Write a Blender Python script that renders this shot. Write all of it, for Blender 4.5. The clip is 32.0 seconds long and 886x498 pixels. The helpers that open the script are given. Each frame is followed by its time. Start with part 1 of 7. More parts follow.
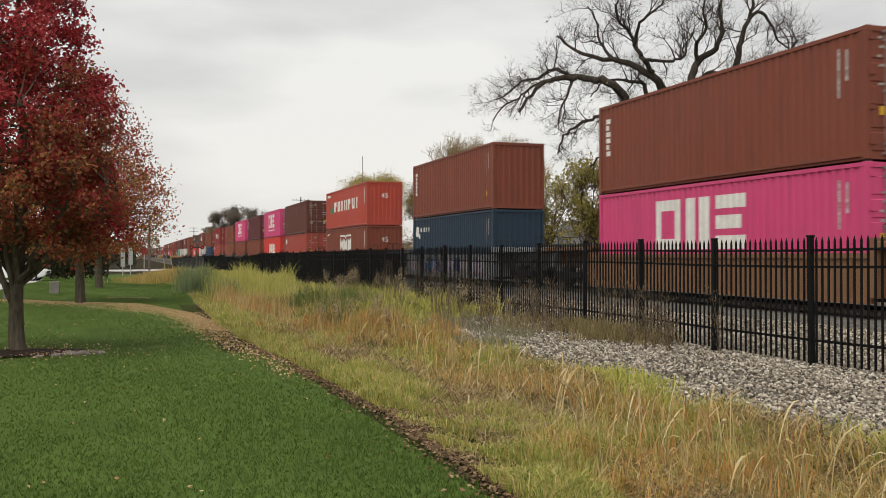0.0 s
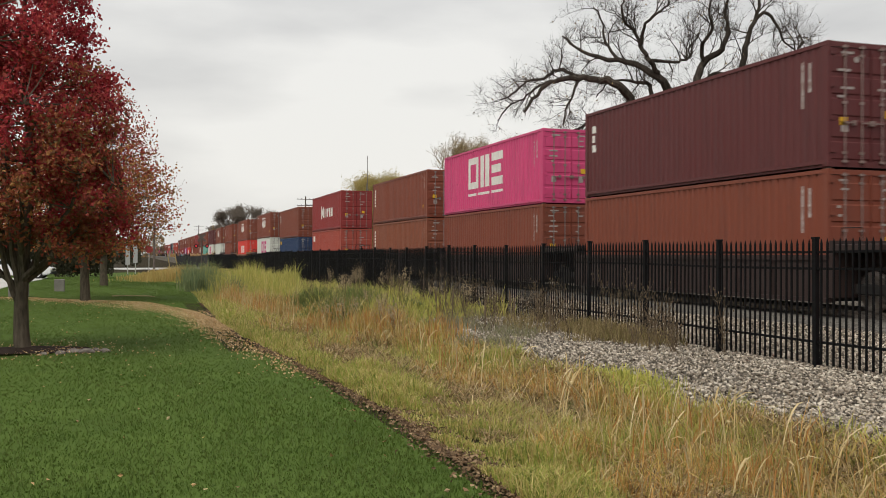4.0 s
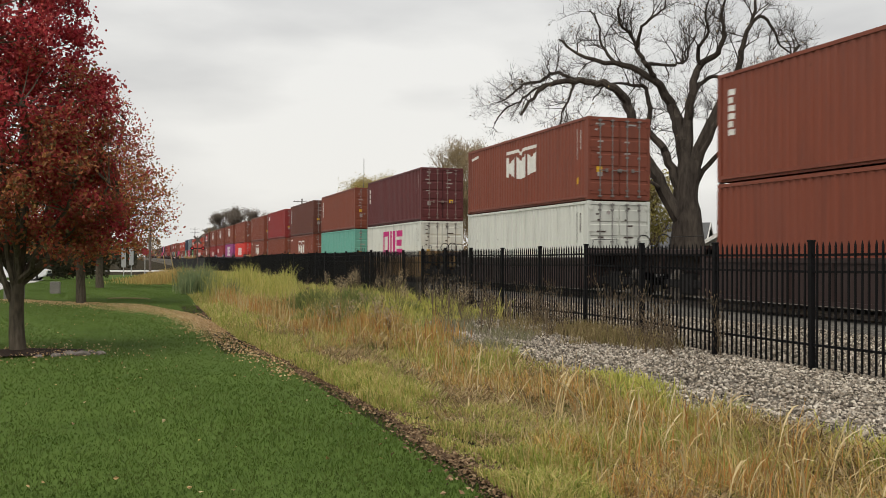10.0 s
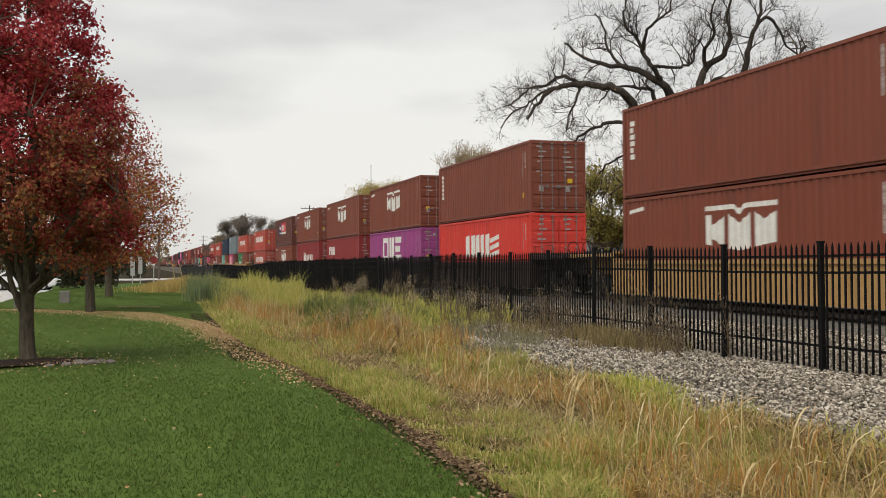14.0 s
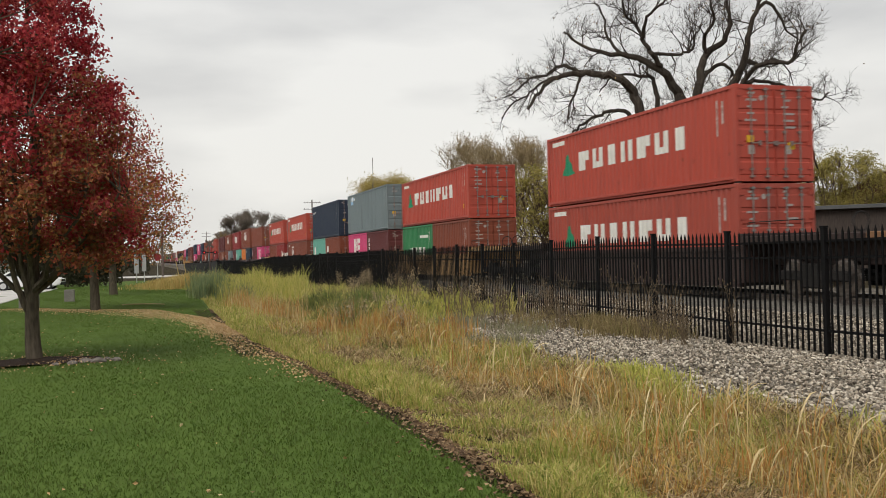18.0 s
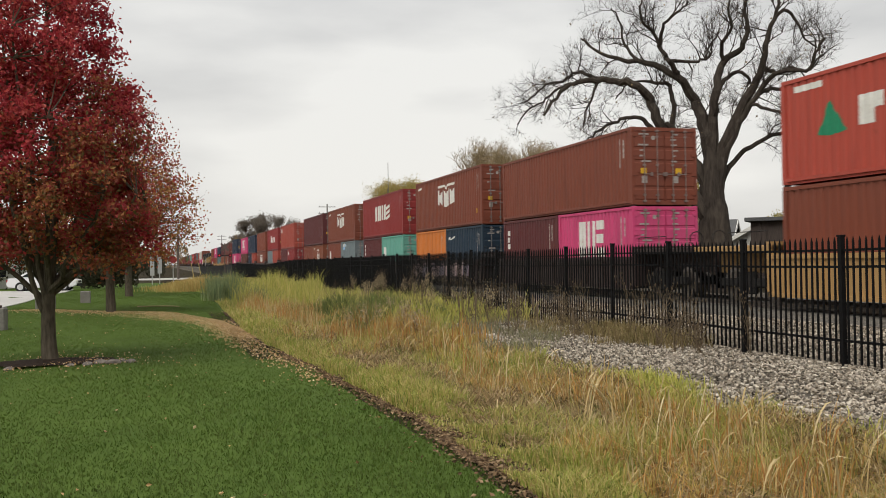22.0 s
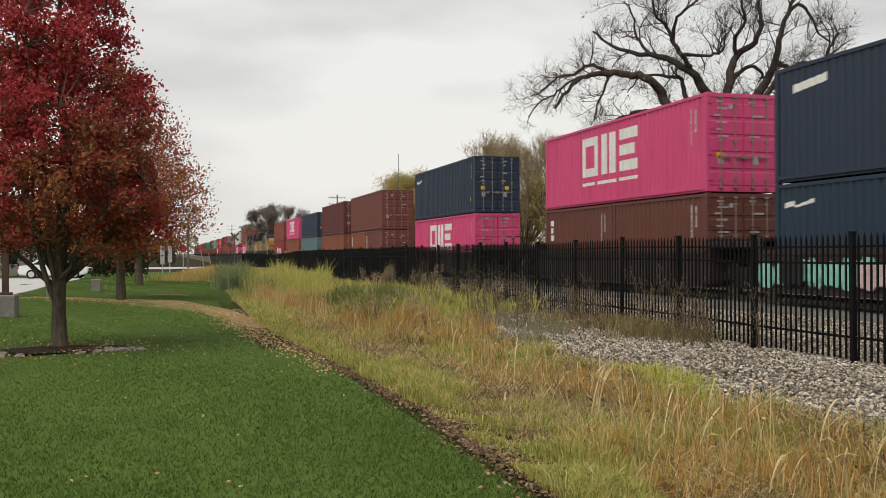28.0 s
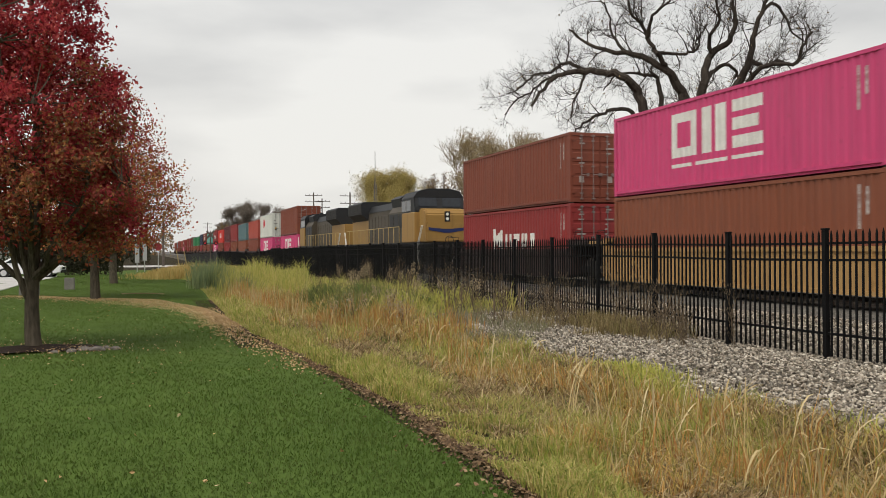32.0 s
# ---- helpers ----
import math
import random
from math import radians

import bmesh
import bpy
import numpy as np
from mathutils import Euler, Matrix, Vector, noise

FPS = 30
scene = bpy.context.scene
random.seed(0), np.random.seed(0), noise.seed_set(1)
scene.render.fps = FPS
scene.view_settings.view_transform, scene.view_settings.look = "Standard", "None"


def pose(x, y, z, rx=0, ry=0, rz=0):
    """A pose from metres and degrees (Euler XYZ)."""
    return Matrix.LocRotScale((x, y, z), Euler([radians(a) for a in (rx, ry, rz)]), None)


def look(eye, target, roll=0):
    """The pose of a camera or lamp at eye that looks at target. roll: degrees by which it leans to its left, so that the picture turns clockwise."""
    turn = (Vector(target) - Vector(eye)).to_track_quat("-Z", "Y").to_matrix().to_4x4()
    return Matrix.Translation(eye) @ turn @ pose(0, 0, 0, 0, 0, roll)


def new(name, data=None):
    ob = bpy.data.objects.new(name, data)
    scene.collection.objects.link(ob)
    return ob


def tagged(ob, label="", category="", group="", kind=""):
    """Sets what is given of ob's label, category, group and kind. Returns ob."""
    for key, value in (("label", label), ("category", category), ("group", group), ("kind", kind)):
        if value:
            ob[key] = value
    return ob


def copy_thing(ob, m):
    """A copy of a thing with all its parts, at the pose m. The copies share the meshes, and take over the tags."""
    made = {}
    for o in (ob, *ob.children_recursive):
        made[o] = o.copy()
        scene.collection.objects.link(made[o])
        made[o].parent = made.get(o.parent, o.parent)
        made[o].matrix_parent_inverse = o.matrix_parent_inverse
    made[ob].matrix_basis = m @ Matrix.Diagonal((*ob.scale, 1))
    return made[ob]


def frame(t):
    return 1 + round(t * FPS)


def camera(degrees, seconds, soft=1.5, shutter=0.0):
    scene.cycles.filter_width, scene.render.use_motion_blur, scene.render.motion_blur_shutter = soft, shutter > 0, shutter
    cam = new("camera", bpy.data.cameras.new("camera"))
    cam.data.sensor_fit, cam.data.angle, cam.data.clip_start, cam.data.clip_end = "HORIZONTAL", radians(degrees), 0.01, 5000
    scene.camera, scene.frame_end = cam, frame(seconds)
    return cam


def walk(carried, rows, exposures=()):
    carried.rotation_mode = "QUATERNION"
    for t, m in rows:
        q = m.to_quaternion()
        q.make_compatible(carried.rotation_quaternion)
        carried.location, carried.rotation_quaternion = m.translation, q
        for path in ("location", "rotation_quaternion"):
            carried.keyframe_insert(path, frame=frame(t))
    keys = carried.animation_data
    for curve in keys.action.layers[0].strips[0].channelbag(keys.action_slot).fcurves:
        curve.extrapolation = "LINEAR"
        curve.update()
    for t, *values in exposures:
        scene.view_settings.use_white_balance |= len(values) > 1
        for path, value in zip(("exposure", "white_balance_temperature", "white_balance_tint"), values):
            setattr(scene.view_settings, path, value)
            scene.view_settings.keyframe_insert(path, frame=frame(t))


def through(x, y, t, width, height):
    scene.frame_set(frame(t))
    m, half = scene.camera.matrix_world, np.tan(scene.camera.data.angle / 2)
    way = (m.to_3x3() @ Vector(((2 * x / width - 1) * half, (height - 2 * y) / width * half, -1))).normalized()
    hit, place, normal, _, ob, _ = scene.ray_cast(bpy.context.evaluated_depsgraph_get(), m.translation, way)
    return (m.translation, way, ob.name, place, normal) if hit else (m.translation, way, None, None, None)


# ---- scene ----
import colorsys
import itertools

# ---------- camera: stands on the lawn, turns a little in the hand ----------
EYE = Vector((0, 0, 1.6))
cam = camera(50.31, 32.0, soft=0.85, shutter=0.14)


def gaze(yaw, pitch, roll):
    y, p = radians(yaw), radians(pitch)
    way = Vector((math.sin(y) * math.cos(p), math.cos(y) * math.cos(p), math.sin(p)))
    return look(EYE, EYE + 10 * way, roll)


# seconds, degrees right of the track's direction, upwards, lean
walk(cam, [(t, gaze(a, b, c)) for t, a, b, c in [
    (0, 18.39, 0.39, -0.09), (0.5, 18.41, 0.42, -0), (1, 18.37, 0.45, 0.07), (1.5, 18.26, 0.48, 0.12),
    (2, 18.24, 0.42, -0.01), (2.5, 18.33, 0.42, 0), (3, 18.31, 0.4, 0.06), (3.5, 18.18, 0.37, 0.16),
    (5.5, 18.07, 0.53, 0.21), (6, 18.02, 0.68, -0.03), (6.5, 17.96, 0.93, -0.17), (7, 18.06, 0.98, -0.29),
    (7.5, 18.23, 0.73, -0.43), (8, 18.23, 0.5, -0.49), (8.5, 18.31, 0.56, -0.24), (9, 18.25, 0.58, -0.01),
    (9.5, 18.3, 0.58, 0.14), (10, 18.34, 0.54, 0.27), (10.5, 18.37, 0.55, 0.3), (11, 18.35, 0.7, 0.25),
    (11.5, 18.14, 0.68, 0.21), (12, 17.86, 0.55, 0.16), (12.5, 17.74, 0.48, 0.08), (13, 17.78, 0.52, 0.06),
    (13.5, 17.89, 0.64, -0.08), (14, 17.86, 0.85, -0.37), (14.5, 17.9, 1.01, -0.61), (16.5, 18.05, 0.7, -1.11),
    (17, 17.83, 0.56, -1.53), (17.5, 17.7, 0.5, -1.65), (18, 17.66, 0.36, -1.43), (18.5, 17.75, 0.38, -1.23),
    (19, 17.6, 0.51, -1.05), (19.5, 17.39, 0.66, -0.84), (20, 17.41, 0.82, -0.83), (20.5, 17.33, 0.87, -0.83),
    (21, 17.04, 0.88, -0.83), (21.5, 16.83, 0.76, -0.84), (22, 16.79, 0.7, -0.85), (22.5, 16.77, 0.81, -0.75),
    (23, 16.68, 0.95, -0.65), (23.5, 16.47, 0.86, -0.63), (24, 16.31, 0.6, -0.83), (24.5, 16.2, 0.48, -0.9),
    (25, 16.13, 0.51, -0.74), (25.5, 16.12, 0.4, -0.62), (27.5, 16.19, 0.39, -0.16), (28, 16.21, 0.22, -0.22),
    (28.5, 16.26, -0.02, -0.28), (29, 16.31, -0.08, -0.32), (29.5, 16.48, -0.01, -0.27), (30, 16.62, 0.02, -0.05),
    (30.5, 16.73, -0.08, -0.04), (31, 16.94, -0.1, -0.21), (31.5, 17.18, -0.09, -0.34), (32, 17.61, 0.07, -0.33),
]])

# ---------- overcast daylight ----------
SUN_UP, SUN_ROUND = radians(54), radians(232)
world = bpy.data.worlds.new("overcast")
scene.world = world
world.use_nodes = True
wn, wl = world.node_tree.nodes, world.node_tree.links
wn.clear()
w_out, w_bg = wn.new("ShaderNodeOutputWorld"), wn.new("ShaderNodeBackground")
w_sky = wn.new("ShaderNodeTexSky")
w_sky.sky_type, w_sky.sun_disc = "NISHITA", False
w_sky.sun_elevation, w_sky.sun_rotation = SUN_UP, SUN_ROUND
w_sky.air_density, w_sky.dust_density = 1.0, 4.0
w_co = wn.new("ShaderNodeTexCoord")
w_map = wn.new("ShaderNodeMapping")
w_map.inputs["Scale"].default_value = (0.9, 1.2, 3.2)
w_map.inputs["Rotation"].default_value = (0.25, 0.12, 0.5)
w_n1, w_n2 = wn.new("ShaderNodeTexNoise"), wn.new("ShaderNodeTexNoise")
w_n1.inputs["Scale"].default_value, w_n1.inputs["Detail"].default_value = 1.6, 4
w_n1.inputs["Roughness"].default_value = 0.45
w_n2.inputs["Scale"].default_value, w_n2.inputs["Detail"].default_value = 5.0, 5
w_mixn = wn.new("ShaderNodeMix")
w_mixn.inputs["Factor"].default_value = 0.3
w_ramp = wn.new("ShaderNodeValToRGB")
w_ramp.color_ramp.elements[0].position, w_ramp.color_ramp.elements[0].color = 0.40, (0.45, 0.455, 0.465, 1)
w_ramp.color_ramp.elements[1].position, w_ramp.color_ramp.elements[1].color = 0.64, (0.815, 0.81, 0.785, 1)
w_scale = wn.new("ShaderNodeVectorMath")
w_scale.operation = "SCALE"
w_scale.inputs["Scale"].default_value = 0.07
w_mix = wn.new("ShaderNodeMix")
w_mix.data_type = "RGBA"
w_mix.inputs["Factor"].default_value = 0.93
wl.new(w_co.outputs["Generated"], w_map.inputs["Vector"])
wl.new(w_map.outputs["Vector"], w_n1.inputs["Vector"])
wl.new(w_map.outputs["Vector"], w_n2.inputs["Vector"])
wl.new(w_n1.outputs["Fac"], w_mixn.inputs["A"])
wl.new(w_n2.outputs["Fac"], w_mixn.inputs["B"])
wl.new(w_mixn.outputs["Result"], w_ramp.inputs["Fac"])
wl.new(w_sky.outputs["Color"], w_scale.inputs[0])
wl.new(w_scale.outputs["Vector"], w_mix.inputs["A"])
wl.new(w_ramp.outputs["Color"], w_mix.inputs["B"])
# a paler, warmer band of cloud low over the horizon
w_sep, w_low, w_hor = wn.new("ShaderNodeSeparateXYZ"), wn.new("ShaderNodeMapRange"), wn.new("ShaderNodeMix")
w_hor.data_type = "RGBA"
w_low.inputs["From Min"].default_value, w_low.inputs["From Max"].default_value = 0.0, 0.28
w_low.inputs["To Min"].default_value, w_low.inputs["To Max"].default_value = 0.45, 0.0
w_hor.inputs["B"].default_value = (0.79, 0.765, 0.70, 1)
wl.new(w_co.outputs["Generated"], w_sep.inputs["Vector"])
wl.new(w_sep.outputs["Z"], w_low.inputs["Value"])
wl.new(w_low.outputs["Result"], w_hor.inputs["Factor"])
wl.new(w_mix.outputs["Result"], w_hor.inputs["A"])
wl.new(w_hor.outputs["Result"], w_bg.inputs["Color"])
w_bg.inputs["Strength"].default_value = 1.12
wl.new(w_bg.outputs["Background"], w_out.inputs["Surface"])
sun = new("sun", bpy.data.lights.new("sun", "SUN"))
sun.data.energy, sun.data.angle, sun.data.color = 2.3, radians(45), (1.0, 0.96, 0.9)
sun.matrix_world = look((0, 0, 0), -Vector((math.sin(SUN_ROUND) * math.cos(SUN_UP), math.cos(SUN_ROUND) * math.cos(SUN_UP), math.sin(SUN_UP))))
scene.view_settings.exposure = 0.0

# ---------- materials ----------
def surface(name, light, dark, fine=40.0, broad=1.5, rough=0.7, bump=0.2, metal=0.0, stretch=(1, 1, 1), blend=0.5, sheen=0.3, depth=0.01):
    """Two colours mixed by broad and fine noise in the object's own metres, with relief from the fine one."""
    m = bpy.data.materials.new(name)
    m.use_nodes = True
    n, l = m.node_tree.nodes, m.node_tree.links
    b = n["Principled BSDF"]
    co, mp = n.new("ShaderNodeTexCoord"), n.new("ShaderNodeMapping")
    mp.inputs["Scale"].default_value = stretch
    a, c = n.new("ShaderNodeTexNoise"), n.new("ShaderNodeTexNoise")
    a.inputs["Scale"].default_value, a.inputs["Detail"].default_value = broad, 6
    c.inputs["Scale"].default_value, c.inputs["Detail"].default_value = fine, 4
    f = n.new("ShaderNodeMix")
    f.inputs["Factor"].default_value = blend
    r = n.new("ShaderNodeValToRGB")
    r.color_ramp.elements[0].position, r.color_ramp.elements[0].color = 0.33, (*dark, 1)
    r.color_ramp.elements[1].position, r.color_ramp.elements[1].color = 0.66, (*light, 1)
    k = n.new("ShaderNodeBump")
    k.inputs["Strength"].default_value, k.inputs["Distance"].default_value = bump, depth
    l.new(co.outputs["Object"], mp.inputs["Vector"])
    l.new(mp.outputs["Vector"], a.inputs["Vector"])
    l.new(mp.outputs["Vector"], c.inputs["Vector"])
    l.new(a.outputs["Fac"], f.inputs["A"])
    l.new(c.outputs["Fac"], f.inputs["B"])
    l.new(f.outputs["Result"], r.inputs["Fac"])
    l.new(r.outputs["Color"], b.inputs["Base Color"])
    l.new(c.outputs["Fac"], k.inputs["Height"])
    l.new(k.outputs["Normal"], b.inputs["Normal"])
    b.inputs["Roughness"].default_value, b.inputs["Metallic"].default_value = rough, metal
    b.inputs["Specular IOR Level"].default_value = sheen
    return m


def islands(name, colours, rough=0.7, through=0.0, patch=0.0, patch_scale=0.4):
    """A colour of its own for each loose piece of a mesh; through lets light pass as in leaves."""
    m = bpy.data.materials.new(name)
    m.use_nodes = True
    n, l = m.node_tree.nodes, m.node_tree.links
    b = n["Principled BSDF"]
    g, r = n.new("ShaderNodeNewGeometry"), n.new("ShaderNodeValToRGB")
    e = r.color_ramp.elements
    while len(e) < len(colours):
        e.new(0.5)
    for i, c in enumerate(colours):
        e[i].position, e[i].color = i / max(1, len(colours) - 1), (*c, 1)
    src = g.outputs["Random Per Island"]
    if patch:
        co, no, mx = n.new("ShaderNodeTexCoord"), n.new("ShaderNodeTexNoise"), n.new("ShaderNodeMix")
        no.inputs["Scale"].default_value, no.inputs["Detail"].default_value = patch_scale, 3
        st = n.new("ShaderNodeMapRange")
        st.inputs["From Min"].default_value, st.inputs["From Max"].default_value = 0.3, 0.7
        mx.inputs["Factor"].default_value = patch
        l.new(co.outputs["Object"], no.inputs["Vector"])
        l.new(no.outputs["Fac"], st.inputs["Value"])
        l.new(g.outputs["Random Per Island"], mx.inputs["A"])
        l.new(st.outputs["Result"], mx.inputs["B"])
        src = mx.outputs["Result"]
    l.new(src, r.inputs["Fac"])
    l.new(r.outputs["Color"], b.inputs["Base Color"])
    b.inputs["Roughness"].default_value = rough
    b.inputs["Specular IOR Level"].default_value = 0.2
    if through:
        t, mix = n.new("ShaderNodeBsdfTranslucent"), n.new("ShaderNodeMixShader")
        mix.inputs["Fac"].default_value = through
        l.new(r.outputs["Color"], t.inputs["Color"])
        l.new(b.outputs["BSDF"], mix.inputs[1])
        l.new(t.outputs["BSDF"], mix.inputs[2])
        l.new(mix.outputs["Shader"], n["Material Output"].inputs["Surface"])
    return m


def steel_paint(name, c):
    """Weathered container paint: faded patches, upright dirt streaks, rust in spots."""
    m = bpy.data.materials.new(name)
    m.use_nodes = True
    n, l = m.node_tree.nodes, m.node_tree.links
    b = n["Principled BSDF"]
    co, inf = n.new("ShaderNodeTexCoord"), n.new("ShaderNodeObjectInfo")
    off = n.new("ShaderNodeVectorMath")
    off.operation = "ADD"
    mul = n.new("ShaderNodeMath")
    mul.operation = "MULTIPLY"
    mul.inputs[1].default_value = 60.0
    l.new(inf.outputs["Random"], mul.inputs[0])
    l.new(co.outputs["Object"], off.inputs[0])
    l.new(mul.outputs["Value"], off.inputs[1])

    def noise_at(scale, stretch, detail=5):
        mp, t = n.new("ShaderNodeMapping"), n.new("ShaderNodeTexNoise")
        mp.inputs["Scale"].default_value = stretch
        t.inputs["Scale"].default_value, t.inputs["Detail"].default_value = scale, detail
        l.new(off.outputs["Vector"], mp.inputs["Vector"])
        l.new(mp.outputs["Vector"], t.inputs["Vector"])
        return t

    def mixed(fac, a, col):
        x = n.new("ShaderNodeMix")
        x.data_type = "RGBA"
        l.new(fac, x.inputs["Factor"])
        if isinstance(a, tuple):
            x.inputs["A"].default_value = (*a, 1)
        else:
            l.new(a, x.inputs["A"])
        x.inputs["B"].default_value = (*col, 1)
        return x.outputs["Result"]

    def band(t, lo, hi, top):
        r = n.new("ShaderNodeMapRange")
        r.inputs["From Min"].default_value, r.inputs["From Max"].default_value, r.inputs["To Max"].default_value = lo, hi, top
        l.new(t.outputs["Fac"], r.inputs["Value"])
        return r.outputs["Result"]

    g = sum(c) / 3
    faded = tuple(0.93 * v + 0.06 * g + 0.004 for v in c)
    dirty = tuple(0.55 * v + 0.012 for v in c)
    col = mixed(band(noise_at(0.35, (1, 1, 1), 3), 0.35, 0.7, 0.7), c, faded)
    col = mixed(band(noise_at(3.0, (1, 1, 0.12)), 0.5, 0.8, 0.6), col, dirty)
    col = mixed(band(noise_at(7.0, (1, 1, 0.5)), 0.68, 0.76, 0.55), col, (0.09, 0.035, 0.018))
    l.new(col, b.inputs["Base Color"])
    b.inputs["Roughness"].default_value = 0.55
    b.inputs["Specular IOR Level"].default_value = 0.35
    k, t = n.new("ShaderNodeBump"), noise_at(14.0, (1, 1, 1))
    k.inputs["Strength"].default_value, k.inputs["Distance"].default_value = 0.15, 0.004
    l.new(t.outputs["Fac"], k.inputs["Height"])
    l.new(k.outputs["Normal"], b.inputs["Normal"])
    return m


PAINT = {k: steel_paint(w, c) for k, w, c in (
    ("br", "brown paint", (0.205, 0.053, 0.028)), ("dk", "dark brown paint", (0.125, 0.040, 0.026)),
    ("mr", "maroon paint", (0.112, 0.026, 0.026)), ("rd", "bright red paint", (0.62, 0.045, 0.030)),
    ("cr", "crimson paint", (0.26, 0.029, 0.027)), ("or", "orange red paint", (0.43, 0.067, 0.042)),
    ("ro", "brick red paint", (0.36, 0.065, 0.042)), ("pk", "magenta paint", (0.60, 0.060, 0.180)),
    ("nv", "navy paint", (0.020, 0.032, 0.058)), ("sb", "steel blue paint", (0.016, 0.034, 0.056)),
    ("bl", "blue paint", (0.018, 0.042, 0.105)), ("tl", "sea green paint", (0.14, 0.385, 0.305)),
    ("wh", "off white paint", (0.62, 0.63, 0.56)), ("gy", "grey blue paint", (0.17, 0.21, 0.22)),
    ("gt", "grey green paint", (0.10, 0.17, 0.175)), ("gn", "green paint", (0.035, 0.20, 0.075)),
    ("tn", "rust orange paint", (0.23, 0.070, 0.034)), ("og", "orange paint", (0.62, 0.19, 0.035)),
    ("bm", "muted brown paint", (0.160, 0.046, 0.036)), ("pu", "plum paint", (0.33, 0.06, 0.22)))}
CAR_PAINT = {k: steel_paint(w, c) for k, w, c in (
    ("y", "yellow railcar paint", (0.41, 0.245, 0.092)), ("d", "dark railcar paint", (0.035, 0.020, 0.017)),
    ("g", "grey railcar paint", (0.24, 0.25, 0.27)), ("t", "rust tan railcar paint", (0.20, 0.10, 0.046)))}
M_WHITE = surface("white marking", (0.78, 0.77, 0.72), (0.62, 0.60, 0.55), 20, 3, 0.6, 0.05)
M_MAGENTA = surface("magenta marking", (0.55, 0.03, 0.19), (0.45, 0.03, 0.16), 20, 3, 0.6, 0.05)
M_GREENM = surface("green marking", (0.02, 0.26, 0.13), (0.02, 0.2, 0.1), 20, 3, 0.6, 0.05)
M_YELLOWM = surface("yellow placard", (0.75, 0.45, 0.03), (0.6, 0.34, 0.02), 20, 3, 0.6, 0.05)
M_NAVYM = surface("navy marking", (0.02, 0.03, 0.12), (0.02, 0.03, 0.09), 20, 3, 0.6, 0.05)
M_REDM = surface("red marking", (0.6, 0.05, 0.06), (0.5, 0.04, 0.05), 20, 3, 0.6, 0.05)
M_LIGHTBLUE = surface("light blue marking", (0.34, 0.52, 0.70), (0.24, 0.40, 0.58), 20, 3, 0.6, 0.05)
M_AQUAM = surface("aqua spray paint", (0.10, 0.50, 0.45), (0.06, 0.30, 0.32), 6, 2, 0.6, 0.05)
M_GALV = surface("galvanised steel", (0.30, 0.29, 0.275), (0.15, 0.135, 0.12), 30, 4, 0.55, 0.1, 0.4)
M_CASTING = surface("worn steel casting", (0.10, 0.07, 0.06), (0.05, 0.035, 0.03), 30, 4, 0.6, 0.2, 0.4)
M_IRON = surface("black iron", (0.030, 0.027, 0.025), (0.014, 0.013, 0.012), 25, 3, 0.65, 0.2, 0.3)
M_RAIL = surface("rail steel", (0.30, 0.28, 0.26), (0.16, 0.12, 0.10), 25, 3, 0.35, 0.1, 0.8)
M_FENCE = surface("black fence coating", (0.008, 0.008, 0.009), (0.005, 0.005, 0.005), 60, 3, 0.6, 0.05, 0.0, (1, 1, 1), 0.5, 0.12)
M_TIE = surface("creosoted timber", (0.07, 0.055, 0.045), (0.03, 0.024, 0.02), 15, 2, 0.9, 0.4)
M_LAWN = surface("mown lawn", (0.094, 0.146, 0.028), (0.060, 0.100, 0.018), 70, 0.9, 0.9, 0.5, 0, (1, 1, 1), 0.5, 0.1, 0.02)
# very dark: the shadow between the tufts is put into this ground colour
M_MEADOW = surface("shade-dark rough grass ground", (0.055, 0.042, 0.020), (0.014, 0.012, 0.006), 25, 0.5, 0.95, 0.8, 0, (1, 1, 1), 0.5, 0.1, 0.05)
# the dark tone paints in the shade of the gaps between loose stones
M_GRAVEL = surface("crushed stone bed with shaded gaps", (0.20, 0.175, 0.138), (0.035, 0.03, 0.024), 22, 1.2, 0.9, 1.0, 0, (1, 1, 1), 0.75, 0.2, 0.04)
M_SOIL = surface("leaf litter soil", (0.13, 0.08, 0.045), (0.05, 0.032, 0.02), 35, 2, 0.95, 0.8, 0, (1, 1, 1), 0.6, 0.1, 0.03)
M_ROAD = surface("pale concrete paving", (0.55, 0.53, 0.50), (0.43, 0.415, 0.39), 20, 0.5, 0.85, 0.2)
M_CONCRETE = surface("cast concrete", (0.25, 0.235, 0.21), (0.15, 0.14, 0.125), 20, 3, 0.9, 0.3)
M_BARK = surface("grey brown bark", (0.135, 0.112, 0.082), (0.052, 0.043, 0.032), 22, 4, 0.95, 0.9, 0, (1, 1, 0.25), 0.6, 0.1, 0.03)
M_BARK2 = surface("dark bark", (0.085, 0.070, 0.056), (0.032, 0.026, 0.022), 8, 1.5, 0.95, 0.9, 0, (1, 1, 0.25), 0.6, 0.1, 0.05)
M_TWIG = surface("brown twigs", (0.16, 0.11, 0.075), (0.08, 0.055, 0.04), 8, 1, 0.95, 0.2)
M_LEAF_RED = islands("crimson autumn leaves", [(0.414, 0.036, 0.051), (0.552, 0.069, 0.081), (0.241, 0.026, 0.037), (0.644, 0.127, 0.109), (0.172, 0.067, 0.039)], 0.5, 0.5, 0.4, 0.8)
M_LEAF_MIX = islands("dark mixed autumn leaves", [(0.114, 0.114, 0.046), (0.336, 0.060, 0.048), (0.144, 0.132, 0.050), (0.408, 0.108, 0.055), (0.240, 0.060, 0.043), (0.480, 0.228, 0.078), (0.102, 0.108, 0.043)], 0.6, 0.42, 0.25, 0.7)
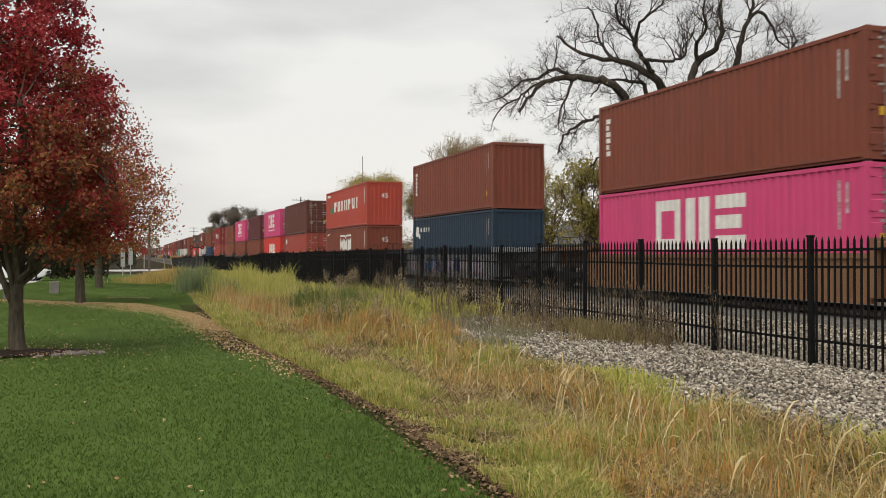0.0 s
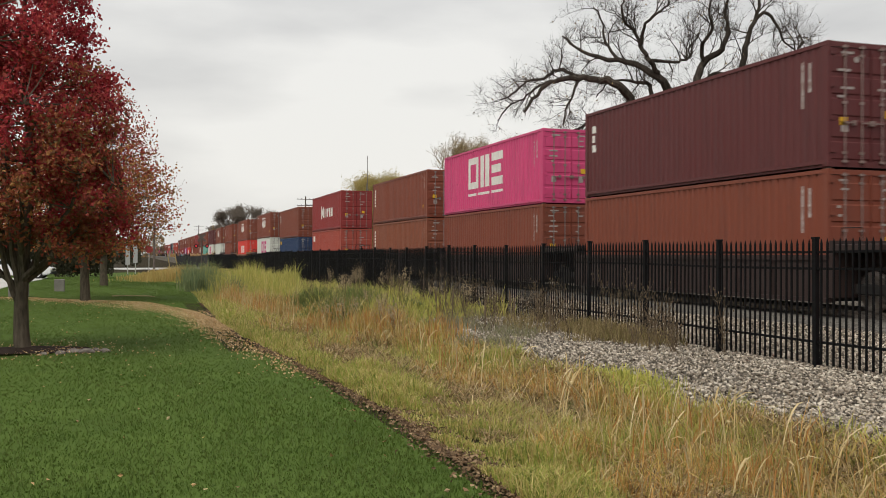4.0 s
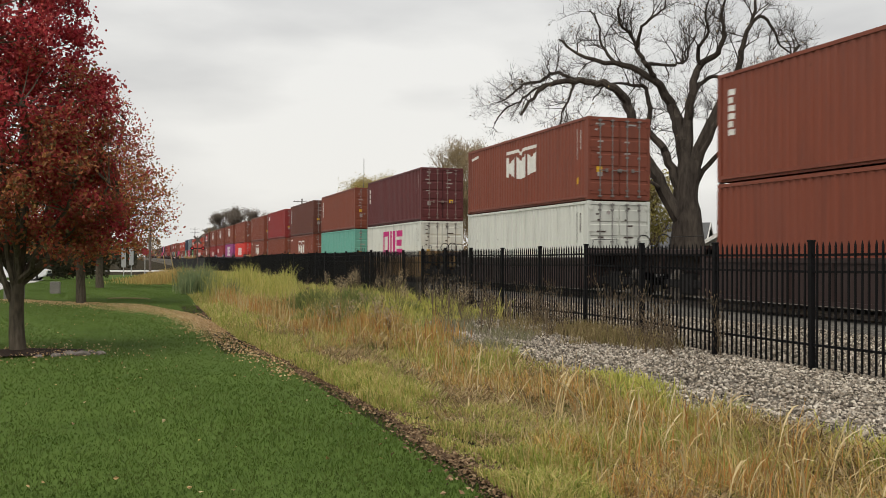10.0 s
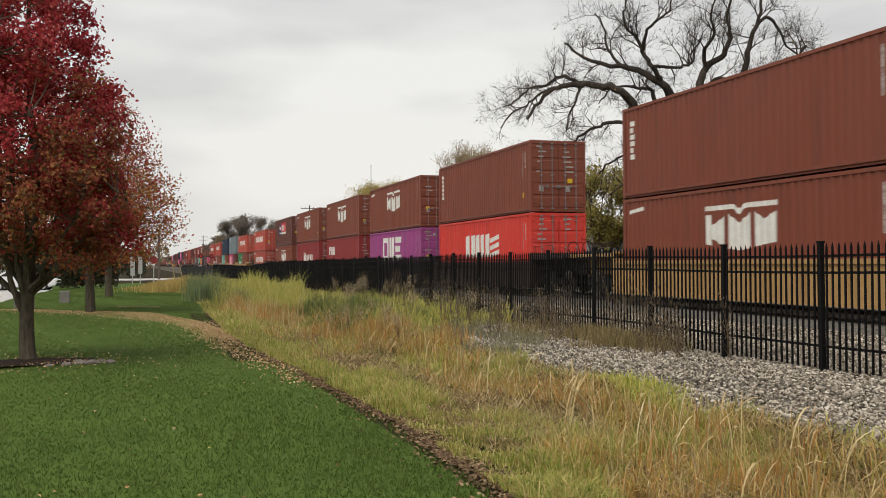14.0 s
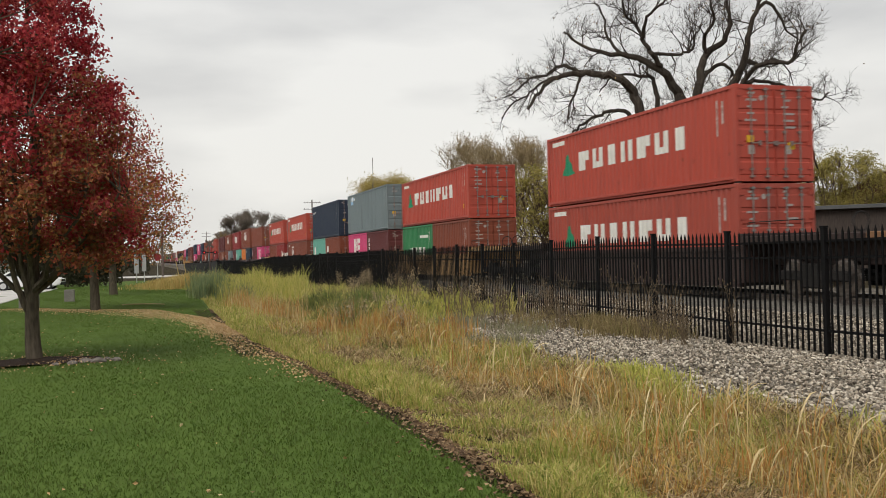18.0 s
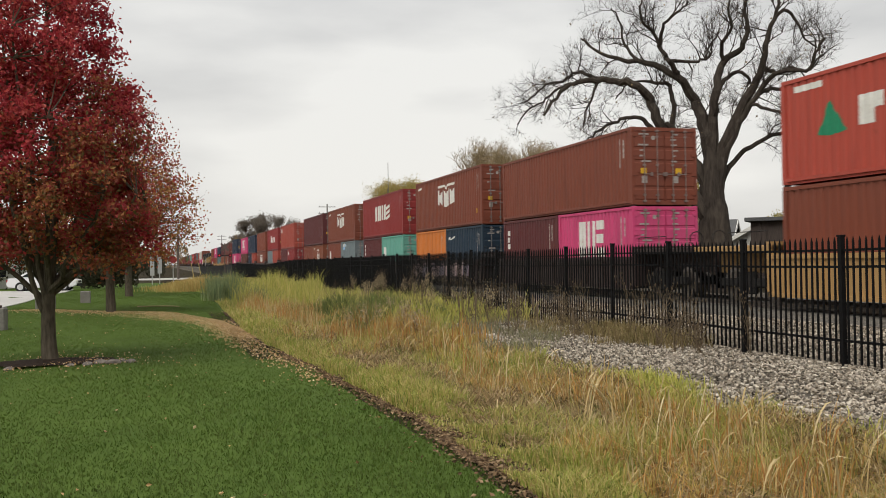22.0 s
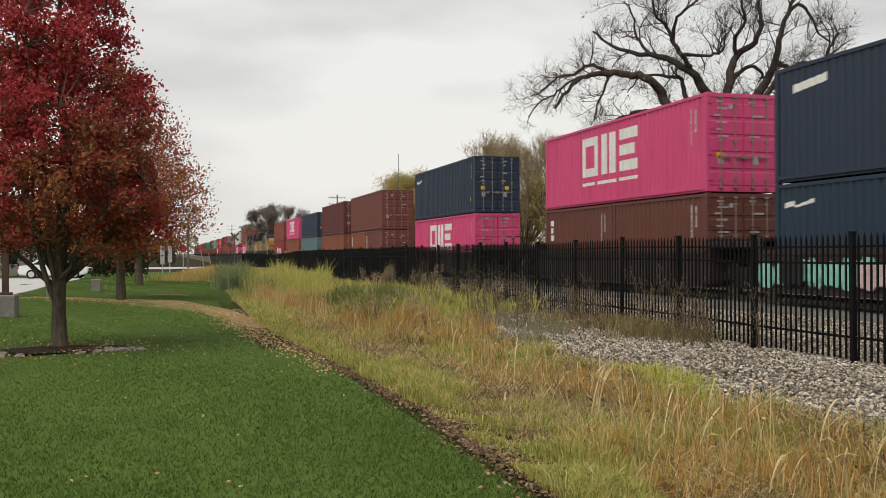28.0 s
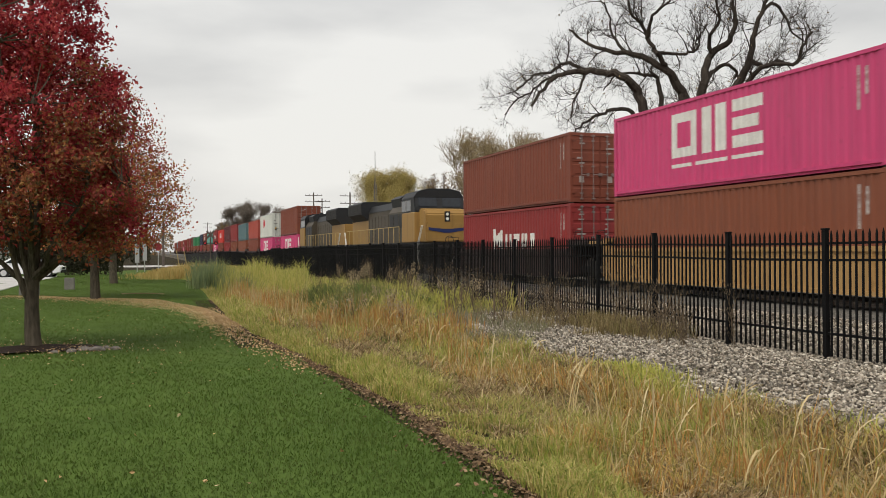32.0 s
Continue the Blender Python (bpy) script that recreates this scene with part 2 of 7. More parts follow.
M_LEAF_BROWN = islands("russet and green leaves", [(0.188, 0.094, 0.045), (0.450, 0.057, 0.055), (0.300, 0.041, 0.043), (0.150, 0.119, 0.048), (0.525, 0.106, 0.065), (0.375, 0.056, 0.050)], 0.55, 0.45, 0.25, 0.8)
M_LEAF_YEL = islands("yellow green leaves", [(0.50, 0.40, 0.13), (0.40, 0.32, 0.10), (0.58, 0.48, 0.20), (0.30, 0.25, 0.08)], 0.7, 0.35)
M_LEAF_TAN = islands("tan leaves", [(0.24, 0.17, 0.09), (0.17, 0.12, 0.07), (0.32, 0.23, 0.11), (0.11, 0.08, 0.05)], 0.8, 0.2)
M_LEAF_DARK = islands("dark green leaves", [(0.05, 0.052, 0.03), (0.075, 0.068, 0.04), (0.035, 0.038, 0.022)], 0.7, 0.2)
M_GRASS_TALL = islands("tall autumn grass", [(0.15, 0.16, 0.04), (0.38, 0.33, 0.075), (0.66, 0.48, 0.165), (0.62, 0.33, 0.105), (0.21, 0.125, 0.047), (0.78, 0.64, 0.34), (0.44, 0.235, 0.082)], 0.7, 0.38, 0.15, 0.6)
M_GRASS_LOW = islands("yellow green grass", [(0.12, 0.16, 0.035), (0.28, 0.34, 0.06), (0.48, 0.47, 0.12), (0.70, 0.59, 0.25), (0.48, 0.35, 0.14), (0.36, 0.42, 0.085), (0.16, 0.20, 0.045), (0.55, 0.54, 0.15)], 0.7, 0.4, 0.3, 0.9)
M_GRASS_LAWN = islands("lawn blades", [(0.068, 0.116, 0.019), (0.084, 0.138, 0.024), (0.104, 0.160, 0.030), (0.098, 0.130, 0.030), (0.066, 0.112, 0.018)], 0.7, 0.4, 0.5, 1.3)
M_REED = islands("green reeds", [(0.22, 0.25, 0.06), (0.42, 0.42, 0.10), (0.66, 0.55, 0.21), (0.52, 0.50, 0.125), (0.30, 0.33, 0.085), (0.58, 0.42, 0.16)], 0.7, 0.4, 0.35, 0.6)
M_STONE = islands("crushed limestone", [(0.44, 0.375, 0.29), (0.12, 0.10, 0.08), (0.70, 0.63, 0.52), (0.05, 0.042, 0.034), (0.30, 0.25, 0.19), (0.58, 0.51, 0.41), (0.08, 0.066, 0.05)], 0.9)
M_FALLEN = islands("fallen leaves", [(0.575, 0.414, 0.218), (0.437, 0.276, 0.127), (0.713, 0.552, 0.333), (0.310, 0.178, 0.092), (0.621, 0.425, 0.184)], 0.8)
M_WEED = islands("dry weed stems", [(0.10, 0.072, 0.045), (0.18, 0.135, 0.085), (0.06, 0.045, 0.03)], 0.9)


def code_paint():
    """White paint broken into small upright marks."""
    m = surface("broken white marks", (0.62, 0.60, 0.56), (0.2, 0.1, 0.08), 9, 30, 0.6, 0.0, 0, (1, 0.2, 1), 0.5)
    return m


M_CODE = code_paint()
M_STRAW = islands("pale straw", [(0.60, 0.48, 0.25), (0.50, 0.36, 0.16), (0.72, 0.60, 0.36)], 0.7, 0.25)
M_FALLEN_DARK = islands("dark leaf litter", [(0.14, 0.092, 0.052), (0.24, 0.15, 0.08), (0.08, 0.052, 0.032), (0.40, 0.28, 0.16), (0.12, 0.08, 0.045)], 0.85)
M_DRYGRASS = islands("dry brown grass", [(0.24, 0.175, 0.08), (0.38, 0.30, 0.15), (0.14, 0.10, 0.05), (0.27, 0.235, 0.09)], 0.8, 0.2)
M_GREYWEED = islands("grey green low weeds", [(0.20, 0.18, 0.11), (0.32, 0.28, 0.19), (0.13, 0.13, 0.075), (0.25, 0.25, 0.12), (0.38, 0.33, 0.23)], 0.8, 0.25, 0.3, 0.9)
M_BRIGHTGRASS = islands("bright green bank grass", [(0.36, 0.41, 0.07), (0.53, 0.54, 0.12), (0.68, 0.61, 0.18), (0.25, 0.30, 0.06), (0.62, 0.49, 0.18)], 0.7, 0.45, 0.4, 0.8)
M_FLUFF = islands("pale seed fluff", [(0.46, 0.36, 0.22), (0.36, 0.28, 0.17), (0.54, 0.45, 0.30)], 0.9, 0.3)
M_LABEL = surface("faded white label", (0.44, 0.40, 0.37), (0.28, 0.24, 0.22), 20, 6, 0.6, 0.05)
M_STALK = islands("orange grass stalks", [(0.50, 0.23, 0.07), (0.62, 0.36, 0.12), (0.36, 0.155, 0.05), (0.68, 0.52, 0.23), (0.30, 0.26, 0.07), (0.56, 0.28, 0.085)], 0.7, 0.3, 0.2, 0.6)
M_THATCH = islands("matted dead grass", [(0.18, 0.115, 0.05), (0.42, 0.29, 0.14), (0.10, 0.066, 0.03), (0.62, 0.48, 0.27), (0.28, 0.175, 0.08), (0.15, 0.14, 0.055)], 0.8, 0.15)
M_TWIG_PALE = surface("pale brown twigs", (0.40, 0.31, 0.17), (0.22, 0.165, 0.095), 8, 0.6, 0.9, 0.2)
M_LEAF_OLIVE = islands("olive leaves", [(0.30, 0.26, 0.07), (0.40, 0.33, 0.09), (0.20, 0.18, 0.05), (0.48, 0.39, 0.12)], 0.7, 0.4)
M_REED_BLUE = islands("blue green reeds", [(0.12, 0.17, 0.08), (0.17, 0.22, 0.11), (0.27, 0.30, 0.14), (0.14, 0.18, 0.075)], 0.7, 0.34, 0.3, 0.6)
M_WEEDGREEN = islands("dark green weeds", [(0.12, 0.17, 0.05), (0.18, 0.23, 0.072), (0.27, 0.27, 0.09), (0.10, 0.135, 0.048), (0.33, 0.32, 0.12)], 0.7, 0.36, 0.3, 0.6)
M_GOLDGRASS = islands("golden grass", [(0.48, 0.34, 0.11), (0.36, 0.25, 0.08), (0.56, 0.42, 0.16), (0.30, 0.26, 0.08)], 0.7, 0.3)
M_RAILPAINT = surface("pale yellow rail paint", (0.52, 0.39, 0.16), (0.38, 0.28, 0.11), 20, 3, 0.6, 0.05)
# ballast toned down: the shade along the railcars is put into its colour
M_BALLAST = surface("shade-toned track ballast", (0.20, 0.185, 0.16), (0.05, 0.045, 0.038), 18, 1.2, 0.9, 1.0, 0, (1, 1, 1), 0.75, 0.2, 0.04)
M_RODS = surface("worn painted bars", (0.34, 0.26, 0.235), (0.16, 0.11, 0.095), 30, 4, 0.6, 0.1, 0.2)
M_LEAF_ORANGE = islands("orange autumn leaves", [(0.360, 0.120, 0.048), (0.504, 0.084, 0.054), (0.240, 0.144, 0.048), (0.624, 0.288, 0.096), (0.168, 0.120, 0.042)], 0.6, 0.45, 0.3, 0.7)
# lightened leaf colour, with the haze of distance painted in
M_LEAF_HAZE = islands("haze-paled grey brown far leaves", [(0.22, 0.19, 0.16), (0.17, 0.145, 0.12), (0.26, 0.215, 0.17)], 0.8, 0.3)
M_MULCH = surface("dark mulch", (0.048, 0.032, 0.023), (0.016, 0.011, 0.008), 30, 3, 0.95, 0.9, 0, (1, 1, 1), 0.6, 0.1, 0.04)
M_SHED = surface("weathered dark brown boards", (0.085, 0.066, 0.056), (0.045, 0.035, 0.03), 18, 1.5, 0.9, 0.3, 0, (1, 1, 0.2))

# ---------- mesh helpers ----------
def part(name, bm, material, parent=None, label="", at=None):
    """Links a bmesh, or a mesh that others share, as one object under a thing or a part."""
    if isinstance(bm, bmesh.types.BMesh):
        me = bpy.data.meshes.new(name)
        bm.to_mesh(me)
        bm.free()
    else:
        me = bm
    if not me.materials:
        me.materials.append(material)
    ob = new(name, me)
    if me.materials[0] is not material:
        ob.material_slots[0].link = "OBJECT"
        ob.material_slots[0].material = material
    ob.parent = parent
    if at is not None:
        ob.matrix_basis = at if isinstance(at, Matrix) else Matrix.Translation(at)
    if label:
        ob["label"] = label
    return ob


def box(bm, x0, x1, y0, y1, z0, z1, bevel=0.0):
    v = [bm.verts.new(p) for p in itertools.product((x0, x1), (y0, y1), (z0, z1))]
    f = [bm.faces.new([v[i] for i in q]) for q in ((0, 1, 3, 2), (4, 6, 7, 5), (0, 4, 5, 1), (2, 3, 7, 6), (0, 2, 6, 4), (1, 5, 7, 3))]
    if bevel:
        e = list({k for a in f for k in a.edges})
        bmesh.ops.bevel(bm, geom=e, offset=bevel, segments=1, affect="EDGES")
    return bm


def boxes(*dims, bevel=0.0):
    bm = bmesh.new()
    for d in dims:
        box(bm, *d, bevel=bevel)
    return bm


def prism(outline, a0, a1, axis="x"):
    """A closed outline in the plane across axis, drawn out from a0 to a1."""
    bm = bmesh.new()

    def at(p, a):
        return {"x": (a, p[0], p[1]), "y": (p[0], a, p[1]), "z": (p[0], p[1], a)}[axis]

    lo, hi = [bm.verts.new(at(p, a0)) for p in outline], [bm.verts.new(at(p, a1)) for p in outline]
    bm.faces.new(lo), bm.faces.new(hi[::-1])
    k = len(outline)
    for i in range(k):
        bm.faces.new((lo[i], hi[i], hi[(i + 1) % k], lo[(i + 1) % k]))
    bmesh.ops.recalc_face_normals(bm, faces=bm.faces)
    return bm


def tube(bm, pts, radii, sides=5):
    rings = []
    for i, p in enumerate(pts):
        p = Vector(p)
        d = (Vector(pts[min(i + 1, len(pts) - 1)]) - Vector(pts[max(i - 1, 0)])).normalized()
        u = d.orthogonal().normalized() if i == 0 else (rings[-1][1] - d * rings[-1][1].dot(d)).normalized()
        w = d.cross(u)
        ring = [bm.verts.new(p + (u * math.cos(a) + w * math.sin(a)) * radii[i]) for a in (2 * math.pi * k / sides for k in range(sides))]
        rings.append((ring, u))
    for (a, _), (b, _) in zip(rings, rings[1:]):
        for k in range(sides):
            bm.faces.new((a[k], a[(k + 1) % sides], b[(k + 1) % sides], b[k]))
    bm.faces.new(rings[0][0][::-1]), bm.faces.new(rings[-1][0])
    return bm


def rod(pts, r, sides=6):
    return tube(bmesh.new(), pts, [r] * len(pts), sides)


def soup(name, verts, tris, material, smooth=False):
    """A mesh of many loose triangles from arrays."""
    me = bpy.data.meshes.new(name)
    verts, tris = np.asarray(verts, np.float32), np.asarray(tris, np.int32)
    me.vertices.add(len(verts))
    me.vertices.foreach_set("co", verts.ravel())
    me.loops.add(tris.size)
    me.loops.foreach_set("vertex_index", tris.ravel())
    me.polygons.add(len(tris))
    me.polygons.foreach_set("loop_start", np.arange(len(tris), dtype=np.int32) * 3)
    me.polygons.foreach_set("use_smooth", np.full(len(tris), smooth))
    me.update(calc_edges=True)
    me.materials.append(material)
    return me


rng = np.random.default_rng(7)


def blades(base, height, width, lean, droop=0.35):
    """Curved grass blades: five corners and three triangles each."""
    n = len(base)
    a = rng.uniform(0, 2 * np.pi, n)
    b = rng.uniform(0, 2 * np.pi, n)
    side = np.stack([np.cos(b), np.sin(b), 0 * b], 1) * (width / 2)[:, None]
    tip = np.stack([np.cos(a), np.sin(a), 0 * a], 1) * (lean * height)[:, None]
    up = np.array([0, 0, 1.0])
    mid = base + tip * 0.3 + up * (height * 0.6)[:, None]
    end = base + tip + up * (height * (1 - droop * lean))[:, None]
    v = np.stack([base - side, base + side, mid - side * 0.8, mid + side * 0.8, end], 1).reshape(-1, 3)
    o = (np.arange(n) * 5)[:, None, None]
    t = (np.array([[0, 1, 3], [0, 3, 2], [2, 3, 4]])[None] + o).reshape(-1, 3)
    return v, t


def scraps(centre, size, tilt=1.0):
    """Small folded leaves: four corners, two triangles each."""
    n = len(centre)
    q = rng.normal(size=(n, 3)) * np.array([1, 1, tilt])
    u = q / np.linalg.norm(q, axis=1)[:, None]
    w = np.cross(u, rng.normal(size=(n, 3)))
    w /= np.linalg.norm(w, axis=1)[:, None]
    k = np.cross(u, w) * 0.18
    s = size[:, None]
    v = np.stack([centre - u * s * 0.5, centre + w * s * 0.33 + k * s, centre + u * s * 0.5, centre - w * s * 0.33 + k * s], 1).reshape(-1, 3)
    o = (np.arange(n) * 4)[:, None, None]
    t = (np.array([[0, 1, 2], [0, 2, 3]])[None] + o).reshape(-1, 3)
    return v, t


# ---------- ground ----------
TRACK_X, RAIL = 16.25, 0.38
EDGE = [(2.1, -6), (2.35, 5.9), (2.45, 8.7), (2.4, 11.3), (2.2, 14.7), (1.95, 18.0), (1.9, 22.0), (2.0, 29.0), (2.2, 37.5), (2.35, 46.0), (2.5, 54.0), (0.6, 72.0)]


def edge_x(y):
    """Where the mown lawn ends, for a distance y along the track."""
    return float(np.interp(y, [p[1] for p in EDGE], [p[0] for p in EDGE]))


def ground_z(x, y):
    """Height of the ground: lawn, a shallow swale, the stone shoulder and the track bed."""
    e = np.interp(y, [p[1] for p in EDGE], [p[0] for p in EDGE])
    u = np.clip((x - e) / np.maximum(6.4 - e, 1), 0, 1)
    z = -0.32 * np.sin(np.pi * u) ** 2 * np.clip((70 - y) / 30, 0, 1)
    z = z + 0.10 * np.clip((x - 12.0) / 1.4, 0, 1) * np.clip((23.0 - x) / 1.5, 0, 1)
    z = z - 0.0042 * np.clip(y - 45, 0, 150)
    return z + 0.02 * np.sin(x * 1.7 + y * 0.6) * np.clip(y / 10, 0, 1)


def build_ground():
    xs = np.concatenate([-np.geomspace(2500, 16, 14), np.arange(-15, 24, 0.75), np.geomspace(25, 2500, 14)])
    ys = np.concatenate([-np.geomspace(600, 8, 8), np.arange(-6, 70, 1.0), np.geomspace(72, 3500, 26)])
    gx, gy = np.meshgrid(xs, ys, indexing="ij")
    z = ground_z(gx, gy)
    bm = bmesh.new()
    v = [[bm.verts.new((gx[i, j], gy[i, j], z[i, j])) for j in range(len(ys))] for i in range(len(xs))]
    for i in range(len(xs) - 1):
        for j in range(len(ys) - 1):
            f = bm.faces.new((v[i][j], v[i + 1][j], v[i + 1][j + 1], v[i][j + 1]))
            f.smooth = True
            x, y = (xs[i] + xs[i + 1]) / 2, (ys[j] + ys[j + 1]) / 2
            if x < edge_x(y) - 0.2 and y < 96:
                f.material_index = 1
            elif 5.6 < x < 26 and (y < 30 or x > 9.6):
                f.material_index = 2
    ob = part("ground", bm, M_MEADOW)
    ob.data.materials.append(M_LAWN), ob.data.materials.append(M_GRAVEL)
    return tagged(ob, "lawn, rough grass and pale crushed stone ground", "ground", kind="structure")


build_ground()


def strip(name, x0, x1, y0, y1, lift, material, label, category, step=2.0):
    """A slab laid over the ground."""
    nx, ny = max(2, int((x1 - x0) / step)), max(2, int((y1 - y0) / step))
    bm = bmesh.new()
    gx, gy = np.linspace(x0, x1, nx + 1), np.linspace(y0, y1, ny + 1)
    v = [[bm.verts.new((x, y, float(ground_z(x, y)) + lift)) for y in gy] for x in gx]
    faces = [bm.faces.new((v[i][j], v[i + 1][j], v[i + 1][j + 1], v[i][j + 1])) for i in range(nx) for j in range(ny)]
    ext = bmesh.ops.extrude_face_region(bm, geom=faces)
    bmesh.ops.translate(bm, vec=(0, 0, -0.12), verts=[g for g in ext["geom"] if isinstance(g, bmesh.types.BMVert)])
    bmesh.ops.recalc_face_normals(bm, faces=bm.faces)
    return tagged(part(name, bm, material), label, category, kind="structure")


strip("road", -60, 12, 124, 146, 0.03, M_ROAD, "pale grey road that crosses the tracks", "road", 4)
strip("pavement", -30, -5.8, 34, 72, 0.03, M_ROAD, "pale concrete driveway beside the lawn", "driveway", 3)


# ---------- track ----------
def build_track(cx, name, label):
    root = tagged(new(name), label, "railway track", kind="structure")
    prof = [(-0.075, 0), (0.075, 0), (0.075, 0.02), (0.012, 0.05), (0.012, 0.13), (0.036, 0.14), (0.036, 0.18), (-0.036, 0.18), (-0.036, 0.14), (-0.012, 0.13), (-0.012, 0.05), (-0.075, 0.02)]
    for dx in (-0.755, 0.755):
        part("rail", prism([(cx + dx + a, RAIL - 0.18 + b) for a, b in prof], -60, 900, "y"), M_RAIL, root)
    tie = boxes((-1.3, 1.3, -0.11, 0.11, -0.18, 0), bevel=0.015)
    me = bpy.data.meshes.new("tie")
    tie.to_mesh(me)
    tie.free()
    for k in range(150):
        part("tie", me, M_TIE, root, at=(cx, 4 + 0.55 * k, RAIL - 0.185))
    return root


build_track(TRACK_X, "railway_track", "steel rails on dark timber ties in pale ballast")
bed = prism([(13.0, -0.3), (14.3, 0.22), (18.2, 0.22), (19.5, -0.3)], -60, 900, "y")
tagged(part("ballast_bed", bed, M_BALLAST), "raised bed of pale crushed stone ballast", "ballast", kind="structure")

# ---------- the train ----------
SPEED = 24.44
MOVING = []
W40, L40, L45, L20 = 2.438, 12.192, 13.716, 6.058
HIGH, LOW = 2.896, 2.591
FLOOR = RAIL + 0.34
PITCH, DEEP = 0.278, 0.036


def wave(s):
    """Depth of the wall's corrugation at s metres from its end."""
    u = (s % PITCH) / PITCH
    return DEEP * min(1, max(0, (0.10 - abs(u - 0.5) + 0.25) / 0.10)) if 0.15 < u < 0.85 else 0.0


def bends(a, b):
    """The places between a and b where the corrugation turns."""
    out = [a]
    k = math.floor(a / PITCH)
    while k * PITCH < b:
        for u in (0.15, 0.25, 0.75, 0.85):
            s = (k + u) * PITCH
            if a + 1e-4 < s < b - 1e-4:
                out.append(s)
        k += 1
    return out + [b]


def wall_x(s):
    return -W40 / 2 + 0.012 + wave(s)


KEEP = {}


def kept(key, make):
    """One mesh for all alike pieces."""
    if key not in KEEP:
        bm = make()
        me = bpy.data.meshes.new(key[0])
        bm.to_mesh(me)
        bm.free()
        KEEP[key] = me
    return KEEP[key]


def side_wall(length, h):
    """The corrugated wall on the -x side."""
    bm = bmesh.new()
    prev = None
    for s in bends(0.16, length - 0.16):
        cur = (bm.verts.new((wall_x(s), length / 2 - s, 0.14)), bm.verts.new((wall_x(s), length / 2 - s, h - 0.09)))
        if prev:
            bm.faces.new((prev[0], cur[0], cur[1], prev[1]))
        prev = cur
    return bm


def roof_sheet(length, h):
    bm = bmesh.new()
    prev = None
    for s in bends(0.1, length - 0.1):
        y, z = length / 2 - s, h - 0.03 - wave(s) * 0.55
        cur = (bm.verts.new((-W40 / 2 + 0.04, y, z)), bm.verts.new((W40 / 2 - 0.04, y, z)))
        if prev:
            bm.faces.new((prev[0], prev[1], cur[1], cur[0]))
        prev = cur
    return bm


def end_wall(h):
    bm = bmesh.new()
    prev = None
    for s in bends(0.1, W40 - 0.1):
        cur = (bm.verts.new((s - W40 / 2, wave(s), 0.14)), bm.verts.new((s - W40 / 2, wave(s), h - 0.12)))
        if prev:
            bm.faces.new((prev[0], cur[0], cur[1], prev[1]))
        prev = cur
    return bm


def frame_bars(length, h):
    y, x = length / 2, W40 / 2
    bm = bmesh.new()
    for s in (-1, 1):
        box(bm, *sorted((s * (x - 0.05), s * (x - 0.11))), -y + 0.15, y - 0.15, 0.0, 0.07)
        box(bm, *sorted((s * x, s * (x - 0.11))), -y + 0.15, y - 0.15, 0.07, 0.16)
        box(bm, *sorted((s * x, s * (x - 0.06))), -y + 0.15, y - 0.15, h - 0.10, h - 0.01)
        for t in (-1, 1):
            box(bm, *sorted((s * x, s * (x - 0.10))), *sorted((t * y, t * (y - 0.16))), 0.11, h - 0.11)
    for t in (-1, 1):
        box(bm, -x + 0.1, x - 0.1, *sorted((t * y, t * (y - 0.08))), 0.0, 0.14)
        box(bm, -x + 0.1, x - 0.1, *sorted((t * y, t * (y - 0.08))), h - 0.13, h - 0.01)
    return bm


def door_leaf(h):
    """One leaf, hinged at x = 0, with pressed panels."""
    w, top = W40 / 2 - 0.12, h - 0.14
    step, pts = (top - 0.26) / 5, [(0.05, 0.14), (0.05, top), (0.02, top)]
    for k in reversed(range(5)):
        z0 = 0.2 + k * step
        z1 = z0 + step - 0.14
        pts += [(0.02, z1 + 0.03), (0.0, z1), (0.0, z0), (0.02, z0 - 0.03)]
    bm = prism(pts + [(0.02, 0.14)], 0.0, w)
    for k in range(4):
        z = 0.32 + k * (top - 0.5) / 3
        box(bm, -0.075, 0.10, -0.022, 0.006, z, z + 0.10)
    box(bm, w - 0.02, w - 0.003, -0.018, 0.02, 0.14, top)
    return bm


def lock_rod(h):
    bm = rod([(0, 0, 0.08), (0, 0, h - 0.08)], 0.018, 6)
    for z in (0.3, h * 0.5, h - 0.35):
        box(bm, -0.05, 0.05, -0.015, 0.045, z, z + 0.06)
    for z in (0.10, h - 0.16):
        box(bm, -0.06, 0.06, -0.03, 0.04, z, z + 0.05)
    box(bm, -0.02, 0.30, -0.04, -0.01, 1.0, 1.035)
    box(bm, 0.22, 0.30, -0.03, 0.04, 0.96, 1.08)
    return bm


def strokes(shapes, length, h, lift=0.004):
    """Flat painted shapes that follow the corrugated wall: each a strip (s0, s1, low0, low1, high0, high1), heights as parts of h."""
    bm = bmesh.new()
    for s0, s1, l0, l1, h0, h1 in shapes:
        cut = bends(s0, s1)
        prev = None
        for s in cut:
            k = (s - s0) / (s1 - s0)
            x, y = wall_x(s) - lift, length / 2 - s
            cur = (bm.verts.new((x, y, h * (l0 + (l1 - l0) * k))), bm.verts.new((x, y, h * (h0 + (h1 - h0) * k))))
            if prev:
                bm.faces.new((prev[0], prev[1], cur[1], cur[0]))
            prev = cur
    return bm


def bar(s0, s1, lo, hi):
    return (s0, s1, lo, lo, hi, hi)


def ring_block(s0, s1, lo, hi, t=0.3):
    v = t * 0.36
    return [bar(s0, s0 + t, lo, hi), bar(s1 - t, s1, lo, hi), bar(s0 + t, s1 - t, hi - v, hi), bar(s0 + t, s1 - t, lo, lo + v)]


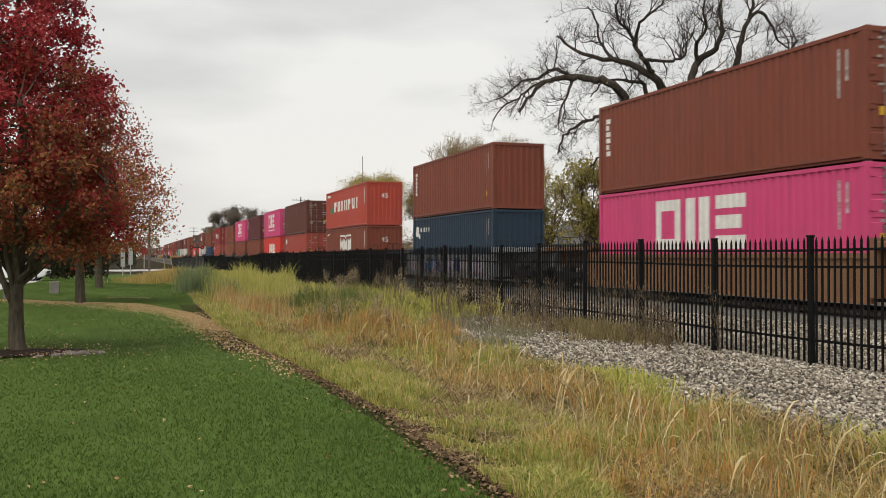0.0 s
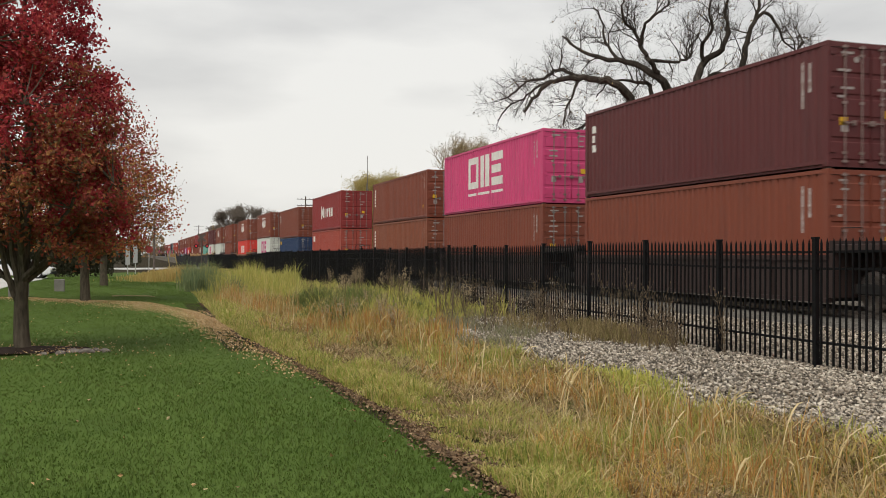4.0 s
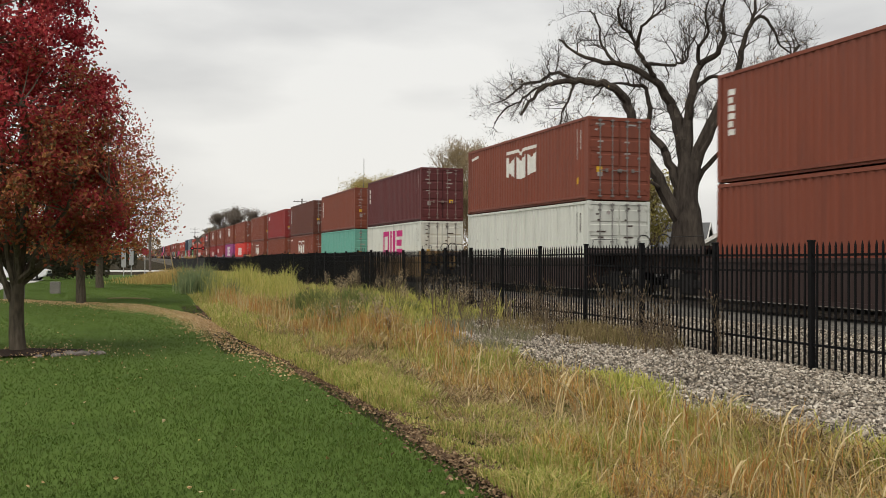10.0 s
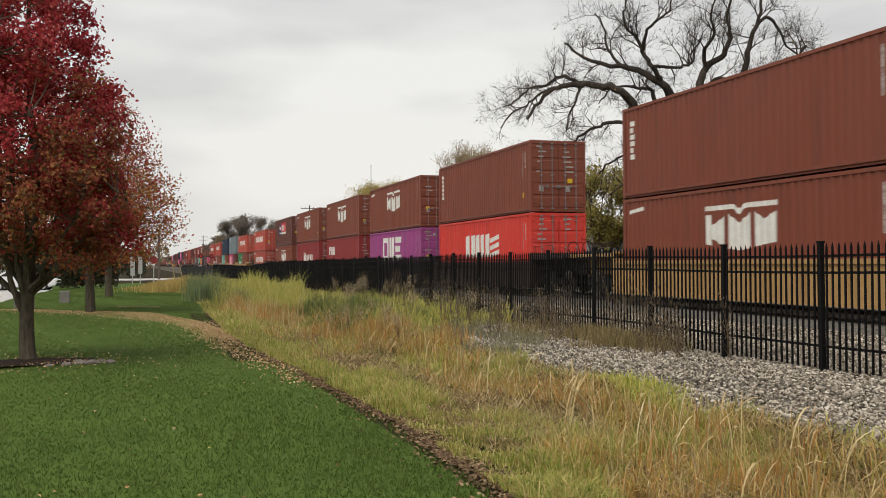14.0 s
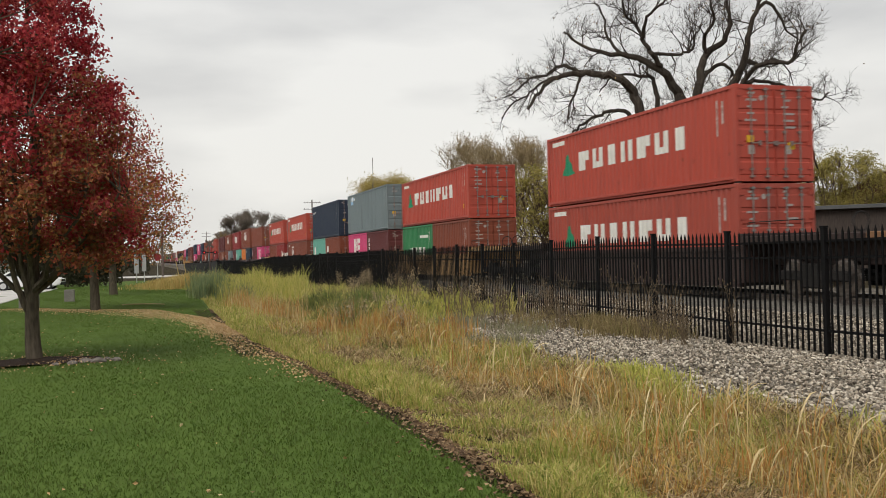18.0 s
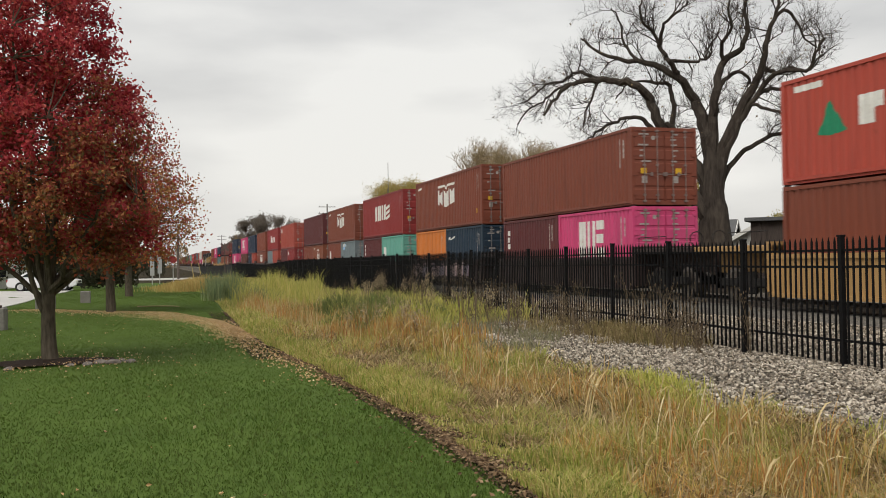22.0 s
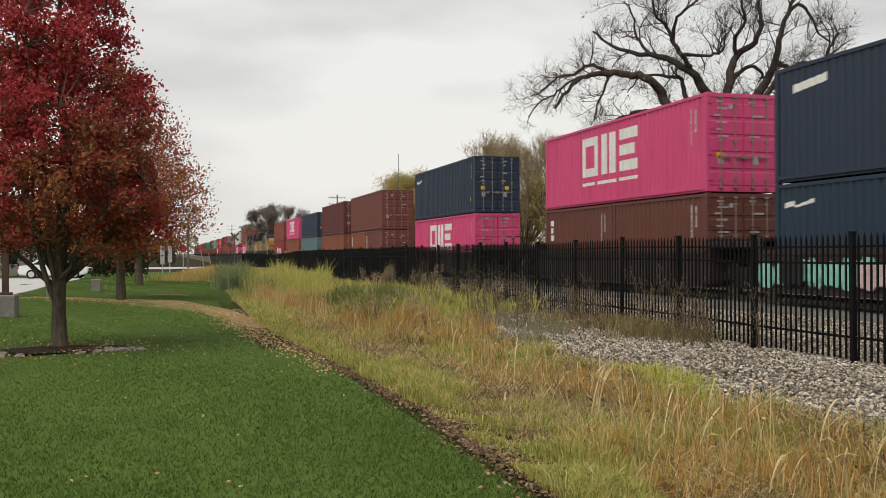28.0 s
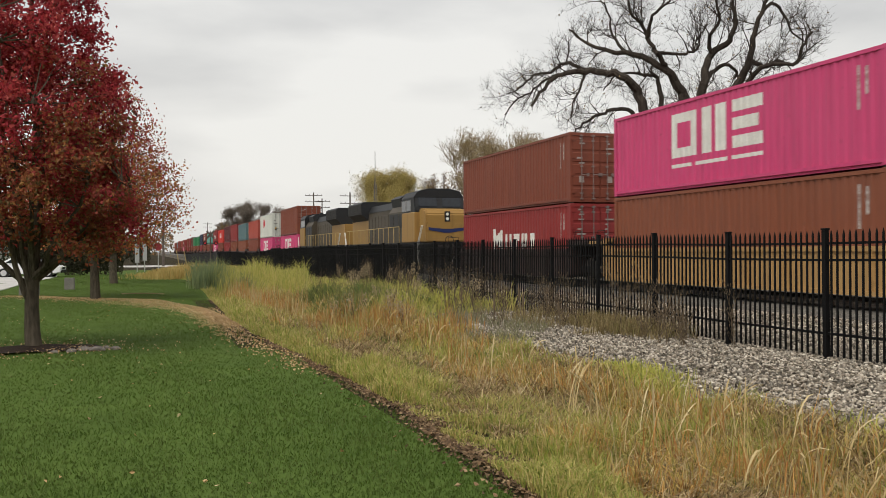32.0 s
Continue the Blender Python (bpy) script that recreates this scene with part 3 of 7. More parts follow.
def three_blocks(s, w, lo, hi):
    """Three heavy blocks: a hollow one, two uprights and three stacked bars."""
    u, k = w / 3.4, (hi - lo) / 8
    return [ring_block(s, s + u, lo, hi, 0.30), [bar(s + 1.22 * u, s + 1.6 * u, lo, hi)], [bar(s + 1.78 * u, s + 2.16 * u, lo, hi)],
            [bar(s + 2.4 * u, s + 3.4 * u, lo, lo + 2 * k)], [bar(s + 2.4 * u, s + 3.3 * u, lo + 3 * k, lo + 5 * k)], [bar(s + 2.4 * u, s + 3.4 * u, hi - 2 * k, hi)]]


def chevron_blocks(s, w, lo, hi):
    """A notched roof bar over upright slabs with cut feet."""
    u = w / 7
    t = hi - 0.085
    roof = [bar(s, s + 2.9 * u, hi - 0.045, hi), (s + 2.9 * u, s + 3.5 * u, hi - 0.045, hi - 0.10, hi, hi - 0.045), (s + 3.5 * u, s + 4.1 * u, hi - 0.10, hi - 0.045, hi - 0.045, hi), bar(s + 4.1 * u, s + 7 * u, hi - 0.045, hi)]
    out = [roof]
    for a, b, l0, l1, h0, h1 in ((0.1, 0.8, 0.07, 0.05, 0, 0), (0.8, 2.1, 0.12, 0.03, 0.10, 0.02), (2.4, 3.5, 0.02, 0.0, 0, 0.09), (3.5, 4.6, 0.0, 0.02, 0.09, 0), (4.9, 5.8, 0.03, 0.05, 0, 0.07), (5.8, 6.9, 0.05, 0.07, 0.07, 0)):
        out.append([(s + a * u, s + b * u, lo + l0, lo + l1, t - h0, t - h1)])
    return out


def row_blocks(s, w, lo, hi, count, gap=0.28):
    """A row of letter-sized plain blocks: full, waisted and slanted in turn."""
    u, m = w / count, (lo + hi) / 2
    out = []
    for k in range(count):
        a, b = s + k * u, s + (k + 1 - gap) * u
        t = (b - a) * 0.36
        out.append([[bar(a, a + t, lo, hi), bar(b - t, b, lo, hi)], [bar(a + t * 0.6, b - t * 0.6, lo, hi)], [bar(a, a + t, lo, hi), bar(b - t, b, lo, hi), bar(a + t, b - t, lo, lo + (hi - lo) * 0.3)], [bar(a, b, m, hi), bar(a, b - t, lo, m)]][(k * 3 + count) % 4])
    return out


def slant_blocks(s, w, lo, hi):
    u = w / 8
    out = [[(s + a * u, s + (a + 0.95) * u, lo, lo + 0.02, hi - 0.02, hi)] for a in (0, 1.25, 2.5, 3.6, 4.7)]
    return out + [[(s + 6.0 * u, s + 8 * u, lo + k * 0.115, lo + 0.06 + k * 0.115, lo + 0.07 + k * 0.115, lo + 0.13 + k * 0.115)] for k in range(3)]


def stack_blocks(s, w, lo, hi, count):
    """Small blocks one under another."""
    u = (hi - lo) / count
    return [[bar(s, s + w * (0.7 if k % 3 == 1 else 1), lo + k * u, lo + k * u + u * 0.74)] for k in range(count)]


def emblems(kind, length):
    """The marks of one line: (material, one list of strips for each shape)."""
    k = length / L40
    return {
        "one": [(M_WHITE, three_blocks(3.6 * k, 4.3 * k, 0.36, 0.86) + [[bar(3.6 * k, 4.6 * k, 0.245, 0.285)], [bar(4.8 * k, 6.4 * k, 0.245, 0.285)], [bar(6.55 * k, 7.9 * k, 0.245, 0.285)]])],
        "onm": [(M_MAGENTA, three_blocks(4.1 * k, 4.3 * k, 0.36, 0.86))],
        "hmm": [(M_WHITE, chevron_blocks(4.6 * k, 3.2 * k, 0.40, 0.83) + [[(0.35, 1.25, 0.83, 0.86, 0.87, 0.90)]])],
        "hm2": [(M_WHITE, slant_blocks(4.2 * k, 4.4 * k, 0.38, 0.76))],
        "hyu": [(M_GREENM, [[(1.35 * k, 1.75 * k, 0.42, 0.40, 0.43, 0.72), (1.75 * k, 2.3 * k, 0.40, 0.42, 0.72, 0.44)]]), (M_WHITE, row_blocks(2.7 * k, 7.4 * k, 0.44, 0.70, 7) + [[bar(0.5, 1.5, 0.86, 0.92)]])],
        "kli": [(M_WHITE, [[bar(4.0, 4.45, 0.33, 0.70), (4.45, 5.25, 0.44, 0.33, 0.58, 0.70)]] + row_blocks(5.6, 3.5, 0.36, 0.60, 4))],
        "tri": [(M_WHITE, stack_blocks(0.42, 0.3, 0.42, 0.86, 6))],
        "cai": [(M_WHITE, row_blocks(0.5, 0.95, 0.70, 0.86, 2, 0.12))],
        "ca2": [(M_WHITE, row_blocks(1.0, 2.4, 0.55, 0.78, 3, 0.15))],
        "tex": [(M_WHITE, stack_blocks(0.5, 0.22, 0.52, 0.86, 3))],
        "tal": [(M_NAVYM, [[bar(3.0, 4.6, 0.38, 0.80)]]), (M_REDM, [[bar(4.6, 7.9, 0.50, 0.84)]]), (M_WHITE, [[bar(4.6, 7.9, 0.42, 0.496)], [bar(3.2, 3.6, 0.62, 0.74)], [bar(3.75, 4.3, 0.60, 0.70)], [bar(3.25, 4.35, 0.46, 0.50)]] + row_blocks(4.9, 3.0, 0.56, 0.78, 3))],
        "cos": [(M_WHITE, [[bar(0.9, 1.24, 0.84, 0.92)], [bar(2.14, 2.5, 0.84, 0.9)], [bar(1.54, 1.78, 0.82, 0.94)]]), (M_LIGHTBLUE, [[bar(1.0, 1.95, 0.74, 0.83)], [bar(1.25, 1.53, 0.84, 0.92)], [bar(1.8, 2.13, 0.84, 0.92)]])],
        "uas": [(M_WHITE, row_blocks(1.5, 3.4, 0.28, 0.52, 4) + [[bar(3.6, 5.2, 0.72, 0.78)]])],
        "cro": [(M_WHITE, [[bar(0.4, 0.6, 0.66, 0.76), bar(0.6, 1.05, 0.66, 0.84), bar(1.05, 1.2, 0.62, 0.70)]] + row_blocks(1.4, 1.8, 0.74, 0.82, 6))],
        "sea": [(M_WHITE, [[(0.7, 2.0, 0.76, 0.80, 0.83, 0.87)]])],
        "flo": [(M_WHITE, [[(0.35, 0.75, 0.76, 0.78, 0.81, 0.83)], [(0.8, 1.5, 0.76, 0.80, 0.78, 0.84)]])],
        "yel": [(M_YELLOWM, [[bar(0.45, 1.4, 0.76, 0.88)]])],
        "gra": [(M_NAVYM, [[(0.5, 1.0, 0.08, 0.1, 0.34, 0.42), (1.0, 1.25, 0.1, 0.2, 0.42, 0.36)]]), (M_CASTING, row_blocks(1.9, 3.6, 0.22, 0.36, 8, 0.1))],
        "spl": [(M_WHITE, [[bar(0.6, 1.2, 0.45, 0.72)]])],
        "kob": [(M_REDM, [[bar(3.2, 3.7, 0.45, 0.8), (3.7, 5.0, 0.58, 0.45, 0.68, 0.85)]])],
        "": [],
    }[kind]


def door_labels(root, y, h, seed, dark):
    """Small white and yellow labels on the door end."""
    r = random.Random(seed)
    for x0 in (-0.98, 0.18):
        for k in range(6):
            if r.random() < 0.72:
                w = r.choice((0.12, 0.22, 0.36))
                me = kept(("label", w), lambda: boxes((0, w, -0.004, 0.0, -0.028, 0.028)))
                part("door_label", me, M_CASTING if dark else M_LABEL, root, at=(x0 + r.uniform(0, 0.15), y, h * (0.91 - 0.07 * k)))
        if r.random() < 0.7:
            part("door_label", kept(("label", 0), lambda: boxes((0, 0.20, -0.004, 0.0, 0, 0.24))), M_CASTING if dark else M_LABEL, root, at=(x0 + 0.12, y, h * 0.28))
    me = kept(("placard",), lambda: boxes((0, 0.22, -0.004, 0.0, 0, 0.19)))
    for x in (-0.9, 0.40):
        if r.random() < 0.62:
            part("placard", me, M_YELLOWM, root, "yellow warning placard", at=(x, y, h * r.choice((0.33, 0.40))))
    if r.random() < 0.5:
        disc = kept(("disc",), lambda: rod([(0, 0, 0), (0, -0.004, 0)], 0.075, 10))
        part("door_label", disc, M_LABEL, root, "round white sticker", at=(-0.42, y, h * 0.86))


COLOUR_WORD = {"br": "brown", "dk": "dark brown", "mr": "maroon", "rd": "bright red", "cr": "crimson", "or": "orange-red", "ro": "brick-red", "pk": "magenta pink", "nv": "navy blue",
               "sb": "dark steel-blue", "bl": "blue", "tl": "sea-green", "wh": "off-white", "gy": "blue-grey", "gt": "grey-green", "gn": "green", "tn": "rust-orange", "og": "orange", "bm": "muted brown", "pu": "plum pink"}


def container(colour, tall, mark="", front="d", length=L40, where="", seed=0, far=False):
    """A shipping container, its middle at the origin, its front towards -y."""
    h, paint = HIGH if tall == "h" else LOW, PAINT[colour]
    root = new("shipping_container")
    size = {L40: "forty-foot", L45: "forty-five-foot", L20: "twenty-foot"}[length]
    logo = " with painted emblem" if mark in ("one", "onm", "hmm", "hm2", "hyu", "kli", "tal", "uas") else ""
    tagged(root, "%s steel %s container%s, %s" % (COLOUR_WORD[colour], size, logo, where), "shipping container", "containers on the train")
    wall = kept(("side_wall", length, h), lambda: side_wall(length, h))
    part("side_wall", wall, paint, root)
    part("side_wall", wall, paint, root, at=pose(0, 0, 0, 0, 0, 180))
    part("roof", kept(("roof", length, h), lambda: roof_sheet(length, h)), paint, root)
    part("rear_wall", kept(("end_wall", h), lambda: end_wall(h)), paint, root, at=pose(0, length / 2 - 0.02, 0, 0, 0, 180))
    part("frame", kept(("container_frame", length, h), lambda: frame_bars(length, h)), paint, root)
    cast = kept(("corner_casting",), lambda: boxes((-0.085, 0.085, -0.09, 0.09, 0, 0.118), bevel=0.012))
    for sx, sy, z in itertools.product((-1, 1), (-1, 1), () if far else (0, h - 0.118)):
        part("corner_casting", cast, paint, root, at=(sx * (W40 / 2 - 0.083), sy * (length / 2 - 0.088), z))
    if where.startswith("stacked"):
        lock = kept(("twist_lock",), lambda: boxes((-0.06, 0.06, -0.06, 0.06, -0.045, 0.0)))
        for sx, sy in itertools.product((-1, 1), (-1, 1)):
            part("twist_lock", lock, M_CASTING, root, at=(sx * (W40 / 2 - 0.083), sy * (L40 / 2 - 0.088), 0))
    y = -length / 2
    if front == "d":
        leaf = kept(("door_leaf", h), lambda: door_leaf(h))
        for s in (-1, 1):
            m = pose(-W40 / 2 + 0.11, y - 0.0, 0) if s < 0 else Matrix.Translation((W40 / 2 - 0.11, y, 0)) @ Matrix.Scale(-1, 4, (1, 0, 0))
            door = part("door", leaf, paint, root, at=m)
            for k in () if far else (0.34, 0.82):
                part("lock_rod", kept(("lock_rod", h), lambda: lock_rod(h)), M_GALV if seed % 3 == 0 or colour == "wh" else M_RODS, door, "worn steel locking bar", at=(k, -0.04, 0))
        if not far:
            door_labels(root, y - 0.008, h, seed, colour == "wh")
    else:
        part("end_wall", kept(("end_wall", h), lambda: end_wall(h)), paint, root, at=(0, y + 0.02, 0))
    for j, (mat, shapes) in enumerate(emblems(mark, length)):
        for i, shape in enumerate(shapes):
            part("emblem", kept(("emblem", mark, length, h, mat.name, i), lambda: strokes(shape, length, h, 0.004 + 0.003 * j)), mat, root, "painted plain block on the side wall")
    if not far:
        for i, shape in enumerate(([bar(length - 0.95, length - 0.83, 0.50, 0.88)], [bar(length - 0.7, length - 0.62, 0.62, 0.86)])):
            part("marking", kept(("marking", length, h, i), lambda: strokes(shape, length, h)), M_CODE if colour != "wh" else M_CASTING, root, "upright column of small white marks")
        if seed % 3 == 0:
            part("marking", kept(("side_placard", length, h), lambda: strokes([bar(length - 0.95, length - 0.75, 0.20, 0.28)], length, h)), M_YELLOWM, root, "yellow side marking")
    return root


def size_mark(text, h, root, length):
    """The length figure on a blank end."""
    c = bpy.data.curves.new("figure", "FONT")
    c.body, c.size, c.align_x, c.extrude = text, 0.5, "CENTER", 0.004
    ob = new("figure", c)
    dg = bpy.context.evaluated_depsgraph_get()
    me = bpy.data.meshes.new_from_object(ob.evaluated_get(dg))
    bpy.data.objects.remove(ob)
    me.materials.clear()
    part("size_figure", me, M_WHITE, root, "white length figure", at=pose(0.0, -length / 2 - 0.002, h * 0.62, 90, 0, 0))


def bogie(parent, y):
    b = part("bogie", kept(("bogie",), lambda: boxes((-1.08, -0.96, -1.2, 1.2, 0.38, 0.62), (0.96, 1.08, -1.2, 1.2, 0.38, 0.62), (-1.1, -0.9, -0.35, 0.35, 0.2, 0.8), (0.9, 1.1, -0.35, 0.35, 0.2, 0.8), (-0.9, 0.9, -0.2, 0.2, 0.35, 0.6), bevel=0.03)), M_IRON, parent, "cast iron bogie", at=(0, y, RAIL))
    for dy in (-0.89, 0.89):
        for s in (-1, 1):
            part("wheel", kept(("wheel",), wheel_mesh), M_RAIL, b, at=(s * 0.76, dy, 0.45))
        part("axle", kept(("axle",), lambda: rod([(-1.0, 0, 0), (1.0, 0, 0)], 0.08, 8)), M_IRON, b, at=(0, dy, 0.45))
    return b


def wheel_mesh():
    bm = bmesh.new()
    prof = ((-0.07, 0.1), (-0.07, 0.38), (-0.06, 0.46), (-0.03, 0.45), (0.06, 0.43), (0.06, 0.38), (0.02, 0.3), (0.05, 0.1))
    rings = [[bm.verts.new((x, r * math.cos(a), r * math.sin(a))) for a in (2 * math.pi * k / 18 for k in range(18))] for x, r in prof]
    for a, b in zip(rings, rings[1:]):
        for k in range(18):
            bm.faces.new((a[k], b[k], b[(k + 1) % 18], a[(k + 1) % 18]))
    bm.faces.new(rings[0]), bm.faces.new(rings[-1][::-1])
    bmesh.ops.recalc_face_normals(bm, faces=bm.faces)
    return bm


M_MINT = surface("mint spray paint", (0.30, 0.62, 0.48), (0.16, 0.42, 0.34), 6, 2, 0.6, 0.05)
M_LILAC = surface("lilac spray paint", (0.50, 0.44, 0.52), (0.34, 0.28, 0.37), 6, 2, 0.6, 0.05)
M_PALEPINK = surface("pale pink spray paint", (0.62, 0.48, 0.46), (0.44, 0.30, 0.30), 6, 2, 0.6, 0.05)
M_SKYBLUE = surface("blue spray paint", (0.06, 0.24, 0.46), (0.04, 0.15, 0.32), 6, 2, 0.6, 0.05)
M_BLACKM = surface("black spray paint", (0.02, 0.02, 0.022), (0.01, 0.01, 0.012), 6, 2, 0.6, 0.05)
# paint, share of the stretch that it covers, the stretch along the car
SPRAY = {1: ((M_LABEL, 0.8, 0.02, 0.98), (M_LILAC, 0.6, 0.05, 0.95), (M_NAVYM, 0.22, 0.3, 0.95), (M_SKYBLUE, 0.3, 0.4, 0.9)),
         3: ((M_AQUAM, 0.7, 0.5, 0.98), (M_NAVYM, 0.25, 0.5, 0.98)),
         4: ((M_LILAC, 0.8, 0.1, 0.99), (M_LABEL, 0.5, 0.1, 0.99), (M_BLACKM, 0.35, 0.1, 0.99), (M_NAVYM, 0.15, 0.1, 0.99)),
         5: ((M_LABEL, 0.85, 0.02, 0.95), (M_BLACKM, 0.4, 0.04, 0.4), (M_WHITE, 0.3, 0.04, 0.4), (M_SKYBLUE, 0.15, 0.45, 0.9)),
         6: ((M_PALEPINK, 1.0, 0.1, 0.98), (M_PALEPINK, 0.7, 0.1, 0.98), (M_LILAC, 0.3, 0.1, 0.9)),
         7: ((M_LILAC, 0.4, 0.02, 0.3), (M_LABEL, 0.25, 0.02, 0.3)),
         8: ((M_MINT, 0.95, 0.35, 0.99), (M_MINT, 0.6, 0.35, 0.99), (M_PALEPINK, 0.12, 0.4, 0.95), (M_BLACKM, 0.1, 0.4, 0.95)),
         9: ((M_LABEL, 0.5, 0.5, 0.95), (M_YELLOWM, 0.3, 0.5, 0.95), (M_NAVYM, 0.15, 0.5, 0.95))}


def well_car(colour, half, gap_front, gap_rear, spray=0):
    """A low railcar whose well cradles the lower container; its middle at the origin."""
    word = {"y": "yellow", "d": "dark brown", "g": "grey", "t": "rust-tan"}[colour]
    root = tagged(new("well_car"), "%s well car carrying stacked containers%s" % (word, ", side sprayed with paint" if spray else ""), "railcar", "well cars of the train")
    p, hw = CAR_PAINT[colour], 1.42
    for s in (-1, 1):
        a, b = sorted((s * (hw - 0.10), s * hw))
        bm = boxes((a, b, -half, half, RAIL + 0.22, RAIL + 1.20))
        box(bm, *sorted((s * (hw - 0.16), s * (hw + 0.05))), -half, half, RAIL + 1.14, RAIL + 1.26)
        box(bm, *sorted((s * (hw - 0.22), s * (hw + 0.05))), -half, half, RAIL + 0.18, RAIL + 0.28)
        for k in range(9):
            y = -half + 0.5 + k * (2 * half - 1.0) / 8
            box(bm, *sorted((s * hw, s * (hw + 0.045))), y - 0.04, y + 0.04, RAIL + 0.28, RAIL + 1.14)
        part("side_sill", bm, p, root)
    for k in range(5):
        y = -half + 0.4 + k * (2 * half - 0.8) / 4
        part("cross_bearer", kept(("cross_bearer",), lambda: boxes((-1.32, 1.32, -0.2, 0.2, RAIL + 0.2, RAIL + 0.338))), M_IRON, root, at=(0, y, 0))
    for s, gap in ((-1, gap_front), (1, gap_rear)):
        y0, y1 = sorted((s * half, s * (half + gap - 0.12)))
        bm = boxes((-hw, hw, y0, y1, RAIL + 1.33, RAIL + 1.50), (-0.55, 0.55, y0, y1, RAIL + 0.75, RAIL + 1.33), bevel=0.02)
        box(bm, -hw, hw, *sorted((s * half, s * (half + 0.18))), RAIL + 0.3, RAIL + 1.58)
        part("end_platform", bm, p, root)
        rail_y = s * (half + gap * 0.55)
        rb = rod([(-1.3, rail_y, RAIL + 1.48), (-1.3, rail_y, RAIL + 1.86), (-1.3, s * (half + 0.3), RAIL + 1.86), (-1.3, s * (half + 0.3), RAIL + 1.48)], 0.013, 5)
        part("grab_rail", rb, M_IRON, root)
        if gap > 3:
            bogie(root, s * (half + gap - 2.1))
            part("brake_wheel", kept(("brake_wheel",), lambda: rod([(0.22 * math.cos(a), 0, 0.22 * math.sin(a)) for a in (k * math.pi / 6 for k in range(13))], 0.02, 5)), M_IRON, root, at=(-0.9, s * (half + gap - 0.6), RAIL + 1.75))
        elif s > 0:
            bogie(root, s * (half + gap))
        part("coupler", boxes((-0.15, 0.15, *sorted((s * (half + gap - 0.3), s * (half + gap + 0.02))), RAIL + 0.7, RAIL + 0.95), bevel=0.03), M_IRON, root)
    r, lift = random.Random(spray), 0.0
    for mat, share, a, b in SPRAY.get(spray, ()):
        y, stop = -half + 2 * half * a, -half + 2 * half * b
        while y < stop - 0.3:
            w = r.uniform(0.22, 0.75)
            lift += 0.0009
            if r.random() < share:
                lo, hi = RAIL + r.uniform(0.28, 0.5), RAIL + r.uniform(0.88, 1.12)
                tilt = r.uniform(-0.12, 0.12)
                shape = [(y, lo + 0.1), (y + w * 0.2, lo), (y + w * 0.85, lo + r.uniform(0, 0.12)), (y + w, lo + 0.2), (y + w + tilt, hi - 0.12), (y + w * 0.8 + tilt, hi), (y + w * 0.15 + tilt, hi - r.uniform(0, 0.1)), (y + tilt, hi - 0.2)]
                part("spray_paint", prism(shape, -hw - 0.053 - lift, -hw - 0.047), mat, root, "spray-painted shape")
            y += w * r.uniform(0.75, 1.15)
    return root


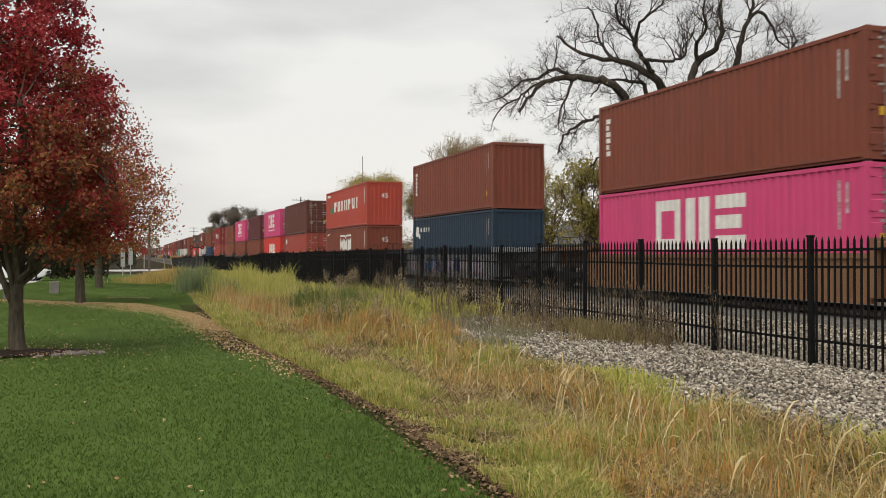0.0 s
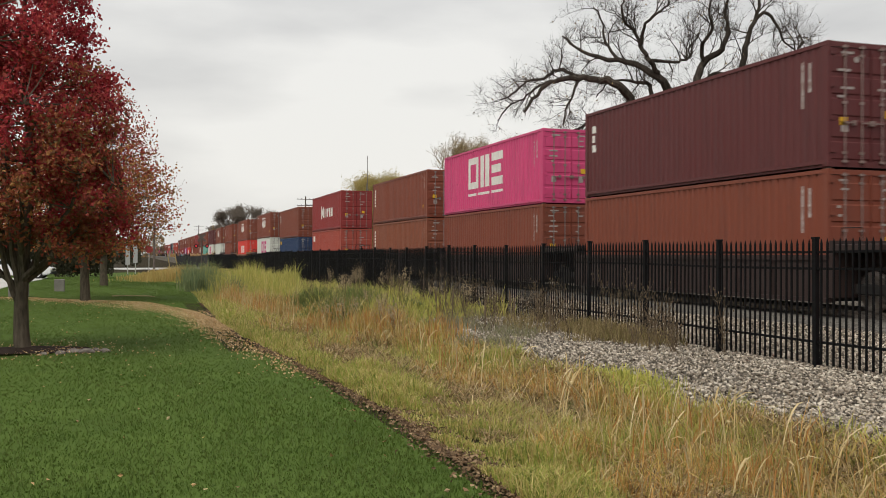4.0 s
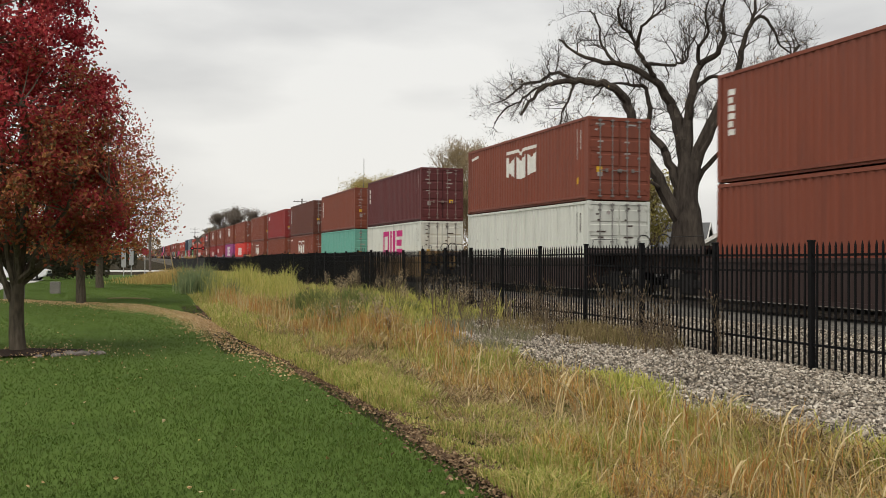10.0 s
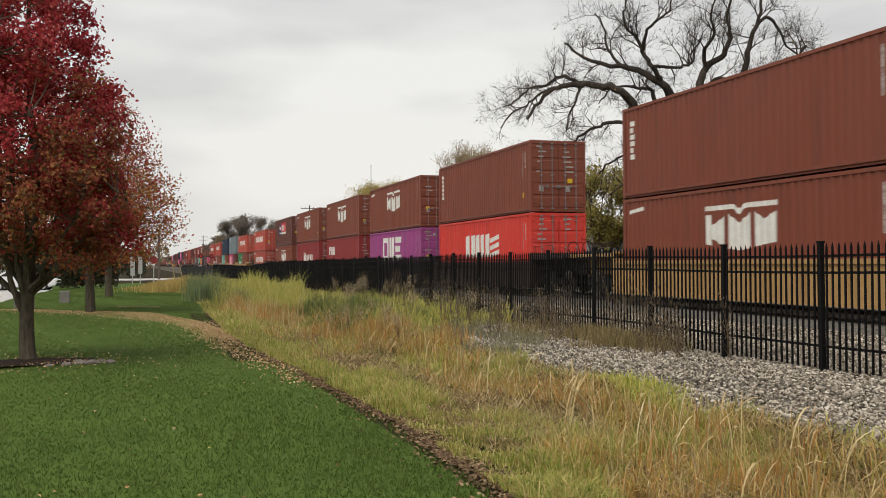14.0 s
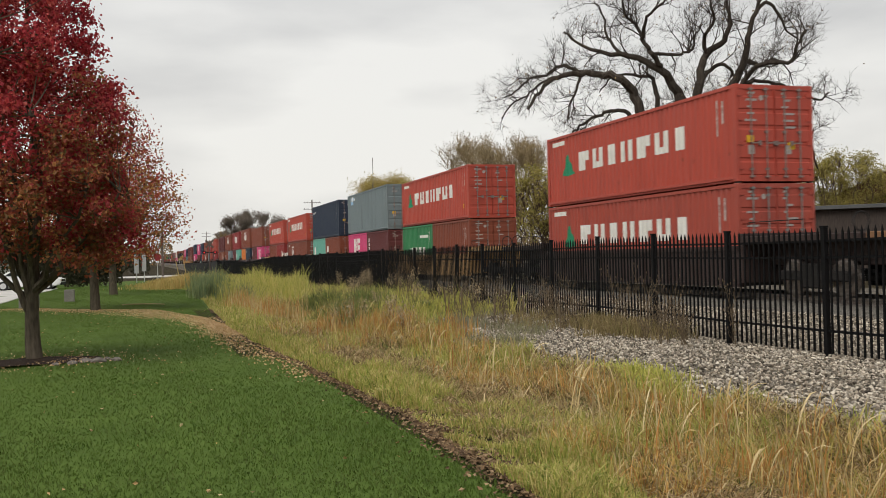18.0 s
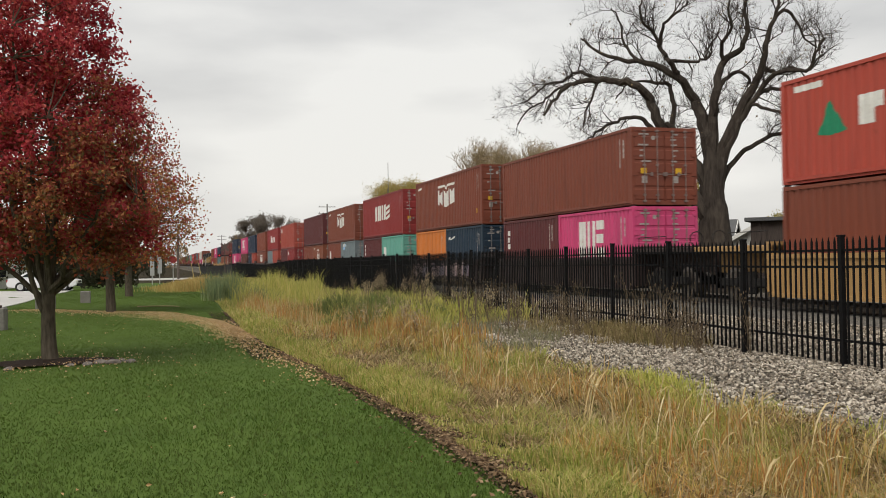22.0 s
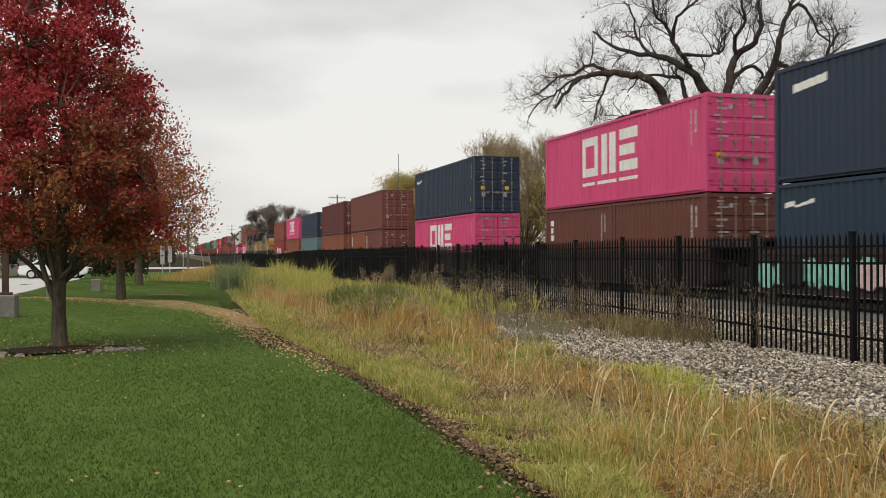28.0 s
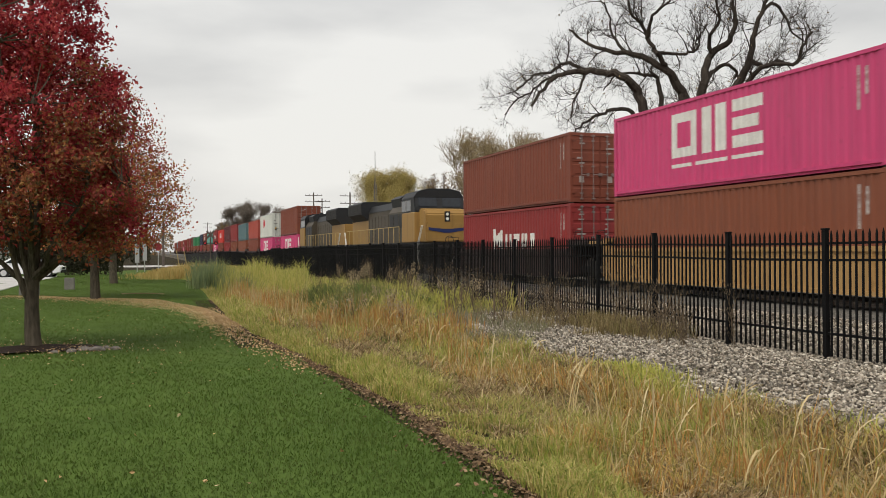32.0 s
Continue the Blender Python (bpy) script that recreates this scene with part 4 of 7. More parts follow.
# rear end of the upper container at the clip's start; upper; lower, rear one first; railcar
UNITS = """
28.51 br.h.tri.d pk.h.one.d t|50.48 br.h.tri.b sb.h.cro.b g1|74.94 or.h.hyu.b45 br.h.hmm.b45 d|96.15 dk.h..d ro.h.cai.d d|111.71 pk.h.one.d rd.h.hm2.d d
127.67 mr.h.tex.d br.h..d d|143.48 pk.h.one.d br.h..d d|158.68 br.s.tri.d tn.h.tri.d d|181.03 cr.h.kli.d ro.h.cai.d d|200.79 br.h.tex.d bl.s.yel.d d
220.51 br.h.hmm.d wh.h.onm.d d|244.14 br.h.hmm.d rd.h.hm2.d t|266.23 br.h.tri.d br.h..d d|286.01 br.h.hmm.d wh.h..d d|305.77 mr.h.tex.d wh.h.onm.d y
321.8 br.h.tri.d tl.h..d y|337.7 dk.h.tri.d br.h.hmm.d y|353.64 cr.h.cai.d br.h..d y|369.62 br.h.tri.d br.h.hmm.d y|389.41 br.h.tri.d rd.h.hm2.d d
405.07 br.h.hmm.d pu.h.one.d d|420.69 br.h.hmm.d cr.h.ca2.d g3|436.49 br.h.hmm.d cr.h.kli.d d4|451.91 dk.h.tal.d br.h.hmm.d t|473.51 or.s.hyu.d ro.s.hyu.d d
495.05 or.s.hyu.d gn.s.uas.n+br.s..d y|510.87 gy.h.cos.d pk.s.one.n+mr.s.tex.d y|526.65 nv.h.flo.d tl.s.spl.n+br.s.spl.d y9|542.36 or.s.hyu.d br.s.hmm.n+br.s..d g5|557.89 or.s.hyu.d br.s..n+cr.s.kli.d y
577.91 br.s..d mr.s.tex.n+pk.s.one.d d|593.04 br.h.hmm.d og.s.gra.n+sb.s.flo.d d6|608.52 cr.h.hm2.d mr.s.tex.n+tl.s.spl.d d7|624.09 br.h.hmm.d br.s.spl.n+gy.s.cos.d d7|639.36 mr.h..d br.s..n+tn.s.hmm.d d
659.15 ro.h.cai.d mr.s..n+cr.s.cai.d d|674.83 cr.h.kli.d gy.s..n+ro.s..d d|689.84 br.h..d br.s.hmm.d d|705.31 nv.h.sea.d sb.s.flo.n+ro.s.tex.d d8|720.7 pk.h.one.d dk.s.tex.n+dk.s..d d
742.33 nv.h.flo.d pk.h.one.d d|764.38 bm.h..d tn.s.tri.n+bm.s.tri.d t|780.12 mr.h..d tn.s..d y|795.87 nv.s.flo.d gt.s..d y|810.44 pk.s.one.d tn.s..d y
826.05 br.s..d cr.s.kli.d d|891 br.h..d pk.s.one.d d|910.8 wh.h.kob.d pk.s.one.d d|925.8 ro.s..d br.s..d d|941.8 gt.s..d tn.s..d d
956.7 cr.h..d tn.s..d d|970.5 mr.h..d cr.s..d d|986.3 rd.s.hm2.d br.s..d d|1002 cr.h.kli.d pk.s.one.d d|1023.5 tl.s..d br.s..d d
1039.2 br.h.hmm.d br.s..d d|1054.9 nv.h.flo.d cr.s..d d|1070.6 gn.s..d br.s..d d|1092 gn.s..d tn.s..d d|1107.7 dk.h..d br.s..d d
1123.4 cr.s..d br.s..d d|1139.1 br.h..d cr.s..d d|1160.6 cr.s..d br.s..d d|1176.3 br.h.hmm.d pk.s.one.d d|1192 ro.s..d br.s..d d
1213.5 br.s..d br.s..d d|1229.2 cr.h..d br.s..d d|1244.9 gy.s..d br.s..d d|1266.4 br.s..d br.s..d d|1282.1 ro.s..d dk.s..d d
"""


def build_train():
    rows = [u.split() for line in UNITS.strip().splitlines() for u in line.split("|")]
    half = L40 / 2 + 0.25
    mids = []
    for s, top, *_ in rows:
        mids.append(float(s) - (L45 if top.endswith("45") else L40) / 2)
    for i, (s, top, low, car) in enumerate(rows):
        mid = mids[i]
        long_unit = top.endswith("45")
        hu = half + (0.75 if long_unit else 0)

        def gap(j):
            if not 0 <= j < len(rows) or abs(mids[j] - mid) > 30:
                return 3.6
            other = half + (0.75 if rows[j][1].endswith("45") else 0)
            return max(0.8, (abs(mids[j] - mid) - hu - other) / 2)

        MOVING.append((well_car(car[0], hu, gap(i - 1), gap(i + 1), int(car[1:] or 0)), mid, 0.0))
        z = FLOOR
        lows = low.split("+")
        for k, spec in enumerate(lows):
            c, tall, mark, front = spec.split(".")
            length = L20 if len(lows) > 1 else (L45 if front.endswith("45") else L40)
            ob = container(c, tall, mark, "d" if front[0] in "dn" else "b", length, "low in its railcar", i * 2 + k, i > 51)
            if front.endswith("45"):
                size_mark("45", HIGH, ob, length)
            off = 0 if len(lows) == 1 else (0.5 - k) * (L20 + 0.076)
            MOVING.append((ob, mid + off, z))
        z += (HIGH if lows[0].split(".")[1] == "h" else LOW) + 0.045
        c, tall, mark, front = top.split(".")
        ob = container(c, tall, mark, front[0], L45 if long_unit else L40, "stacked on another", i * 2 + 1, i > 51)
        if long_unit:
            size_mark("45", HIGH, ob, L45)
        MOVING.append((ob, mid, z))


build_train()


# ---------- fence ----------
FENCE_X, PANEL, FIRST = 9.4, 2.40, 8.92


def fence_base(y):
    return float(ground_z(FENCE_X, y)) - 0.22 * math.exp(-((y - 86) / 12) ** 2) + 0.05 * math.sin(y * 0.11) * min(1, max(0, (y - 40) / 20))


def build_fence():
    """Black steel picket fence along the track: posts, rails and pickets; the far stretch in one piece."""
    root = tagged(new("fence"), "black coated steel picket fence with square posts", "fence")
    post = boxes((-0.038, 0.038, -0.038, 0.038, 0, 1.90), (-0.046, 0.046, -0.046, 0.046, 1.90, 1.93), bevel=0.004)
    me_post = bpy.data.meshes.new("post")
    post.to_mesh(me_post), post.free()
    pk = bmesh.new()
    box(pk, -0.0125, 0.0125, -0.0125, 0.0125, 0.06, 1.80)
    tip = bmesh.ops.extrude_face_region(pk, geom=[f for f in pk.faces if f.normal.z > 0.9 or f.calc_center_median().z > 1.79])
    vs = [g for g in tip["geom"] if isinstance(g, bmesh.types.BMVert)]
    for v in vs:
        v.co = Vector((v.co.x * 0.15, v.co.y * 0.15, 1.87))
    me_pk = bpy.data.meshes.new("picket")
    pk.to_mesh(me_pk), pk.free()
    r = random.Random(3)
    for k in range(16):
        y = FIRST + PANEL * k
        z = fence_base(y)
        part("post", me_post, M_FENCE, root, at=pose(FENCE_X, y, z - 0.03, r.uniform(-0.5, 0.5), r.uniform(-0.6, 0.6), 0))
        z1 = fence_base(y + PANEL)
        for h in (0.36, 1.42, 1.66):
            bm = prism([(FENCE_X - 0.019, h), (FENCE_X + 0.019, h), (FENCE_X + 0.019, h + 0.036), (FENCE_X - 0.019, h + 0.036)], y + 0.036, y + PANEL - 0.036, "y")
            for v in bm.verts:
                v.co.z += z + (z1 - z) * (v.co.y - y) / PANEL
            part("rail", bm, M_FENCE, root)
        for i in range(18):
            py = y + 0.13 + i * (PANEL - 0.26) / 17
            part("picket", me_pk, M_FENCE, root, at=pose(FENCE_X - 0.02, py, z + (z1 - z) * (py - y) / PANEL, r.uniform(-0.25, 0.25), 0, 0))
    bm = bmesh.new()
    for k in range(16, 92):
        y = FIRST + PANEL * k
        z = fence_base(y)
        box(bm, FENCE_X - 0.038, FENCE_X + 0.038, y - 0.038, y + 0.038, z, z + 1.92)
        for h in (0.36, 1.42, 1.66):
            box(bm, FENCE_X - 0.019, FENCE_X + 0.019, y, y + PANEL, z + h, z + h + 0.036)
        for i in range(18 if k < 50 else 0):
            py = y + 0.13 + i * (PANEL - 0.26) / 17
            box(bm, FENCE_X - 0.033, FENCE_X - 0.008, py - 0.0125, py + 0.0125, z + 0.06, z + 1.85)
        if k >= 50:
            box(bm, FENCE_X - 0.03, FENCE_X - 0.01, y + 0.05, y + PANEL - 0.05, z + 0.06, z + 1.80)
    tagged(part("far_stretch", bm, M_FENCE, root, "distant stretch of black pickets"), kind="stuff")


build_fence()


# ---------- trees ----------
def limb(bm, path, r0, r1, wobble, r, sides=6, steps=3):
    """A tapered limb through the points of path, roughened; returns its points and radii."""
    pts = [Vector(p) for p in path]
    out, rad = [], []
    total = (len(pts) - 1) * steps
    for i in range(len(pts) - 1):
        a, b = pts[i], pts[i + 1]
        p0, p3 = pts[max(i - 1, 0)], pts[min(i + 2, len(pts) - 1)]
        for k in range(steps + (i == len(pts) - 2)):
            t = k / steps
            q = 0.5 * (2 * a + (b - p0) * t + (2 * p0 - 5 * a + 4 * b - p3) * t * t + (3 * a - p0 - 3 * b + p3) * t ** 3)
            j = i * steps + k
            if 0 < j < total:
                q = q + Vector((r.gauss(0, wobble), r.gauss(0, wobble), r.gauss(0, wobble)))
            out.append(q)
            rad.append(r0 + (r1 - r0) * (j / total) ** 0.8)
    tube(bm, out, rad, sides)
    return out, rad


def sprout(bm, pts, rad, level, r, reach, kids, tips, droop=0.0, spread=1.0, slim=0.008, crook=0.22):
    """Side branches of side branches, down to twigs."""
    n = len(pts)
    for _ in range(kids):
        i = min(n - 2, max(1, int(n * (r.uniform(0.25, 1.0)))))
        p, d = pts[i], (pts[i + 1] - pts[i - 1]).normalized()
        side = Vector((r.gauss(0, 1), r.gauss(0, 1), r.gauss(0.25, 0.8)))
        side = (side - d * side.dot(d)).normalized()
        way = (d * r.uniform(0.5, 1.0) + side * r.uniform(0.6, 1.1) * spread + Vector((0, 0, 0.18 - droop))).normalized()
        length = reach * r.uniform(0.55, 1.15)
        seg = 4 if level == 1 else 3 if level else 2
        path, q = [p.copy()], p.copy()
        for _ in range(seg):
            way = (way + Vector((r.gauss(0, crook), r.gauss(0, crook), r.gauss(0.06 - droop * 0.4, crook)))).normalized()
            q = q + way * (length / seg)
            path.append(q.copy())
        r0 = max(slim, min(rad[i] * 0.55, 0.021 * reach))
        radii = [r0 * (1 - 0.75 * k / seg) for k in range(seg + 1)]
        tube(bm, path, radii, 4 if level else 3)
        tips.append(path[-1])
        if level > 0:
            sprout(bm, path, radii, level - 1, r, reach * 0.62, max(4, kids - 3), tips, droop, spread, slim, crook)


def great_tree():
    """The old bare tree behind the track, with arching limbs."""
    r = random.Random(12)
    base = Vector((22.5, 35.5, float(ground_z(22.5, 35.5))))
    across = Vector((math.cos(radians(32.4)), -math.sin(radians(32.4)), 0))
    deep = Vector((math.sin(radians(32.4)), math.cos(radians(32.4)), 0))

    def at(u, v, w=0.0):
        """u metres to the right of the trunk, v up, w away from the camera."""
        return base + across * u + deep * w + Vector((0, 0, v))

    root = tagged(new("tree"), "large old bare tree with spreading dark crooked limbs", "tree")
    root.location = base
    bm, tips = bmesh.new(), []
    limb(bm, [at(0.45, -0.3), at(0.4, 0.8), at(0.35, 2.3), at(0.35, 3.6), at(0.3, 4.8), at(0.25, 6.2)], 1.15, 0.26, 0.02, r, 14)
    # each limb: across and up from the trunk's foot, thickness at both ends, lean away from the lawn
    west = [
        ([(0.1, 3.2), (-0.7, 4.7), (-1.5, 6.1), (-1.8, 7.3), (-2.3, 8.4), (-2.9, 9.0), (-3.9, 9.3), (-4.9, 9.3), (-5.6, 9.1), (-6.2, 8.6), (-6.7, 7.8)], 0.36, 0.08, -0.6),
        ([(-3.8, 9.2), (-4.6, 9.5), (-5.3, 9.8), (-6.0, 9.5), (-6.8, 9.4), (-7.5, 8.9), (-8.1, 8.7)], 0.14, 0.04, 0.3),
        ([(-4.5, 9.2), (-4.6, 8.7), (-4.9, 8.1), (-5.0, 7.3)], 0.10, 0.04, -0.4),
        ([(-5.6, 9.1), (-6.2, 8.9), (-6.8, 8.4), (-7.5, 8.1), (-7.9, 7.5)], 0.09, 0.04, -0.5),
        ([(-1.0, 4.3), (-1.4, 4.8), (-1.9, 5.1), (-2.5, 4.9), (-3.2, 4.4)], 0.14, 0.04, -0.7),
        ([(-1.2, 5.2), (-1.6, 5.7), (-2.5, 6.2), (-3.4, 6.0), (-3.9, 5.6)], 0.15, 0.04, 0.8),
        ([(-1.6, 6.8), (-2.0, 7.3), (-2.6, 7.8), (-3.5, 7.8), (-4.3, 7.5), (-5.0, 7.0), (-5.3, 6.2)], 0.18, 0.05, 0.5),
    ]
    middle = [
        ([(0.1, 4.0), (-0.3, 5.5), (-0.7, 6.4), (-1.3, 7.1), (-1.8, 7.5)], 0.27, 0.15, 0.2),
        ([(0.3, 3.6), (0.3, 5.1), (0.2, 6.4), (-0.1, 7.6), (-0.4, 8.5), (-1.1, 9.4), (-2.4, 10.2), (-4.1, 10.6), (-5.3, 11.5)], 0.50, 0.05, 0.4),
        ([(-1.3, 7.2), (-1.3, 8.3), (-1.5, 9.2), (-2.0, 9.4), (-2.6, 9.6), (-3.3, 9.5), (-3.9, 8.9)], 0.18, 0.04, 0.9),
        ([(-1.2, 9.5), (-1.5, 10.1), (-1.8, 10.6), (-2.0, 11.2), (-2.5, 11.8), (-2.5, 12.4), (-2.2, 13.4)], 0.17, 0.04, -0.5),
        ([(-1.4, 10.0), (-0.9, 10.1), (-0.2, 10.0), (0.3, 10.3), (0.4, 10.9), (0.7, 11.5)], 0.12, 0.04, 0.6),
        ([(-1.8, 10.6), (-1.6, 11.3), (-1.1, 11.8), (-0.6, 12.2), (-0.3, 13.1)], 0.12, 0.03, -0.8),
        ([(-2.6, 10.3), (-3.3, 11.2), (-3.5, 12.2), (-4.0, 13.0)], 0.11, 0.03, 0.7),
    ]
    east = [
        ([(0.4, 4.2), (0.4, 6.3), (0.4, 7.6), (0.6, 8.9), (0.9, 10.0), (1.6, 10.5), (1.9, 11.3), (1.8, 12.1), (2.0, 13.3)], 0.33, 0.06, 0.3),
        ([(0.9, 9.9), (0.8, 10.6), (1.2, 11.2), (1.1, 11.9), (1.3, 12.9)], 0.14, 0.04, -0.7),
        ([(0.6, 8.7), (1.1, 9.4), (1.6, 9.5), (2.0, 9.1), (2.2, 8.6)], 0.16, 0.06, 0.6),
        ([(0.5, 4.0), (0.7, 5.8), (1.3, 7.3), (1.9, 8.5), (2.4, 9.5), (2.6, 10.6), (3.0, 11.7), (3.2, 12.8)], 0.36, 0.06, -0.3),
        ([(2.8, 11.1), (3.3, 11.7), (3.9, 11.3), (4.2, 10.7), (4.8, 10.3)], 0.13, 0.04, 0.3),
        ([(2.3, 9.4), (2.9, 9.2), (3.6, 9.5), (4.3, 9.5), (4.8, 10.1)], 0.16, 0.05, 0.8),
    ]
    low_east = [
        ([(0.8, 5.5), (1.6, 7.3), (2.4, 8.6), (3.1, 9.2), (4.1, 9.1), (4.4, 9.7), (4.7, 10.2)], 0.20, 0.07, -0.9),
        ([(2.1, 8.1), (2.7, 8.5), (3.5, 8.4), (4.4, 8.1), (5.3, 7.6), (5.8, 8.0)], 0.14, 0.05, 0.2),
        ([(1.0, 4.4), (1.7, 5.7), (2.5, 6.4), (3.2, 6.8), (4.1, 6.8), (4.9, 6.5), (5.2, 5.7), (5.4, 4.9)], 0.18, 0.05, 0.6),
        ([(2.1, 7.7), (2.7, 7.5), (3.5, 7.1), (4.0, 6.3), (4.6, 5.5)], 0.12, 0.04, -0.6),
    ]
    grown = []
    for p, r0, r1, w in west + middle + east + low_east:
        n = len(p) - 1
        spots = [at(u, v, w * (i / n) * 2.2 + r.gauss(0, 0.12)) for i, (u, v) in enumerate(p)]
        if grown and p[0][1] > 4.25:  # a side limb springs from the nearest limb
            start = min(grown, key=lambda q: (q - spots[0]).dot(across) ** 2 + (q - spots[0]).z ** 2)
            slip = start - spots[0]
            spots = [q + slip * (1 - i / n) for i, q in enumerate(spots)]
        pts, rad = limb(bm, spots, r0 * (0.9 if r0 > 0.25 else 0.74), r1 * 0.7, 0.035, r, 8, 4)
        grown += pts
        sprout(bm, pts, rad, 2, r, 1.55 if p[-1][1] > 8 else 1.25, 12 if n > 4 else 9, tips, 0.0 if p[-1][1] > 8.5 else 0.16, 1.0, 0.005, 0.32)
    for v in bm.verts:
        v.co -= base
    part("trunk", bm, M_BARK2, root, "dark furrowed trunk, limbs and twigs")
    c = np.array([tuple(t - base) for t in tips if r.random() < 0.03])
    v, t = scraps(c + rng.normal(size=c.shape) * 0.1, rng.uniform(0.08, 0.14, len(c)))
    part("crown", soup("crown", v, t, M_LEAF_TAN), M_LEAF_TAN, root, "a few last tan leaves")


great_tree()


def leafy_tree(name, base, trunk_r, fork, profile, clumps, per, leaf, mats, label, seed, scatter=0.22, limbs=7, bark=None, twigs=True):
    """A trunk, rising limbs, branches to each clump, and the leaf clumps in a crown of the given outline (height, radius)."""
    r = random.Random(seed)
    g = np.random.default_rng(seed)
    root = tagged(new(name), label, "tree")
    z0 = float(ground_z(base[0], base[1]))
    root.location = (base[0], base[1], z0)
    hs, rs = [p[0] for p in profile], [p[1] for p in profile]
    top = hs[-1]
    bm = bmesh.new()
    limb(bm, [(0, 0, -0.1), (0.02, 0, 0.05), (0, 0.01, fork * 0.5), (0, 0, fork + 0.1)], trunk_r * 1.25, trunk_r * 0.85, 0.004, r, 12, 3)
    nodes = []
    lead = [(0, 0, fork), (0.1, -0.05, fork + (top - fork) * 0.35), (0.0, 0.05, fork + (top - fork) * 0.65), (0.05, 0, top * 0.93)]
    p, _ = limb(bm, lead, trunk_r * 0.84, 0.015, 0.02, r, 12, 4)
    nodes += p
    for k in range(limbs):
        a = 2 * math.pi * (k + r.uniform(-0.25, 0.25)) / limbs
        h = fork + (top - fork) * r.uniform(0.25, 0.75)
        rr = float(np.interp(h, hs, rs)) * 0.8
        s = fork + r.uniform(-0.12, 0.4)
        p, _ = limb(bm, [(0, 0, s), (math.cos(a) * rr * 0.45, math.sin(a) * rr * 0.45, s + (h - s) * 0.4), (math.cos(a) * rr, math.sin(a) * rr, h)], trunk_r * 0.5, 0.015, 0.03, r, 6, 4)
        nodes += p[2:]
    N = np.array([tuple(q) for q in nodes])
    z = g.uniform(hs[0], top, clumps * 3)
    keep = g.random(clumps * 3) < np.interp(z, hs, rs) ** 1.3 / max(rs) ** 1.3
    z = z[keep][:clumps]
    a = g.uniform(0, 2 * np.pi, len(z))
    q = np.interp(z, hs, rs) * np.sqrt(g.uniform(0.08, 1.0, len(z))) * g.uniform(0.86, 1.08, len(z))
    C = np.stack([np.cos(a) * q, np.sin(a) * q, z], 1)
    C = C[z > hs[0] + 0.45 - 0.6 * q / max(rs)]  # open underneath, so that the limbs show
    if twigs:
        for c in C:
            i = int(np.argmin(((N - c) ** 2).sum(1) + np.maximum(0, N[:, 2] - c[2]) * 2))
            s, e = Vector(N[i]), Vector(c)
            m = (s + e) / 2 + Vector((0, 0, -0.06 * (e - s).length))
            tube(bm, [s, m, e], [0.018, 0.011, 0.005], 4)
            if r.random() < 0.06:
                way = Vector((c[0], c[1], 0.0)).normalized() * r.uniform(0.4, 1.0) + Vector((r.gauss(0, 0.2), r.gauss(0, 0.2), r.uniform(0.2, 0.9)))
                tube(bm, [e, e + way * 0.3 + Vector((0, 0, -0.03)), e + way * r.uniform(0.35, 0.6) + Vector((r.gauss(0, 0.05), r.gauss(0, 0.05), 0.05))], [0.005, 0.003, 0.002], 4)
    part("trunk", bm, bark or M_BARK, root, "trunk with rising branches")
    zone = (C[:, 2] - hs[0]) / (top - hs[0]) + g.normal(0, 0.19, len(C))
    for k, (m, lo, hi) in enumerate(mats):
        sel = C[(zone >= lo) & (zone < hi)]
        if len(sel):
            pos = np.repeat(sel, per, 0) + g.normal(size=(len(sel) * per, 3)) * scatter * np.array([1, 1, 0.8])
            v, t = scraps(pos, g.uniform(0.7, 1.25, len(pos)) * leaf)
            part("crown", soup("crown", v, t, m), m, root)
    return root


leafy_tree("tree", (-1.75, 16.8), 0.126, 0.80, [(1.55, 1.2), (2.0, 1.75), (2.7, 1.98), (3.4, 1.72), (4.2, 1.5), (5.0, 1.32), (5.7, 1.12), (6.6, 0.82), (7.4, 0.42), (7.9, 0.1)], 430, 116, 0.078,
           [(M_LEAF_MIX, -1, 0.13), (M_LEAF_BROWN, 0.13, 0.28), (M_LEAF_RED, 0.28, 2)], "small tree with dark crimson and green autumn leaves", 5, 0.13, 13)
leafy_tree("tree", (-1.6, 34.4), 0.16, 1.3, [(1.5, 1.3), (2.4, 2.9), (3.6, 3.2), (4.8, 2.6), (6.0, 2.0), (7.2, 1.1), (8.4, 0.2)], 460, 46, 0.10,
           [(M_LEAF_ORANGE, -1, 0.6), (M_LEAF_BROWN, 0.6, 2)], "lawn tree with thinning orange and red leaves", 8, 0.2)
leafy_tree("tree", (-1.5, 51.7), 0.2, 1.4, [(1.7, 1.6), (3.0, 3.3), (4.6, 3.7), (6.6, 3.0), (8.6, 1.7), (9.6, 0.3)], 240, 9, 0.14,
           [(M_LEAF_ORANGE, -1, 2)], "nearly bare lawn tree with few rusty leaves", 9, 0.35)


